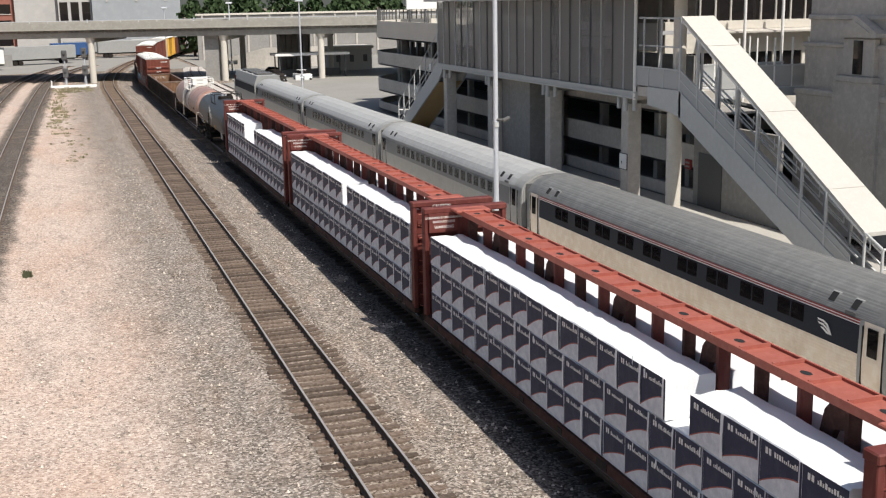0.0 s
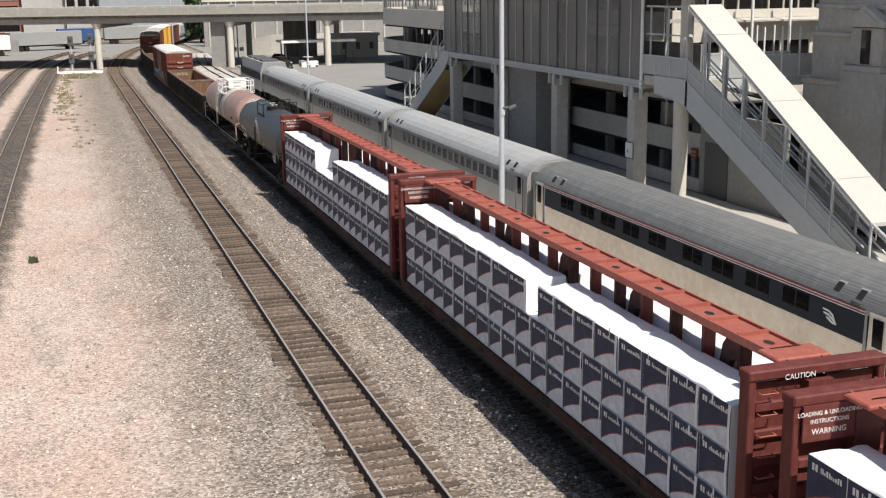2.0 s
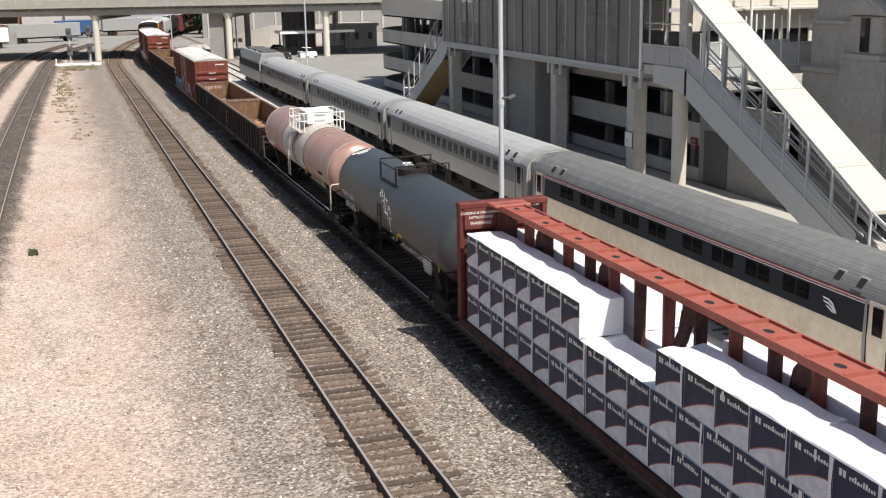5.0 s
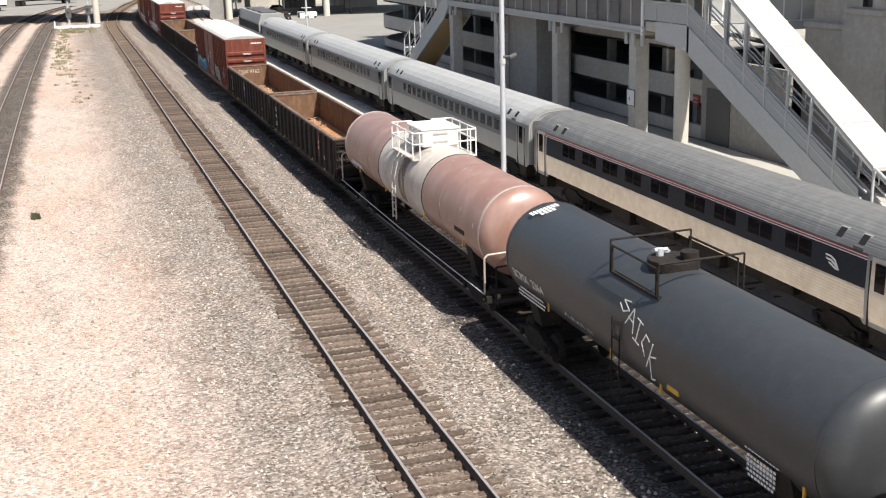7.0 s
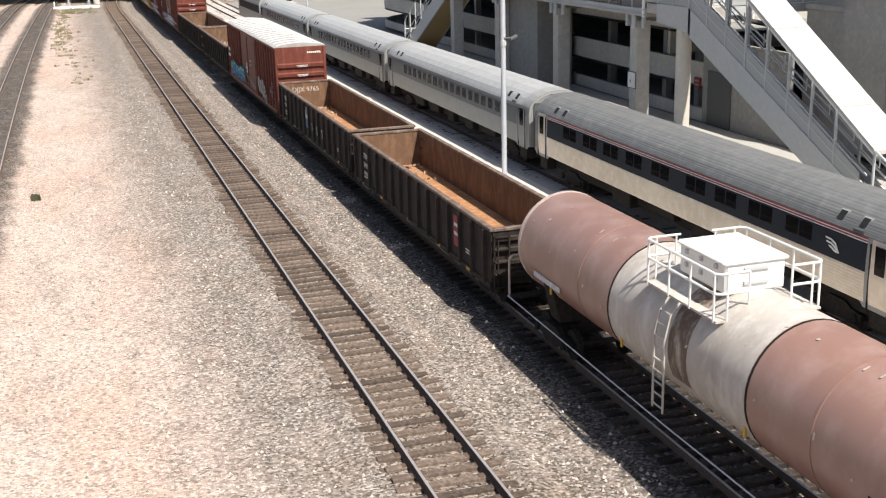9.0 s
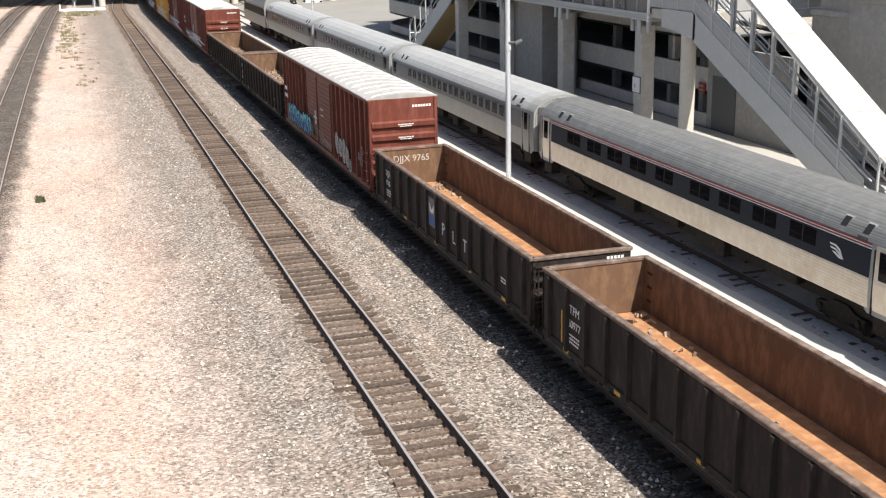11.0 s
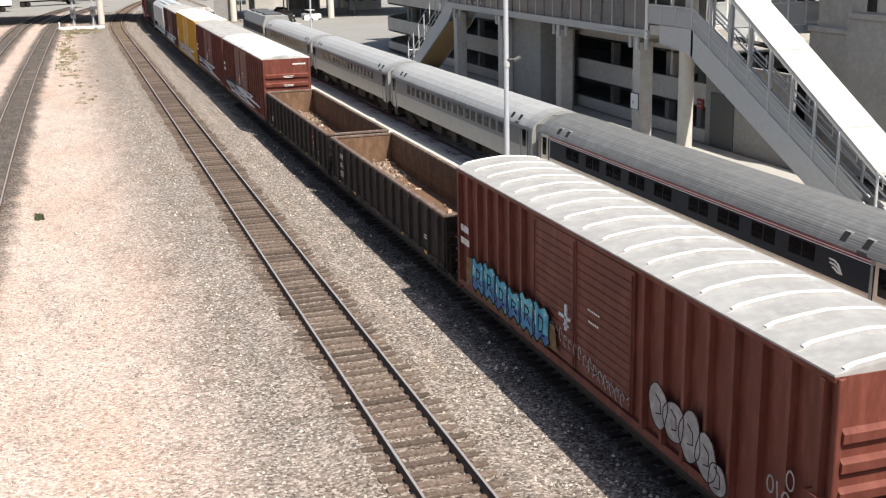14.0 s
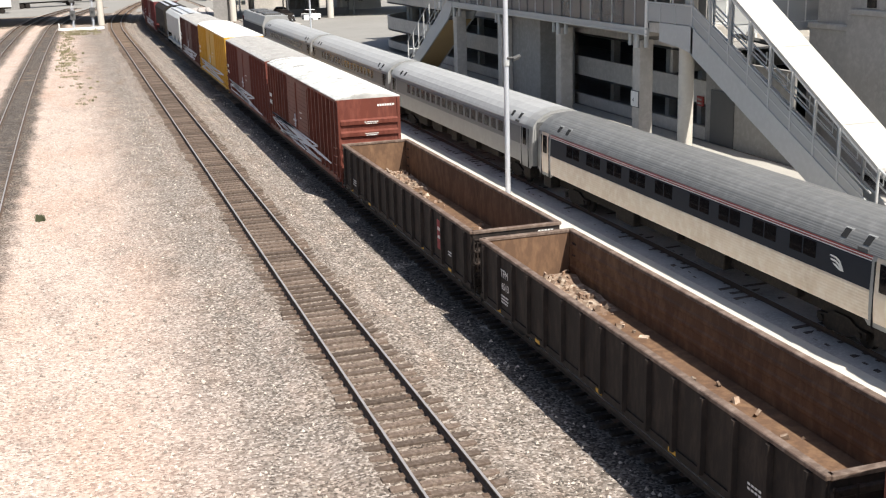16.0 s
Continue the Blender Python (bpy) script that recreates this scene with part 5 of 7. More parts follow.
def coach_strip(i0, i1, y0, y1, out=0.0, side=-1, flutes=0):
    """A lengthwise strip of the coach skin between two points of its profile."""
    pts = COACH_PROFILE[i0:i1 + 1]
    if flutes:
        fine = []
        for (ax, az), (bx, bz) in zip(pts, pts[1:]):
            n = max(1, int(math.hypot(bx - ax, bz - az) / 0.045))
            fine += [(ax + (bx - ax) * k / n, az + (bz - az) * k / n) for k in range(n)]
        pts = [(x + (flutes if k % 2 else 0.0), z) for k, (x, z) in enumerate(fine)] + [pts[-1]]
    return Shape().loft([[(side * (x + out), y, z) for x, z in pts] for y in (y0, y1)])


def coach(y0, y1, style, mirror=False):
    """A single-level coach standing on the track, y0 to y1 metres along it."""
    L = y1 - y0
    old = style == "stainless"
    label = "stainless steel coach with slate window band and red stripes" if old else "pale aluminium coach with grey window band"
    c = thing("passenger_coach", label, "railway coach", "coaches of the parked train", at=(COACH_X, (y0 + y1) / 2, 0))
    h = L / 2
    core = [(x * 0.985, z) for x, z in COACH_PROFILE]
    ring = [(x, z) for x, z in core] + [(-x, z) for x, z in reversed(core[:-1])]
    part("shell", Shape().loft([[(x, y, z) for x, z in ring] for y in (-h + 0.05, h - 0.05)], True, True), STEEL_ROOF if old else STEEL_PALE, c, "coach shell")
    for side in (-1, 1):
        part("lower_side", coach_strip(0, 4, -h + 1.55, h - 1.55, 0.004, side, 0.007 if old else 0.0), STEEL if old else STEEL_PALE, c, "fluted stainless lower side" if old else "smooth pale lower side")
        part("window_band", coach_strip(4, 5, -h + 1.55, h - 1.55, 0.006, side), BAND_BLUE if old else BAND_GREY, c, "dark slate band along the windows" if old else "grey band along the windows")
        if old:
            for k, m in ((0.0, WHITE), (0.055, STRIPE_RED), (0.10, WHITE), (0.145, STRIPE_RED)):
                z0 = 2.925 + k * 0.75
                x0 = 1.532 - 0.13 * k
                part("stripe", Shape().box(side * (x0 + 0.010), side * (x0 + 0.020), -h + 1.55, h - 1.55, z0, z0 + 0.024), m, c, "thin red and white stripes")
        n = 17
        pairs = (8.7, 6.65, 4.7, 2.7, 0.6, -1.95, -3.9, -5.95, -8.0) if old else [h - 3.9 - (i + 0.5) * (L - 7.6) / n for i in range(n)]
        for mid in pairs:
            panes = [(mid - 0.66, mid - 0.03), (mid + 0.03, mid + 0.66)] if old else [(mid - 0.36, mid + 0.36)]
            for p0, p1 in panes:
                z0, z1 = (2.36, 2.86) if old else (2.32, 2.84)
                xa, xb = 1.549, 1.534
                s = Shape().add([(side * (xa + 0.006), p0, z0), (side * (xa + 0.006), p1, z0), (side * (xb + 0.008), p1, z1), (side * (xb + 0.008), p0, z1),
                                 (side * (xa - 0.03), p0, z0), (side * (xa - 0.03), p1, z0), (side * (xb - 0.03), p1, z1), (side * (xb - 0.03), p0, z1)],
                                [(0, 1, 2, 3), (0, 4, 5, 1), (1, 5, 6, 2), (2, 6, 7, 3), (3, 7, 4, 0)])
                part("window", s, GLASS_DARK if old else GLASS_GREEN, c, "dark coach window")
        for k in (-1, 1):
            y = k * (h - 0.95)
            part("vestibule_side", coach_strip(0, 6, min(y - 0.62, y + 0.62), max(y - 0.62, y + 0.62), 0.003, side), STEEL_PALE, c, "smooth steel vestibule side")
            part("vestibule_skirt", Shape().prism([(y - 0.95, 1.37), (y - 0.62, 1.08), (y + 0.62, 1.08), (y + 0.95, 1.37)], "x", side * 1.50, side * 1.525), STEEL_PALE, c, "steel skirt below the door")
            d = part("door", coach_strip(0, 6, y - 0.40, y + 0.40, 0.014, side), STEEL_PALE if not old else STEEL, c, "folding vestibule door")
            part("door_window", Shape().box(side * 1.55, side * 1.585, y - 0.2, y + 0.2, 2.15, 2.95), GLASS_DARK, d, "narrow dark door window")
            part("door_gap", Shape().box(side * 1.535, side * 1.572, y - 0.45, y - 0.41, 1.05, 2.95).box(side * 1.535, side * 1.572, y + 0.41, y + 0.45, 1.05, 2.95), DARK, d, "dark door joints")
    roof = Shape()
    nseg = 22
    pts = []
    for (ax, az), (bx, bz) in zip(COACH_PROFILE[6:], COACH_PROFILE[7:]):
        for k in range(6):
            pts.append((ax + (bx - ax) * k / 6, az + (bz - az) * k / 6))
    pts = [(x, z + (0.009 if (k % 2 and old) else 0.0)) for k, (x, z) in enumerate(pts)] + [(0.0, 3.85)]
    full = [(-x, z + 0.004) for x, z in pts] + [(x, z + 0.004) for x, z in reversed(pts[:-1])]
    part("roof", roof.loft([[(x, y, z) for x, z in full] for y in (-h + 1.0, h - 1.0)]), STEEL_ROOF if old else ROOF_LIT, c, "corrugated dull grey roof" if old else "smooth roof, lightened as sunlit")
    for k in (-1, 1):
        cap = []
        for t, sc in ((1.0, 1.0), (0.6, 0.995), (0.3, 0.98), (0.0, 0.94)):
            y = k * (h - 0.02 - t * 1.0)
            cap.append([(x * sc * 1.006, y, 1.02 + (z - 1.02) * (1.0 - (1 - sc) * 0.8) + 0.008) for x, z in ring])
        part("end_cap", Shape().loft(cap, True), STEEL_PALE if not old else STEEL_ROOF, c, "rounded pale roof end", True)
        part("diaphragm", Shape().box(-0.62, 0.62, k * h - 0.06 if k > 0 else -h - 0.18, h + 0.18 if k > 0 else -h + 0.06, 1.1, 3.4), RUNNING, c, "black rubber gangway")
        part("bolted_end", Shape().box(-1.3, 1.3, k * (h + 0.005) - 0.01, k * (h + 0.005) + 0.01, 1.1, 3.3), STEEL_DARK, c)
    for yy in (-h + 2.0, -h + 3.0, h - 2.1, h - 3.0):
        v = part("roof_vent", Shape().prism([(-1.42, 3.22), (-1.20, 3.50), (-1.12, 3.52), (-1.12, 3.40), (-1.36, 3.16)], "y", yy - 0.19, yy + 0.19), STEEL_PALE if old else ROOF_LIT, c, "raised roof vent")
        part("vent_opening", Shape().prism([(-1.405, 3.25), (-1.225, 3.48), (-1.235, 3.495), (-1.42, 3.26)], "y", yy - 0.13, yy + 0.13), DARK, v, "dark louvred opening")
    part("side_vent", Shape().box(-1.535, -1.50, -h + 1.75, -h + 2.2, 3.10, 3.20), STEEL_DARK, c, "small square vent")
    under = Shape().box(-1.0, 1.0, -h + 0.3, h - 0.3, 0.62, 1.38)
    rng = random.Random(int(y0 * 10))
    yy = -h + 5.2
    while yy < h - 6.2:
        w = rng.uniform(0.8, 2.2)
        under.cham(-1.30, 1.30, yy, yy + w, rng.uniform(0.5, 0.8), 1.37, 0.04)
        yy += w + rng.uniform(1.0, 2.6)
    part("underfloor_gear", under, RUNNING, c, "black equipment boxes under the floor")
    for k in (-1, 1):
        tr = part("bogie", TRUCK_MESH, None, c, "black coach bogie")
        tr.location = (0, k * (h - 3.3), 0)
        for j in (-0.89, 0.89):
            w = part("wheelset", WHEELSET_MESH, None, tr)
            w.location = (0, j, WHEEL_R)
        part("step_well", Shape().box(-1.45, -1.0, k * (h - 0.95) - 0.4, k * (h - 0.95) + 0.4, 0.55, 1.05), RUNNING, c, "dark steps below the door")
    if old:
        # the operator's mark: three pale swept strokes
        yb = -9.7
        for i, (dy, z) in enumerate(((0.36, 2.68), (0.32, 2.57), (0.20, 2.46))):
            part("mark", Shape().prism([(yb + dy, z), (yb + 0.08, z - 0.005), (yb - 0.12, z - 0.09), (yb - 0.30 + 0.04 * i, 2.32), (yb - 0.26 + 0.04 * i, 2.31), (yb - 0.08, z - 0.14), (yb + 0.09, z - 0.06), (yb + dy - 0.05, z - 0.045)], "x", -1.574 - 0.002 * i, -1.560 - 0.002 * i), WHITE, c, "white swept mark")
    return c


coach(-2.4, 23.1, "stainless")
coach(23.7, 49.1, "stainless")
coach(49.7, 74.8, "pale")
coach(75.4, 100.6, "pale")
coach(101.2, 126.0, "pale")


def locomotive(y0, y1):
    c = thing("locomotive", "grey diesel locomotive at the far end of the parked train", "locomotive", at=(COACH_X, (y0 + y1) / 2, 0))
    h = (y1 - y0) / 2
    part("body", Shape().prism([(-1.5, 1.0), (-1.52, 3.2), (-1.2, 4.1), (1.2, 4.1), (1.52, 3.2), (1.5, 1.0)], "y", -h, h - 2.0), STEEL_PALE, c, "silver ribbed locomotive body")
    part("nose", Shape().loft([[(-1.5, h - 2.0, 1.0), (-1.52, h - 2.0, 3.2), (-1.2, h - 2.0, 4.1), (1.2, h - 2.0, 4.1), (1.52, h - 2.0, 3.2), (1.5, h - 2.0, 1.0)],
                             [(-1.3, h, 1.0), (-1.3, h, 2.2), (-1.0, h - 1.0, 3.9), (1.0, h - 1.0, 3.9), (1.3, h, 2.2), (1.3, h, 1.0)]], True, True), STEEL_PALE, c, "sloping nose")
    part("side_band", Shape().box(-1.54, -1.50, -h + 0.3, h - 2.5, 2.2, 3.0), BAND_BLUE, c, "dark side band")
    for yy in (-h + 2.0, -h + 6.0, -h + 10.0):
        part("radiator", Shape().cham(-0.9, 0.9, yy, yy + 2.4, 4.08, 4.3, 0.05), STEEL_DARK, c, "dark roof radiator")
    part("cab_window", Shape().box(-1.535, -1.50, h - 3.2, h - 2.3, 2.9, 3.5), GLASS_DARK, c)
    part("fuel_tank", Shape().cham(-1.3, 1.3, -3, 3, 0.35, 1.0, 0.1), RUNNING, c)
    for k in (-1, 1):
        tr = part("bogie", TRUCK_MESH, None, c)
        tr.location = (0, k * (h - 4), 0)
        for j in (-0.89, 0.89):
            w = part("wheelset", WHEELSET_MESH, None, tr)
            w.location = (0, j, WHEEL_R)
    return c


locomotive(126.7, 143.5)

# ---- platforms, paving ----
setting("walkway", Shape().box(15.75, 20.0, -10, 150, -0.6, -0.13), CONCRETE_PALE, "bright worn concrete walkway between the tracks", "pavement")
setting("platform", Shape().box(23.75, 33.8, -10, 108, -0.6, 0.2), PLATFORM, "long concrete station platform", "platform")
setting("forecourt", Shape().box(24.2, 120, 108.0, 182, -0.6, -0.15), PAVING, "worn station forecourt pavement", "pavement")
setting("road", Shape().box(-140, -12.5, 226, 300, -0.9, -0.26), PAVING, "pale road beyond the tracks", "road")
setting("road_1", Shape().box(-12.4, 26, 232, 300, -0.9, -0.27), PAVING, "worn grey yard under the overpass", "road")
setting("pavement", Shape().box(27, 160, 182.2, 300, -0.9, -0.2), PAVING, "worn grey yard beyond the overpass", "pavement")

# ---- station concourse ----
HX, HX1 = 30.0, 33.55
Y0, Y1 = 56.8, 91.6
hall = thing("concourse", "raised station concourse behind a dark tinted screen", "station building")
part("floor_slab", Shape().box(HX + 0.12, HX1, Y0 + 0.1, Y1, 6.30, 6.70), CONCRETE, hall, "grey floor slab")
part("edge_beam", Shape().box(HX - 0.02, HX + 0.10, Y0, Y1 + 0.05, 6.34, 6.76).box(HX - 0.10, HX - 0.02, Y0, Y1, 6.40, 6.46).box(HX - 0.10, HX - 0.02, Y0, Y1, 6.66, 6.76), STEEL_GREY, hall, "grey steel edge beam")
part("roof_slab", Shape().box(HX - 0.9, HX1 + 0.6, Y0 - 5.2, Y1 + 0.8, 11.75, 12.1), STEEL_GREY, hall, "flat grey roof")
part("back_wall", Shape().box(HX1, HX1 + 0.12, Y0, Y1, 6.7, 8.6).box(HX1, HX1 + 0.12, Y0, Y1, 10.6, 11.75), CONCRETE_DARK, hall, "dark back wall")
ny = 24
for i in range(ny):
    a, b = Y0 + 0.15 + i * (Y1 - Y0 - 0.2) / ny, Y0 + 0.15 + (i + 1) * (Y1 - Y0 - 0.2) / ny
    part("screen_panel", Shape().box(HX + 0.05, HX + 0.07, a + 0.03, b - 0.03, 6.78, 11.7), SCREEN_THIN if i in (2, 3, 4, 7, 18, 19, 20) else SCREEN, hall, "dark tinted screen panel")
    part("mullion", Shape().box(HX, HX + 0.11, a - 0.035, a + 0.035, 6.76, 11.75), STEEL_GREY if i % 2 else STEEL_DARK, hall, "grey steel mullion")
part("mullion", Shape().box(HX, HX + 0.11, Y1 - 0.05, Y1 + 0.05, 6.76, 11.75), STEEL_GREY, hall)
for z in (8.0, 9.6):
    part("transom", Shape().box(HX + 0.075, HX + 0.11, Y0, Y1, z, z + 0.05), STEEL_DARK, hall)
for i in range(9):
    y = 60.5 + i * 3.7
    part("inner_post", Shape().box(HX1 - 0.2, HX1 - 0.05, y - 0.07, y + 0.07, 6.7, 11.75), STEEL_GREY, hall)
# White panes added to imitate sunlit surfaces seen through the hall.
for a, b, z0, z1 in ((83.6, 86.4, 7.9, 10.2), (61.0, 72.5, 8.7, 10.3)):
    part("bright_pane", Shape().box(HX1 - 0.02, HX1, a, b, z0, z1), WHITE, hall, "white panes standing in for the sunlit view beyond")
part("corner_post", Shape().tube((HX - 0.02, Y0 + 0.15, 6.3), (HX - 0.02, Y0 + 0.15, 12.0), 0.09, 12), WHITE, hall, "white round corner post", True)
for y in (58.35, 69.2, 79.9, 90.2):
    for x, w in ((30.55, 0.42),):
        part("column", Shape().cham(x - w, x + w, y - w, y + w, 0.18, 6.02, 0.03), CONCRETE, hall, "square concrete column")
    # Beams take the darker concrete; shade under the slab is in the colour.
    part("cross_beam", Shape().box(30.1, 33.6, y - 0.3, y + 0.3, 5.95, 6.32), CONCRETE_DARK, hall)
    for dy in (-0.95, 0.95):
        part("hanger", Shape().tube((30.25, y + dy, 5.65), (30.25, y + dy, 6.34), 0.13, 10), STEEL_GREY, hall, "short grey downpipe")
    part("hanger", Shape().tube((30.0, y - 0.3, 5.6), (30.0, y - 0.3, 6.34), 0.13, 10), STEEL_GREY, hall, "short grey downpipe")
# Core coloured darker than the columns to carry the shade down here.
part("core_wall", Shape().box(31.0, 33.6, 74.3, 79.6, 0.2, 6.3), CONCRETE_DARK, hall, "concrete core below the concourse, darkened for shade")

sign = thing("platform_sign", "white platform sign on a concrete column", "sign", at=(30.08, 58.35, 2.72))
part("sign_board", Shape().cham(-0.05, 0.03, -0.16, 0.40, -0.42, 0.42, 0.01), WHITE, sign)
part("sign_board", Shape().cham(-0.05, 0.03, -0.40, -0.19, -0.42, 0.42, 0.01), WHITE, sign)
part("sign_frame", Shape().box(0.0, 0.045, -0.45, 0.45, -0.47, 0.47), STEEL_DARK, sign)
lettering("numeral", "4", 0.34, sign, Matrix.Translation((-0.056, 0.1, -0.18)) @ SIDE, STEEL_DARK)
rs = thing("red_sign", "small red sign with pale marks on a dark wall", "sign", at=(33.9, 57.7, 2.4))
part("sign_board", Shape().cham(-0.06, 0.06, -0.32, 0.32, -0.28, 0.28, 0.02), RED_SIGN, rs)
for z in (-0.12, 0.1):
    part("pale_mark", Shape().box(-0.07, -0.061, -0.22, 0.22, z - 0.05, z + 0.05), CONCRETE_DARK, rs)
part("wall_bracket", Shape().box(0.06, 0.3, -0.05, 0.05, -0.05, 0.05), STEEL_DARK, rs)

# ---- landing and covered stair ----
stair = thing("covered_stair", "grey steel stair with a pale sloping canopy", "staircase")
SX0, SX1 = 30.0, 31.25
TOPY, TOPZ, SLOPE = 52.1, 7.05, 0.475
FOOTY = TOPY - (TOPZ - 0.2) / SLOPE
part("landing", Shape().box(SX0 + 0.1, SX1 + 0.9, TOPY, Y0, 6.55, 7.05), CONCRETE, stair, "grey landing slab")
part("landing_fascia", Shape().prism([(TOPY - 0.2, 7.12), (TOPY + 3.3, 7.12), (TOPY + 3.3, 6.15), (TOPY + 1.2, 6.0), (TOPY - 0.2, 5.75)], "x", SX0 - 0.06, SX0 + 0.06), STEEL_GREY, stair, "pale grey steel fascia")
for x in (SX0, SX1):
    part("stringer", Shape().prism([(TOPY, 7.12), (TOPY, 5.72), (FOOTY + 3.0 - 0.8, 0.2), (FOOTY, 0.2), (FOOTY, 0.45)], "x", x - 0.06, x + 0.06), STEEL_GREY, stair, "broad grey steel stringer")
nst = 38
for i in range(nst):
    z = TOPZ - (i + 1) * (TOPZ - 0.2) / nst
    y = TOPY - (i + 1) * (TOPY - FOOTY) / nst
    part("tread", Shape().cham(SX0 + 0.07, SX1 - 0.07, y, y + 0.40, z - 0.36, z - 0.16, 0.01), CONCRETE, stair)


def slope_z(y):
    return TOPZ - (TOPY - y) * SLOPE


for x in (SX0, SX1):
    y = TOPY
    while y > FOOTY + 1.6:
        y2 = y - 1.75
        if x == SX0:
            part("guard_panel", Shape().prism([(y - 0.05, slope_z(y) + 0.09), (y - 0.05, slope_z(y) + 1.05), (y2 + 0.05, slope_z(y2) + 1.05), (y2 + 0.05, slope_z(y2) + 0.09)], "x", x - 0.015, x + 0.015), PANEL, stair, "perforated metal guard panel")
        cz = 10.66 - (52.1 - y) * 0.565
        part("post", Shape().box(x - 0.05, x + 0.05, y - 0.05, y + 0.05, slope_z(y), max(slope_z(y) + 1.1, cz)), STEEL_GREY, stair, "slim grey canopy post")
        if x == SX1:
            z, zb = slope_z(y) + 0.95, slope_z(y2) + 0.95
            part("rail_bracket", Shape().pipe([(x - 0.12, y - 0.3, z + 1.0), (x - 0.12, y - 0.3, z - 0.14), (x - 0.12, y2 + 0.25, zb + 0.12), (x - 0.12, y2 + 0.25, zb + 0.7)], 0.03, 6), WHITE, stair, "white bent inner handrail")
        y = y2
    rail = Shape()
    for dz in (1.1, 0.62):
        rail.beam((x, TOPY, TOPZ + dz), (x, FOOTY, 0.3 + dz), 0.06, 0.07)
    part("handrail", rail, STEEL_GREY if x == SX0 else WHITE, stair, "sloping handrail")
top, low = (TOPY, 10.68), (37.3, 2.32)
part("canopy", Shape().prism([(top[0], top[1]), (top[0], top[1] + 0.16), (low[0], low[1] + 0.16), (low[0], low[1])], "x", SX0 + 0.02, 31.85), CANOPY, stair, "cream sloping canopy roof")
for x in (SX0 + 0.08, 31.79):
    part("canopy_beam", Shape().beam((x, top[0], top[1] - 0.06), (x, low[0], low[1] - 0.06), 0.09, 0.12), WHITE, stair, "white canopy edge beam")
for i in range(3):
    f = (i + 0.5) / 3
    y, z = top[0] + (low[0] - top[0]) * f, top[1] + (low[1] - top[1]) * f
    part("canopy_seam", Shape().box(SX0 + 0.02, 31.85, y - 0.02, y + 0.02, z + 0.160, z + 0.175), CANOPY, stair, "thin roof seam")
end = Shape()
for x in (SX0, SX1):
    end.pipe([(x, 37.2, 2.45), (x, 36.2, 2.0), (x, 36.2, 0.2)], 0.06, 8)
    end.tube((x, 37.3, 0.2), (x, 37.3, 2.5), 0.06, 8)
end.tube((SX0, 36.2, 2.0), (SX1, 36.2, 2.0), 0.06, 8).tube((SX0, 36.2, 1.2), (SX1, 36.2, 1.2), 0.04, 8)
part("foot_gate", end, STEEL_GREY, stair, "grey pipe frame at the stair foot")
for y in (53.5,):
    part("round_pillar", Shape().tube((30.55, y, 0.2), (30.55, y, 6.6), 0.40, 24), CONCRETE_PALE, stair, "round pale concrete pillar", True)
    part("upper_pillar", Shape().tube((30.75, y, 6.6), (30.75, y, 11.75), 0.34, 20), CONCRETE_PALE, stair, "round pale upper pillar", True)
part("prop", Shape().prism([(FOOTY + 3.4, 0.2), (FOOTY + 4.0, 0.2), (FOOTY + 4.0, 1.0), (FOOTY + 3.4, 0.75)], "x", 30.2, 32.2), CONCRETE, stair, "concrete prop under the stair")
lg = Shape()
for y in (TOPY, TOPY + 1.7, TOPY + 3.3, Y0):
    lg.box(HX - 0.03, HX + 0.03, y - 0.03, y + 0.03, 7.05, 8.15)
lg.box(HX - 0.04, HX + 0.04, TOPY, Y0, 8.10, 8.18)
part("landing_rail", lg, STEEL_GREY, stair, "grey landing railing")
for a, b in ((TOPY, TOPY + 1.7), (TOPY + 1.7, TOPY + 3.3), (TOPY + 3.3, Y0)):
    part("guard_panel", Shape().box(HX - 0.012, HX + 0.012, a + 0.06, b - 0.06, 7.15, 8.08), PANEL, stair, "perforated metal guard panel")
fr = Shape()
for y in (TOPY + 0.1, TOPY + 2.0, TOPY + 3.9):
    fr.box(HX - 0.03, HX + 0.04, y - 0.04, y + 0.04, 8.1, 10.75)
fr.box(HX - 0.03, HX + 0.04, TOPY, Y0 - 0.3, 10.68, 10.78).box(HX - 0.03, HX + 0.04, TOPY, Y0 - 0.3, 9.25, 9.32)
part("landing_frame", fr, STEEL_GREY, stair, "slim grey frame above the landing")
lamp = thing("dome_camera", "small dark dome under the landing canopy", "camera", at=(32.2, 53.4, 10.2))
part("arm", Shape().tube((-0.9, -0.9, 0.45), (0, 0, 0.25), 0.03, 6).tube((0, 0, 0.02), (0, 0, 0.3), 0.10, 12), WHITE, lamp)
part("dome", Shape().loft([[(0.17 * math.cos(b) * math.cos(a * 0.524), 0.17 * math.cos(b) * math.sin(a * 0.524), -0.17 * math.sin(b)) for a in range(12)] for b in (0, 0.5, 1.0, 1.5)], True, True), GLASS_DARK, lamp, "dark dome", True)

# second stair, descending away
st2 = thing("open_stair", "grey steel stair with wire railings at the concourse end", "staircase")
TY, TZ, FY = 91.6, 6.7, 103.6
sl = (TZ - 0.2) / (FY - TY)
for x in (30.0, 32.2):
    part("stringer", Shape().prism([(TY - 1.2, 6.78), (TY, 6.78), (FY, 0.35), (FY, 0.2), (FY - 1.9, 0.2), (TY, 5.2), (TY - 1.2, 6.2)], "x", x - 0.06, x + 0.06), STEEL_GREY, st2, "broad grey stringer")
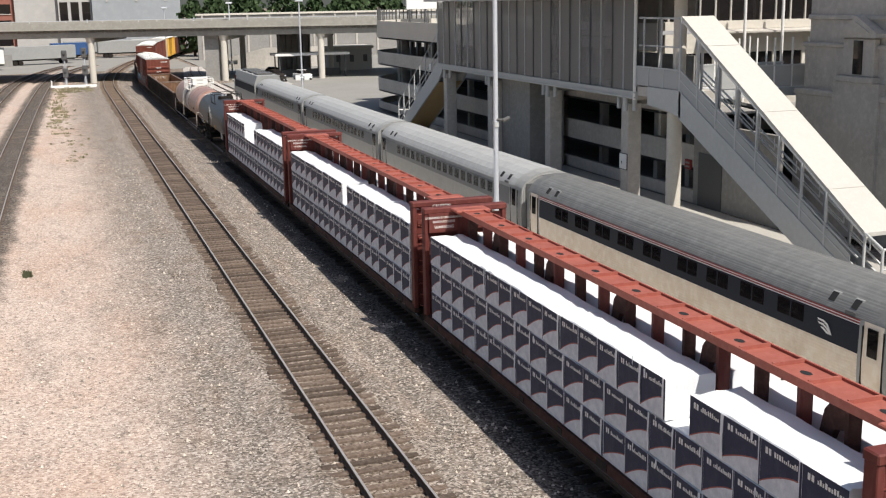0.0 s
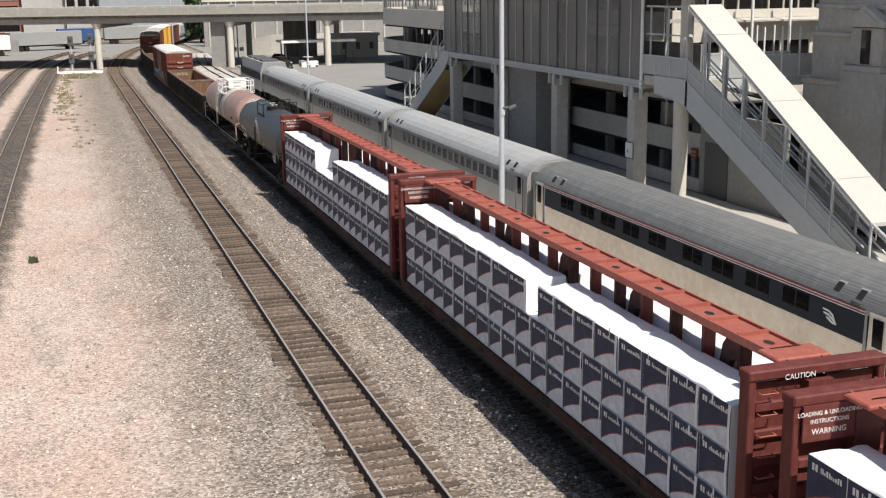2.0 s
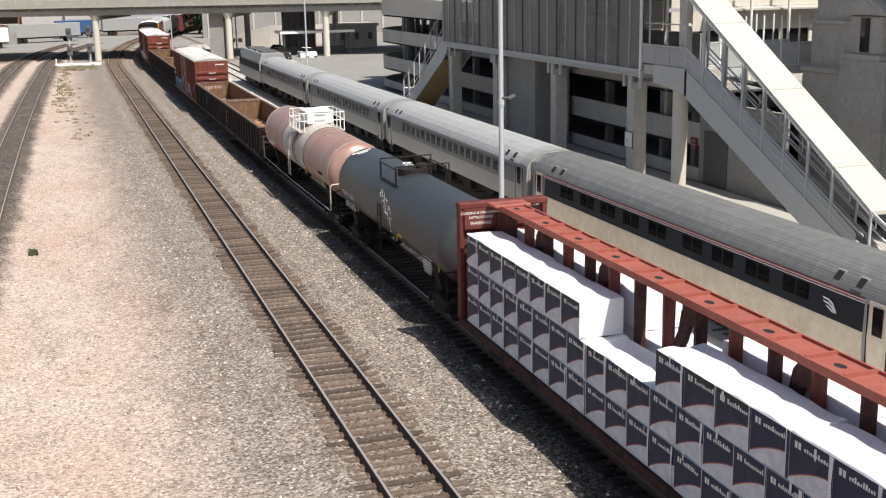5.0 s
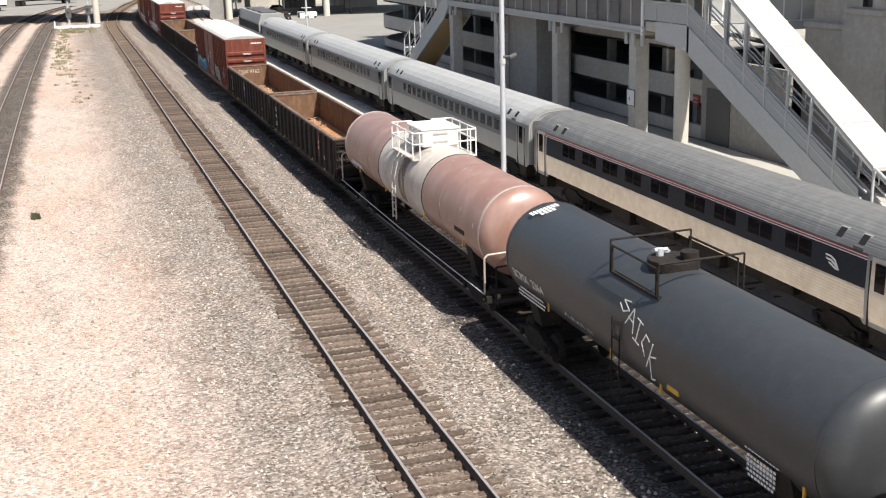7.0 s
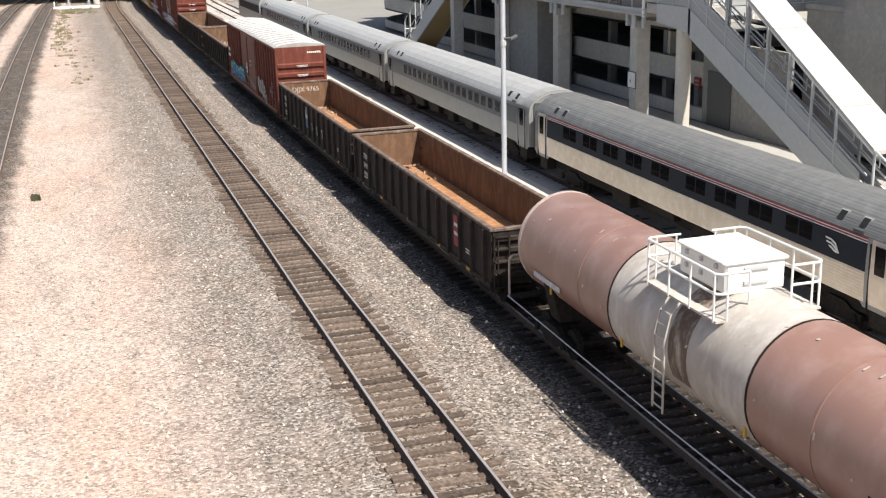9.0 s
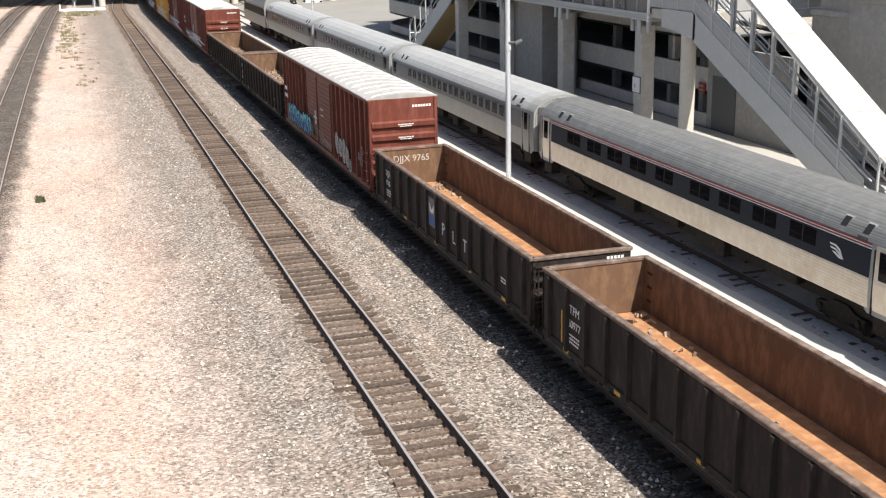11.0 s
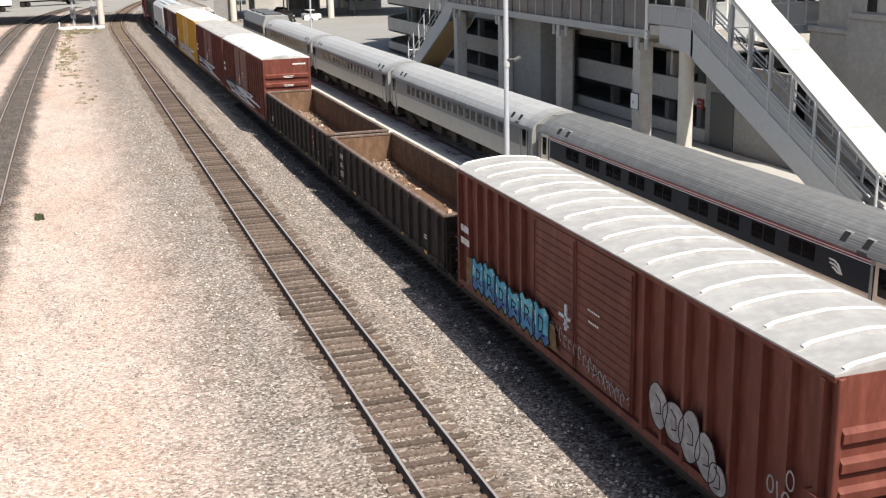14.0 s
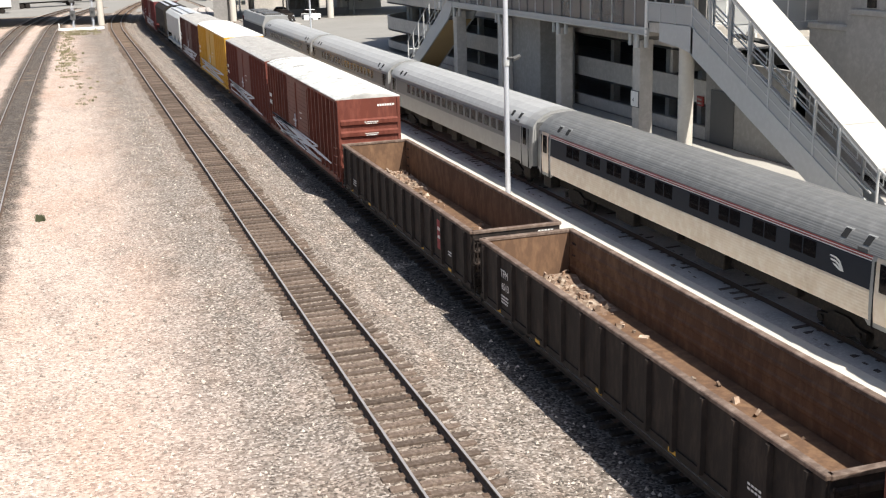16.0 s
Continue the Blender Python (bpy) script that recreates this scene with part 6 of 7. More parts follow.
part("soffit", Shape().prism([(TY + 0.2, 5.15), (TY + 0.2, 5.22), (FY - 2.0, 0.32), (FY - 2.0, 0.25)], "x", 30.07, 32.13), TAN, st2, "tan soffit below the flight")
for i in range(34):
    z = TZ - (i + 1) * (TZ - 0.2) / 34
    y = TY + (i + 1) * (FY - TY) / 34
    part("tread", Shape().cham(30.07, 32.13, y - 0.36, y, z - 0.05, z, 0.01), CONCRETE, st2)
for x in (30.0, 32.2):
    r = Shape()
    for dz in (1.05, 0.55, 2.5):
        r.beam((x, TY, TZ + dz), (x, FY, 0.2 + dz), 0.05, 0.06)
    part("handrail", r, STEEL_GREY, st2, "sloping grey rails")
    for i in range(8):
        y = TY + i * (FY - TY) / 7
        z = TZ - (y - TY) * sl
        part("post", Shape().box(x - 0.04, x + 0.04, y - 0.04, y + 0.04, z, z + 2.5), STEEL_GREY, st2)
for i in range(3):
    y = TY + (i + 0.5) * (FY - TY) / 3
    part("notice", Shape().box(29.93, 29.97, y - 0.22, y + 0.22, TZ - (y - TY) * sl + 0.5, TZ - (y - TY) * sl + 1.0), WHITE, st2, "small white notice")
part("foot_gate", Shape().pipe([(30, FY + 0.1, 0.2), (30, FY + 0.1, 1.9), (32.2, FY + 0.1, 1.9), (32.2, FY + 0.1, 0.2)], 0.05, 6), WHITE, st2, "white gate frame")

# ---- parking garage ----
gar = thing("parking_garage", "concrete parking garage with open decks and a rounded ramp", "building")
GX = 34.0
LEVELS = [(0.2, 0.95), (2.25, 3.55), (5.15, 6.45), (8.0, 9.75)]


def garage_line():
    """Outline of the outer wall in plan: straight beside the platform, then round the ramp."""
    pts = [(GX, 56.6), (GX, 62.0), (GX, 74.0), (GX, 88.0), (GX, 102.0), (GX, 114.0), (GX, 124.0)]
    cx, cy, r = GX + 10.0, 124.0, 10.0
    for i in range(1, 15):
        a = math.pi - i / 14 * math.pi * 0.62
        pts.append((cx + r * math.cos(a), cy + r * math.sin(a)))
    return pts


FULL = garage_line()
for z0, z1 in LEVELS:
    LINE = FULL if z0 < 6 else FULL[1:]
    ring = []
    for (ax, ay), (bx, by) in zip(LINE, LINE[1:] + [(LINE[-1][0] + 1, LINE[-1][1] - 0.3)]):
        d = Vector((bx - ax, by - ay)).normalized()
        nrm = Vector((d.y, -d.x))
        ring.append([(ax, ay, z0), (ax, ay, z1), (ax + nrm.x * 0.25, ay + nrm.y * 0.25, z1), (ax + nrm.x * 0.25, ay + nrm.y * 0.25, z0)])
    part("parapet", Shape().loft(ring, True, True), CONCRETE if z0 < 7 else CONCRETE_PALE, gar, "long concrete parapet band")
    # Slabs use the darker concrete, so shade between decks is in their colour.
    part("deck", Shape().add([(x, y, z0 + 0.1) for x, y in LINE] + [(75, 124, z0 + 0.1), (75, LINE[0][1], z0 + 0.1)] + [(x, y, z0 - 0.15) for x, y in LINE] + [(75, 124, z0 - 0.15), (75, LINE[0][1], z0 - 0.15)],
                             [tuple(range(len(LINE) + 2)), tuple(reversed(range(len(LINE) + 2, 2 * len(LINE) + 4)))]), CONCRETE_DARK, gar, "parking deck slab in shade-darkened concrete")
for i, (x, y) in enumerate(FULL):
    part("column", Shape().box(x + 2.35, x + 2.85, y - 0.25, y + 0.25, -0.2, 9.0 if y > 61 else 3.0), CONCRETE, gar, "square concrete column")
for y in (66, 81, 95):
    part("column", Shape().box(GX + 2.35, GX + 2.85, y - 0.25, y + 0.25, -0.2, 8.0), CONCRETE, gar)
# Added near-black wall: paints the deep shade behind the deck openings.
part("inner_wall", Shape().box(GX + 9, GX + 9.3, 63, 126, -0.2, 9.0), DARK, gar, "near-black wall standing in for deep shade")
part("blank_wall", Shape().box(GX - 0.05, GX + 0.2, 49.0, 57.2, 0.2, 4.9), CONCRETE_DARK, gar, "plain grey wall beside the platform")
# Flat dark panel on the wall; paints the shade of a recess.
part("recess_door", Shape().box(GX - 0.1, GX - 0.051, 54.2, 56.6, 0.2, 3.2), STEEL_DARK, gar, "dark panel standing in for a shaded recess")
fence = Shape()
for k in range(40):
    f = k / 39 * (len(LINE) - 1)
    i = min(int(f), len(LINE) - 2)
    x, y = (LINE[i][j] + (LINE[i + 1][j] - LINE[i][j]) * (f - i) for j in (0, 1))
    fence.box(x + 0.05, x + 0.15, y - 0.05, y + 0.05, 9.7, 11.0)
part("roof_fence", fence, STEEL_DARK, gar, "dark fence posts on the top deck")

# ---- bright block and glazed block behind the stair ----
blk = thing("glazed_block", "pale block with rows of dark windows behind the stair", "building")
BY = 61.4
part("wall", Shape().box(34.3, 60, BY + 0.3, BY + 0.6, 3.6, 6.9), CONCRETE, blk)
part("pale_band", Shape().box(34.2, 60, BY - 0.15, BY + 0.2, 9.85, 10.35), CONCRETE_PALE, blk, "pale sill band")
part("eave", Shape().prism([(BY - 0.9, 9.62), (BY, 9.72), (BY, 9.85), (BY - 0.9, 9.72)], "x", 36.5, 60), CONCRETE, blk, "thin grey eave")
part("cream_wall", Shape().box(34.3, 60, BY, BY + 0.2, 8.45, 9.62), CONCRETE_PALE, blk, "cream sunlit wall strip")
part("lower_wall", Shape().box(34.3, 60, BY, BY + 0.3, 6.9, 7.4), CONCRETE, blk)
part("dark_glazing", Shape().box(34.3, 60, BY + 0.1, BY + 0.25, 10.35, 15.0), GLASS_DARK, blk, "row of dark windows")
part("dark_glazing", Shape().box(34.3, 60, BY + 0.1, BY + 0.25, 7.4, 8.45), GLASS_DARK, blk, "row of dark windows")
for i in range(24):
    x = 34.5 + i * 1.05
    part("mullion", Shape().box(x - 0.05, x + 0.05, BY - 0.02, BY + 0.1, 10.35, 15.0), CONCRETE, blk)
    if i % 2:
        part("mullion", Shape().box(x - 0.12, x + 0.12, BY - 0.02, BY + 0.1, 7.4, 9.6), CONCRETE_PALE, blk)
part("roof", Shape().box(34.2, 60, BY - 0.3, BY + 20, 15.0, 15.4), CONCRETE, blk)
part("flank", Shape().box(34.3, 34.5, BY + 0.6, BY + 18, 9.8, 15.0), CONCRETE, blk)
for x in (38.8, 41.4):
    part("pipe_post", Shape().tube((x, BY - 1.4, 3.6), (x, BY - 1.4, 12.0), 0.09, 10), WHITE, blk, "white round post", True)
br = thing("footbridge", "short footbridge with perforated guards", "footbridge")
part("deck", Shape().box(32.9, 38.5, 53.2, 55.6, 6.5, 6.95), STEEL_GREY, br)
part("soffit_brace", Shape().beam((33.2, 53.4, 6.5), (38.0, 53.4, 5.3), 0.12, 0.15).beam((33.2, 55.3, 6.5), (38.0, 55.3, 5.3), 0.12, 0.15), STEEL_DARK, br)
for y in (53.2, 55.6):
    part("guard_panel", Shape().box(33.0, 38.5, y - 0.02, y + 0.02, 7.0, 8.1), PANEL, br, "perforated metal guard panel")
    part("top_rail", Shape().box(33.0, 38.5, y - 0.04, y + 0.04, 8.1, 8.18), STEEL_GREY, br)
    for x in (33.0, 34.1, 35.2, 36.3, 37.4, 38.4):
        part("railing_post", Shape().box(x - 0.038, x + 0.038, y - 0.038, y + 0.038, 6.95, 9.6), WHITE, br, "white railing post")

# ---- limestone building ----
sto = thing("stone_building", "grey limestone building with a pedimented niche window", "building")
part("base_wall", Shape().box(36.6, 60, 22, 51.6, 0.0, 6.75), STONE, sto, "smooth limestone base")
part("ledge", Shape().cham(36.5, 60, 22, 51.72, 6.75, 7.05, 0.06), STONE, sto, "projecting stone ledge")
part("middle_wall", Shape().box(36.85, 60, 22, 51.3, 7.05, 9.2), STONE, sto, "limestone wall")
part("ledge", Shape().cham(36.72, 60, 22, 51.42, 9.2, 9.42, 0.05), STONE, sto)
part("upper_wall", Shape().box(36.95, 60, 22, 51.1, 9.42, 15.5), STONE, sto, "limestone wall")
part("ledge", Shape().cham(36.82, 60, 22, 51.2, 10.55, 10.8, 0.05), STONE, sto)
part("pilaster", Shape().box(36.45, 36.86, 45.0, 48.4, 0.0, 7.6), STONE, sto)
nw = part("niche_window", Shape().cham(36.55, 36.9, 45.6, 47.9, 7.9, 9.7, 0.04), STONE, sto, "framed niche window")
part("pane", Shape().box(36.50, 36.549, 46.4, 47.05, 8.0, 9.6), GLASS_DARK, nw, "dark narrow pane")
part("sill", Shape().cham(36.35, 36.9, 45.4, 48.1, 7.6, 7.9, 0.05), STONE, nw)
part("pediment", Shape().prism([(45.2, 9.75), (48.3, 9.75), (48.3, 9.95), (46.75, 10.75), (45.2, 9.95)], "x", 36.35, 36.95), STONE, nw, "small triangular pediment")
part("pediment", Shape().prism([(45.7, 9.98), (47.8, 9.98), (46.75, 10.5)], "x", 36.28, 36.35), STONE, nw)

# ---- pole, signals, masts ----
pole = thing("light_pole", "tall pale metal pole beside the walkway", "pole", at=(19.0, 49.6, -0.13))
part("shaft", Shape().tube((0, 0, 0), (0, 0, 16.0), 0.125, 16, 0.10), GALV, pole, "slim pale shaft", True)
part("base_plate", Shape().cham(-0.25, 0.25, -0.25, 0.25, 0.0, 0.06, 0.01), CONCRETE, pole)
part("bracket", Shape().tube((0, -0.1, 6.55), (0.55, -0.15, 6.55), 0.05, 8).tube((0.3, -0.15, 6.50), (0.62, -0.15, 6.62), 0.10, 10), STEEL_DARK, pole, "small dark floodlight")
part("collar", Shape().tube((0, 0, 6.2), (0, 0, 6.45), 0.15, 12), STEEL_GREY, pole)

for x, y, hgt, n in ((1.15, 189.0, 5.6, 2), (4.1, 189.4, 5.9, 2)):
    sg = thing("railway_signal", "black two-headed railway signal on a pale mast", "railway signal", "signals by the track", at=(x, y, -0.3))
    part("mast", Shape().tube((0, 0, 0), (0, 0, hgt), 0.10, 8), GALV, sg)
    for z in (hgt - 0.7, hgt - 3.4):
        hd = part("signal_head", Shape().cham(-0.42, 0.42, -0.30, -0.10, z - 0.75, z + 0.75, 0.1), STEEL_DARK, sg, "black signal head")
        part("lens", Shape().tube((0, -0.36, z + 0.3), (0, -0.30, z + 0.3), 0.13, 10), GLASS_DARK, hd)
        part("hood", Shape().tube((0, -0.55, z + 0.35), (0, -0.30, z + 0.35), 0.17, 10), STEEL_DARK, hd)
    part("ladder", Shape().tube((0.2, 0.15, 0.2), (0.2, 0.15, hgt - 1), 0.03, 5).tube((-0.2, 0.15, 0.2), (-0.2, 0.15, hgt - 1), 0.03, 5), GALV, sg)
slab = thing("signal_slab", "white concrete slab at the foot of the signals", "slab", at=(2.4, 187.6, -0.32))
part("slab", Shape().cham(-3.6, 3.2, -0.9, 0.9, 0, 0.35, 0.04), WHITE, slab)
part("post", Shape().cham(-3.5, -3.3, -0.9, -0.7, 0.3, 1.2, 0.02), WHITE, slab)

for x, y, hgt, boxes in ((32.3, 159.7, 12.3, True), (29.8, 209.7, 12.2, True), (19.6, 222.0, 11.5, False)):
    ms = thing("lamp_mast", "thin pale lamp mast with a small head", "street lamp", "lamp masts of the yard", at=(x, y, -0.2))
    part("shaft", Shape().tube((0, 0, 0), (0, 0, hgt), 0.13, 8, 0.09), GALV, ms)
    part("lamp_head", Shape().cham(-0.55, 0.55, -0.3, 0.3, hgt - 0.1, hgt + 0.25, 0.08), GALV, ms, "pale lamp head")
    if boxes:
        for dx in (-0.62, 0.62):
            part("lamp_box", Shape().cham(dx - 0.36, dx + 0.36, -0.35, -0.15, 1.5, 2.2, 0.03), WHITE, ms, "white square box")
        part("crossbar", Shape().tube((-0.8, -0.15, 1.9), (0.8, -0.15, 1.9), 0.05, 6), GALV, ms)

# ---- overpass ----
ov = thing("overpass", "pale concrete road overpass across the tracks", "bridge")
OA, OB = Vector((-95.0, 227.2, 0)), Vector((72.0, 175.3, 0))
od = (OB - OA).normalized()
on = Vector((-od.y, od.x, 0))


def over(u, v, z):
    return OA + od * u + on * v + Vector((0, 0, z))


OL = (OB - OA).length


def rise(u):
    t = max(0.0, (85 - u) / 85)
    return -1.3 * t * t


def ov_strip(v0, v1, z0, z1):
    rings = []
    for i in range(25):
        u = OL * i / 24
        r = rise(u)
        rings.append([over(u, v0, z0 + r), over(u, v1, z0 + r), over(u, v1, z1 + r), over(u, v0, z1 + r)])
    return Shape().loft(rings, True, True)


part("deck", ov_strip(-0.2, 22.2, 7.75, 8.15), CONCRETE, ov, "concrete deck")
part("parapet", ov_strip(-0.5, -0.2, 8.35, 9.35), OVERPASS, ov, "pale concrete parapet")
part("parapet", ov_strip(22.2, 22.5, 7.7, 9.35), OVERPASS, ov, "pale concrete parapet")
part("parapet_ledge", ov_strip(-0.95, -0.2, 8.2, 8.35), OVERPASS, ov, "overhanging deck edge")
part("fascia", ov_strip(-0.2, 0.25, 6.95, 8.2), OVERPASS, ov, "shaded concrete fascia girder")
part("top_rail", ov_strip(-0.40, -0.30, 9.62, 9.70), GALV, ov, "thin metal rail on the parapet")
for i in range(60):
    p = over(3 + i * 2.9, -0.35, rise(3 + i * 2.9))
    part("rail_post", Shape().box(p.x - 0.04, p.x + 0.04, p.y - 0.04, p.y + 0.04, 9.33, 9.64), GALV, ov)
for v in (5.0, 10.0, 15.0, 21.4):
    part("girder", ov_strip(v, v + 0.5, 6.95, 7.75), CONCRETE, ov, "long concrete girder")
for px_, py_, big in ((5.3, 196.0, False), (25.9, 190.3, True), (40.7, 185.0, False), (58.0, 180.0, False), (-28.0, 207.0, False)):
    u = (Vector((px_, py_, 0)) - OA).dot(od)
    for v in ((0.6,) if px_ < 10 else (0.6, 20.5)):
        p = over(u, v, 0)
        part("pier", Shape().tube((p.x, p.y, -0.4), (p.x, p.y, 6.3), 0.52, 16), CONCRETE_PALE, ov, "round concrete pier", True)
        part("pier_cap", Shape().tube((p.x, p.y, 6.1), (p.x, p.y, 6.98), 0.52, 16, 0.85), CONCRETE_PALE, ov, "flared pier cap", True)
    part("cap_beam", Shape().add([over(u - 0.6, 0.2, 6.2), over(u + 0.6, 0.2, 6.2), over(u + 0.6, 21.4, 6.2), over(u - 0.6, 21.4, 6.2), over(u - 0.6, 0.2, 6.98), over(u + 0.6, 0.2, 6.98), over(u + 0.6, 21.4, 6.98), over(u - 0.6, 21.4, 6.98)],
                                  [(0, 1, 2, 3), (4, 5, 6, 7), (0, 1, 5, 4), (1, 2, 6, 5), (2, 3, 7, 6), (3, 0, 4, 7)]), CONCRETE, ov)
    if big:
        # Wall darker than the lit round pier: its shade is in the colour.
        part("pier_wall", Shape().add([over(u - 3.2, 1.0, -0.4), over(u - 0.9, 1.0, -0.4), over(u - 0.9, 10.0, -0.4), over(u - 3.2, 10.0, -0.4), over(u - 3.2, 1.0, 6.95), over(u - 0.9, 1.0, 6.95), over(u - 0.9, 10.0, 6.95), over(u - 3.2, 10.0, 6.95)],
                                      [(0, 1, 2, 3), (4, 5, 6, 7), (0, 1, 5, 4), (1, 2, 6, 5), (2, 3, 7, 6), (3, 0, 4, 7)]), CONCRETE_DARK, ov, "concrete pier wall, darkened as its shaded side")
# Added dark block with ribs, for the dark group of piers under the deck.
part("abutment", Shape().box(37.4, 42.8, 203.0, 206.0, -0.4, 6.9), CONCRETE_DARK, ov, "dark block standing in for a shaded pier group")
for i in range(6):
    part("abutment_rib", Shape().box(37.4 + i * 1.0, 37.7 + i * 1.0, 202.5, 203.0, -0.4, 6.9), CONCRETE_DARK, ov)
for i in range(9):
    u = 20 + i * 17
    p = over(u, -0.3, rise(u))
    part("railing_lamp", Shape().tube((p.x, p.y, 9.3), (p.x, p.y, 9.9), 0.07, 6), GALV, ov)

# ---- far side ----
def block(name, label, x0, x1, y0, y1, hgt, wall, rows, cols, wmat=GLASS_DARK, win=(0.6, 0.55), base=-0.3, first=1.0):
    b = thing(name, label, "building", "far buildings")
    part("wall", Shape().box(x0, x1, y0, y1, base, hgt), wall, b, "plain wall")
    part("roof", Shape().box(x0 - 0.3, x1 + 0.3, y0 - 0.3, y1 + 0.3, hgt, hgt + 0.5), CONCRETE, b)
    cw, rh = (x1 - x0) / max(1, cols), (hgt - first) / max(1, rows)
    for r in range(rows):
        for c in range(cols):
            ax, az = x0 + cw * (c + 0.5 - win[0] / 2), first + rh * (r + 0.25)
            w = part("window", Shape().box(ax, ax + cw * win[0], y0 - 0.06, y0 + 0.1, az, az + rh * win[1]), wmat, b)
            part("sill", Shape().box(ax - 0.1, ax + cw * win[0] + 0.1, y0 - 0.2, y0 - 0.02, az - 0.2, az), CONCRETE, w)
    return b


PALE_BLUE = mat("pale blue grey render", (0.33, 0.35, 0.37), 0.8, grain=0.6, stain=0.08, amount=0.4)
WHITE_WALL = mat("white wall", (0.44, 0.43, 0.415), 0.8, grain=0.6, stain=0.1, amount=0.4)
block("brick_building", "red brick building with tall dark windows", -32, -9.5, 330, 350, 26, BRICK, 6, 3, win=(0.75, 0.6))
block("white_building", "white rendered building with patched plaster", -9.4, 1.4, 328, 350, 24, WHITE_WALL, 1, 2, BRICK, (0.15, 0.1), first=14)
block("grey_building", "pale building with three tall windows", 1.5, 10.0, 326, 350, 25, WHITE_WALL, 2, 3, win=(0.72, 0.62), first=4)
block("long_building", "long pale blue-grey windowless building", 10.1, 33, 324, 350, 23, PALE_BLUE, 1, 3, WHITE_WALL, (0.05, 0.05), first=10)
block("low_white_building", "low white building beyond the overpass", 47, 54.5, 205, 212, 3.6, WHITE_WALL, 1, 3, STEEL_DARK, (0.3, 0.4), first=0.5)
wl = thing("retaining_wall", "grey concrete retaining wall beyond the yard", "wall")
part("wall", Shape().box(30, 110, 262, 263, -0.3, 9.5), CONCRETE_DARK, wl)
part("coping", Shape().box(29.8, 110, 261.7, 263.3, 9.5, 9.9), CONCRETE_PALE, wl)
for i in range(16):
    part("rib", Shape().box(31 + i * 5, 31.4 + i * 5, 261.8, 262.0, -0.3, 9.5), CONCRETE, wl)
wl2 = thing("ramp_wall", "grey curved ramp wall beside the yard", "wall")
part("wall", Shape().loft([[(28 + 26 * i / 8, 226 - 5 * math.sin(i / 8 * 3.14), -0.3), (28 + 26 * i / 8, 226 - 5 * math.sin(i / 8 * 3.14), 1.0 + 2.6 * min(1, i / 3)), (28.4 + 26 * i / 8, 226.4 - 5 * math.sin(i / 8 * 3.14), 1.0 + 2.6 * min(1, i / 3)), (28.4 + 26 * i / 8, 226.4 - 5 * math.sin(i / 8 * 3.14), -0.3)] for i in range(9)], True, True), CONCRETE, wl2)
fe = thing("yard_wall", "low grey wall along the far road", "wall")
part("wall", Shape().beam((-36, 236, 1.0), (-9, 262, 1.0), 0.5, 2.6), CONCRETE_DARK, fe)
part("wall", Shape().beam((-60, 232, 0.6), (-36, 236, 1.0), 0.5, 2.2), CONCRETE_DARK, fe)


def trailer(x, y, rz, paint, label, length=13.0):
    t = thing("trailer", label, "trailer", "trailers in the yard", at=(x, y, -0.26), rz=rz)
    part("box_body", Shape().cham(-length / 2, length / 2, -1.25, 1.25, 1.2, 4.0, 0.05), paint, t)
    for k in (-0.36, -0.28, 0.34):
        for s_ in (-1, 1):
            part("wheel", Shape().tube((k * length, s_ * 0.75, 0.5), (k * length, s_ * 1.2, 0.5), 0.5, 14), RUNNING, t)
    part("chassis", Shape().box(-length / 2, length / 2, -0.5, 0.5, 0.9, 1.2), RUNNING, t)
    part("rear_door", Shape().box(length / 2, length / 2 + 0.05, -1.1, 1.1, 1.3, 3.9), STEEL_DARK, t)
    return t


trailer(-3.6, 268, 24, STEEL_PALE, "long silver trailer parked beyond the tracks", 16)
trailer(3.4, 285, 8, mat("blue container", (0.04, 0.09, 0.22), 0.5), "blue container trailer parked by the road", 9)
trailer(-15.5, 248, 12, WHITE, "white trailer parked beside the road", 11)
trailer(16, 292, 6, STEEL_PALE, "silver trailer among parked trailers", 13)
trailer(24, 300, 4, WHITE_WALL, "pale trailer among parked trailers", 12)
trailer(8, 298, 2, STEEL_PALE, "grey trailer among parked trailers", 12)

sh = thing("shelter", "flat white carport roof on thin posts", "carport", at=(40.0, 190.5, -0.2))
part("roof", Shape().box(-6.2, 6.2, -2.5, 2.5, 3.6, 4.0), WHITE, sh)
for x in (-5.5, -1.8, 1.8, 5.5):
    for y in (-2.0, 2.0):
        part("post", Shape().tube((x, y, 0), (x, y, 3.6), 0.12, 8), STEEL_DARK, sh)
part("back_panel", Shape().box(-5.5, 5.5, 2.1, 2.2, 0, 1.2), STEEL_DARK, sh)


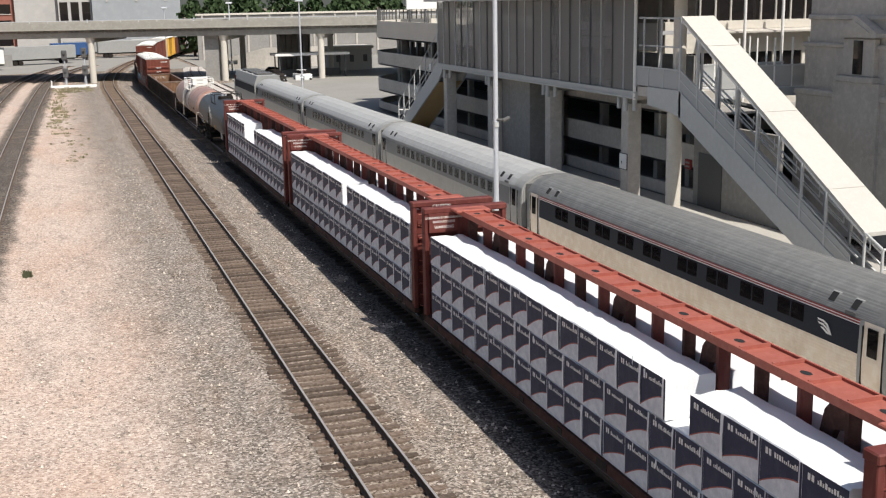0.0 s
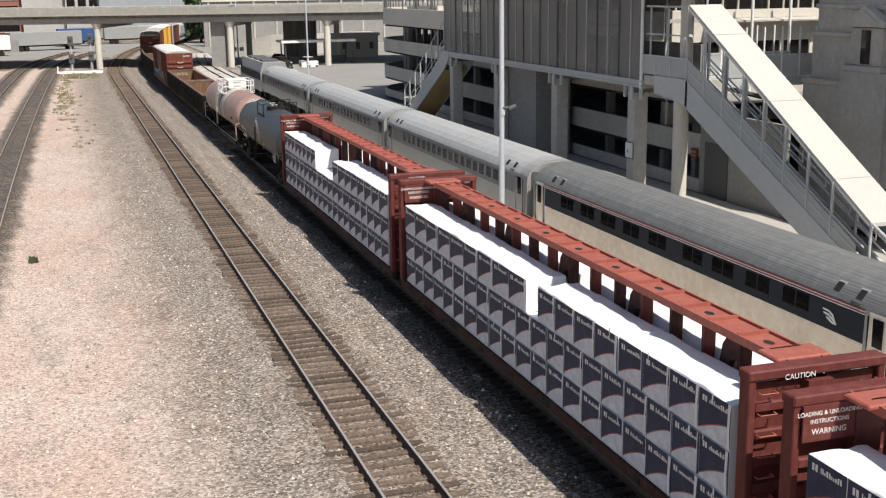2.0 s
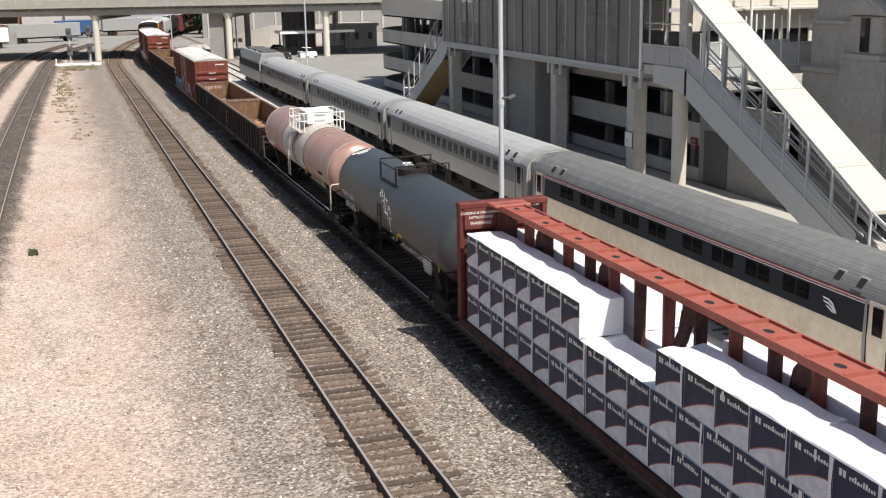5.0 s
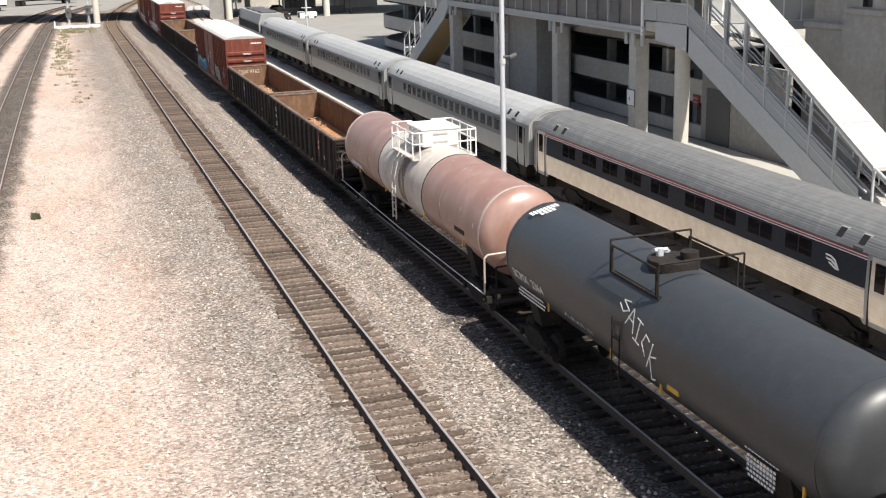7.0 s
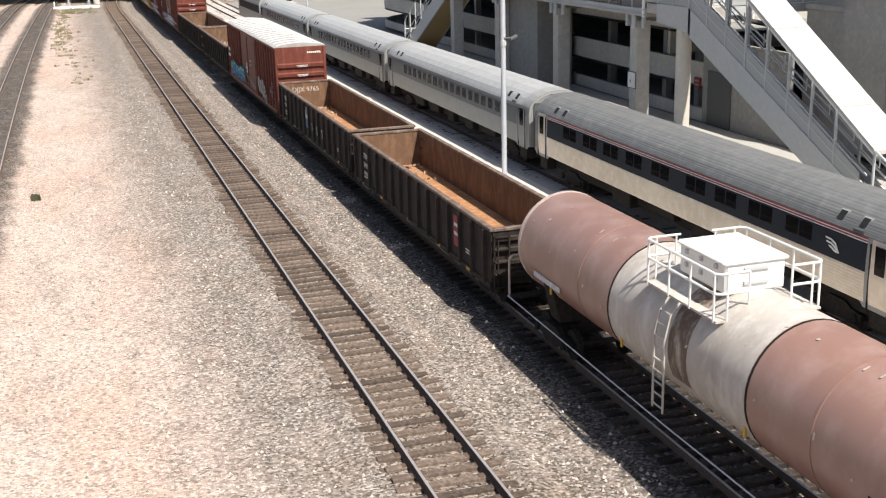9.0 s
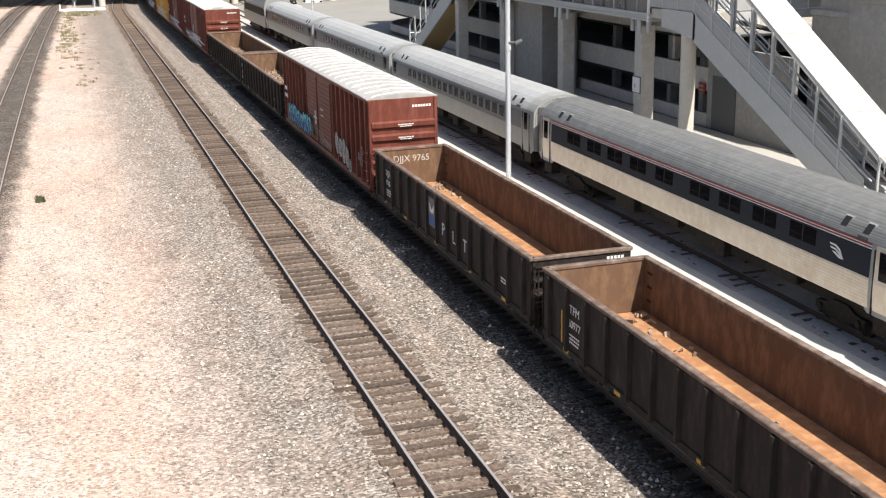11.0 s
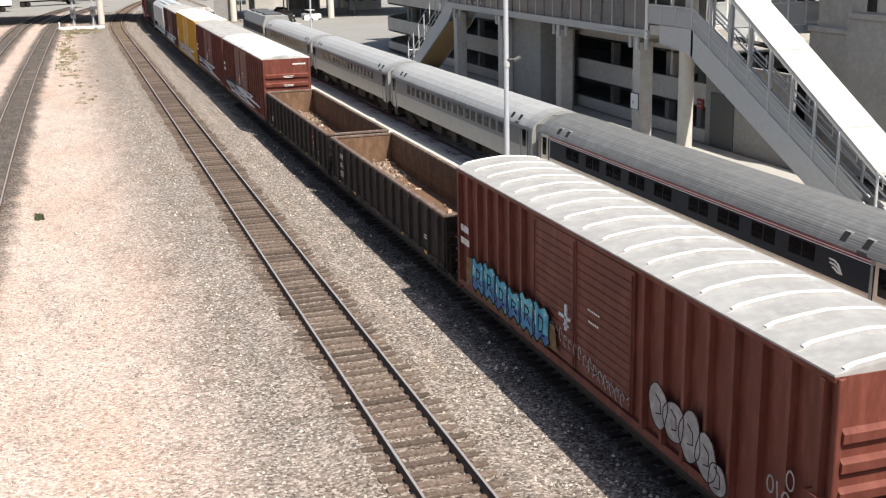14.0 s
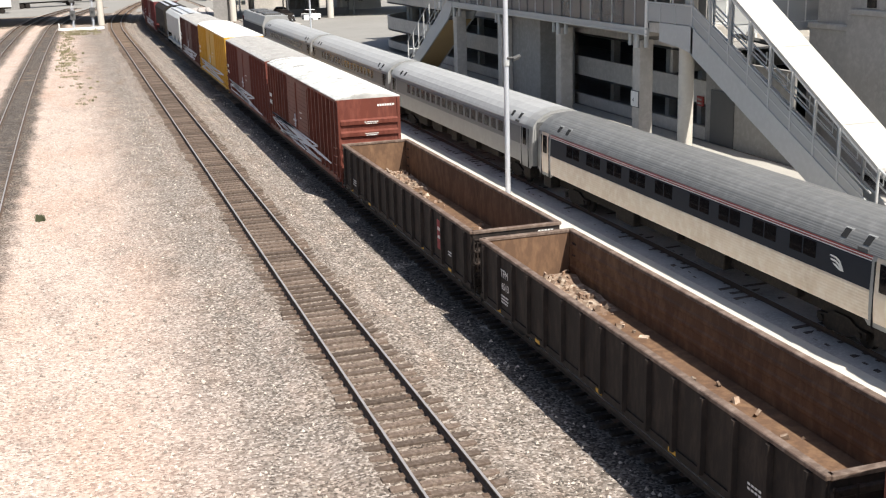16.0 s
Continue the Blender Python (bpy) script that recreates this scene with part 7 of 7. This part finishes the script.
def parked_car(x, y, rz, paint, label):
    c = thing("parked_car", label, "car", "parked cars", at=(x, y, -0.2), rz=rz)
    rings = []
    for yy, z1, w in ((-2.2, 0.75, 0.75), (-1.9, 0.95, 0.86), (-0.9, 1.0, 0.9), (0.9, 1.0, 0.9), (1.9, 0.92, 0.86), (2.2, 0.7, 0.76)):
        rings.append([(-w, yy, 0.3), (-w, yy, z1 - 0.1), (-w * 0.9, yy, z1), (w * 0.9, yy, z1), (w, yy, z1 - 0.1), (w, yy, 0.3)])
    part("body", Shape().loft(rings, True, True), paint, c)
    part("cabin", Shape().loft([[(-0.82, -1.2, 0.98), (0.82, -1.2, 0.98), (0.82, 1.5, 0.98), (-0.82, 1.5, 0.98)], [(-0.62, -0.5, 1.5), (0.62, -0.5, 1.5), (0.62, 0.95, 1.5), (-0.62, 0.95, 1.5)]], True, True), GLASS_DARK, c)
    part("roof", Shape().cham(-0.62, 0.62, -0.5, 0.95, 1.49, 1.55, 0.02), paint, c)
    for sx in (-1, 1):
        for yy in (-1.35, 1.35):
            w = part("wheel", Shape().tube((sx * 0.70, yy, 0.32), (sx * 0.92, yy, 0.32), 0.32, 16), RUNNING, c)
            part("rim", Shape().tube((sx * 0.92, yy, 0.32), (sx * 0.94, yy, 0.32), 0.18, 12), GALV, w)
        part("headlight", Shape().box(sx * 0.45, sx * 0.75, -2.23, -2.15, 0.58, 0.74), GALV, c)
    return c


parked_car(37.3, 184.0, 12, WHITE, "white sedan parked near the carport")
parked_car(33.4, 187.0, 20, RUNNING, "black car parked near the carport")
parked_car(34.8, 196.0, 80, mat("dark grey car paint", (0.05, 0.05, 0.055), 0.3), "dark grey car parked in the yard")
parked_car(31.0, 160.5 + 16, 60, RUNNING, "black car beside the lamp mast")
bx = thing("equipment_hut", "low pale hut beside the far track", "hut", at=(27.6, 152.0, -0.2))
part("body", Shape().cham(-1.4, 1.4, -2.2, 2.2, 0, 1.6, 0.05), CONCRETE_PALE, bx)
part("lid", Shape().cham(-1.5, 1.5, -2.3, 2.3, 1.6, 1.75, 0.04), CONCRETE, bx)


def tree(x, y, hgt, seed):
    rng = random.Random(seed)
    t = thing("tree", "full green tree beyond the overpass", "tree", "trees behind the overpass", at=(x, y, -0.3))
    tr = Shape().tube((0, 0, 0), (0.2, 0, hgt * 0.45), 0.35, 8, 0.22)
    for k in range(6):
        a = rng.random() * 6.28
        tr.tube((0.15, 0, hgt * (0.25 + 0.04 * k)), (math.cos(a) * hgt * 0.25, math.sin(a) * hgt * 0.25, hgt * (0.5 + 0.06 * k)), 0.13, 6, 0.05)
    part("trunk", tr, BARK, t)
    cr = Shape()
    for k in range(700):
        a, u, r = rng.random() * 6.28, rng.uniform(0.12, 1.0), rng.random() ** 0.5
        rad = hgt * 0.36 * math.sin(min(3.0, 0.45 + u * 2.45)) * (0.8 + 0.3 * math.sin(3 * a + seed))
        c = Vector((math.cos(a) * rad * r, math.sin(a) * rad * r, hgt * u))
        q = rng.uniform(0.35, 0.8)
        m = Euler((rng.random() * 6, rng.random() * 6, rng.random() * 6)).to_matrix()
        cr.add([c + m @ Vector(v) for v in ((-q, -q * 0.6, 0), (q * 0.2, -q, 0.1), (q, q * 0.3, 0), (-q * 0.2, q, 0.12))], [(0, 1, 2, 3)])
    part("crown", cr, LEAF, t, "dense green crown")
    return t


rt = random.Random(77)
for i in range(22):
    tree(31 + i * 4.4 + rt.uniform(-1, 1), 276 + rt.uniform(0, 22), rt.uniform(12, 17), 100 + i)
sheet = thing("billboard", "large blank white panel on the garage roof", "billboard")
part("face", Shape().box(39.2, 43.8, 131.0, 131.4, 10.9, 16.5), WHITE, sheet)
for x in (39.6, 41.5, 43.4):
    part("leg", Shape().box(x - 0.12, x + 0.12, 131.05, 131.35, 8.1, 10.9), STEEL_DARK, sheet)

# ---- weeds and loose stones ----
def tuft(shape, x, y, hgt, n, rng, spread):
    for _ in range(n):
        a, r = rng.random() * 6.28, spread * rng.random()
        bx_, by_ = x + math.cos(a) * r, y + math.sin(a) * r
        lean = rng.uniform(0.1, 0.5) * hgt
        q, w = rng.random() * 6.28, rng.uniform(0.02, 0.06)
        shape.add([(bx_ - w, by_, -0.33), (bx_ + w, by_, -0.33), (bx_ + math.cos(q) * lean + w * 0.4, by_ + math.sin(q) * lean, -0.33 + hgt * rng.uniform(0.6, 1.1)), (bx_ + math.cos(q) * lean - w * 0.4, by_ + math.sin(q) * lean, -0.33 + hgt * rng.uniform(0.5, 1.0))], [(0, 1, 2, 3)])


rw = random.Random(8)
weeds = Shape()
for _ in range(90):
    y = rw.uniform(118, 182)
    tuft(weeds, -0.7 + rw.gauss(0, 0.5) + 0.012 * (y - 120), y, rw.uniform(0.1, 0.32), 11, rw, 0.5)
for _ in range(40):
    tuft(weeds, rw.gauss(0.4, 0.8), rw.uniform(95, 150), rw.uniform(0.1, 0.25), 8, rw, 0.3)
for _ in range(60):
    tuft(weeds, rw.uniform(-1.0, 4.5), rw.uniform(176, 186), rw.uniform(0.15, 0.4), 12, rw, 0.6)
tagged(part("weeds", weeds, WEED, None, "patchy dry green weeds in the gravel"), kind="stuff", category="weeds")
one = Shape()
tuft(one, -2.1, 55.1, 0.32, 70, rw, 0.22)
tagged(part("weed_clump", one, mat("dark green weed", (0.085, 0.095, 0.055), 0.8, amount=0.5), None, "small dark green weed clump in the gravel"), category="weed", kind="stuff")
stones = Shape()
for _ in range(5200):
    y = 20 + 75 * rw.random() ** 1.5
    x = rw.uniform(-6, 11.5)
    if abs(x - MIDDLE_X) < 0.95:
        continue
    r = rw.uniform(0.025, 0.06)
    ph = rw.random() * 6
    zb = -0.30 if abs(x - MIDDLE_X) > 2.1 else -0.27
    vs = [(x + r * rw.uniform(0.7, 1.3) * math.cos(ph + k * 1.57), y + r * rw.uniform(0.7, 1.3) * math.sin(ph + k * 1.57), zb) for k in range(4)] + [(x, y, zb + r * rw.uniform(0.9, 1.6))]
    stones.add(vs, [(0, 1, 4), (1, 2, 4), (2, 3, 4), (3, 0, 4)])
STONES = mat("loose ballast stones", (0.46, 0.40, 0.34), 0.9, light=(0.66, 0.60, 0.53), grain=6, amount=0.4, island=0.5)
tagged(part("loose_stones", stones, STONES, None, "loose pale ballast stones"), kind="stuff", category="stones")


# ---- what moves ----
def on_rails(s):
    x, y, a = main_line(FREIGHT_X)(s)
    return pose(x, y, 0, 0, 0, -math.degrees(a))


def motions():
    for car, s in movers:
        walk(car, [(t, on_rails(s - SPEED * t)) for t in range(17)])
    for w, j in wheelsets:
        walk(w, [(f / FPS, Matrix.Translation((0, j, WHEEL_R)) @ Matrix.Rotation(SPEED / WHEEL_R * f / FPS, 4, "X")) for f in range(0, 16 * FPS + 1)])


motions()
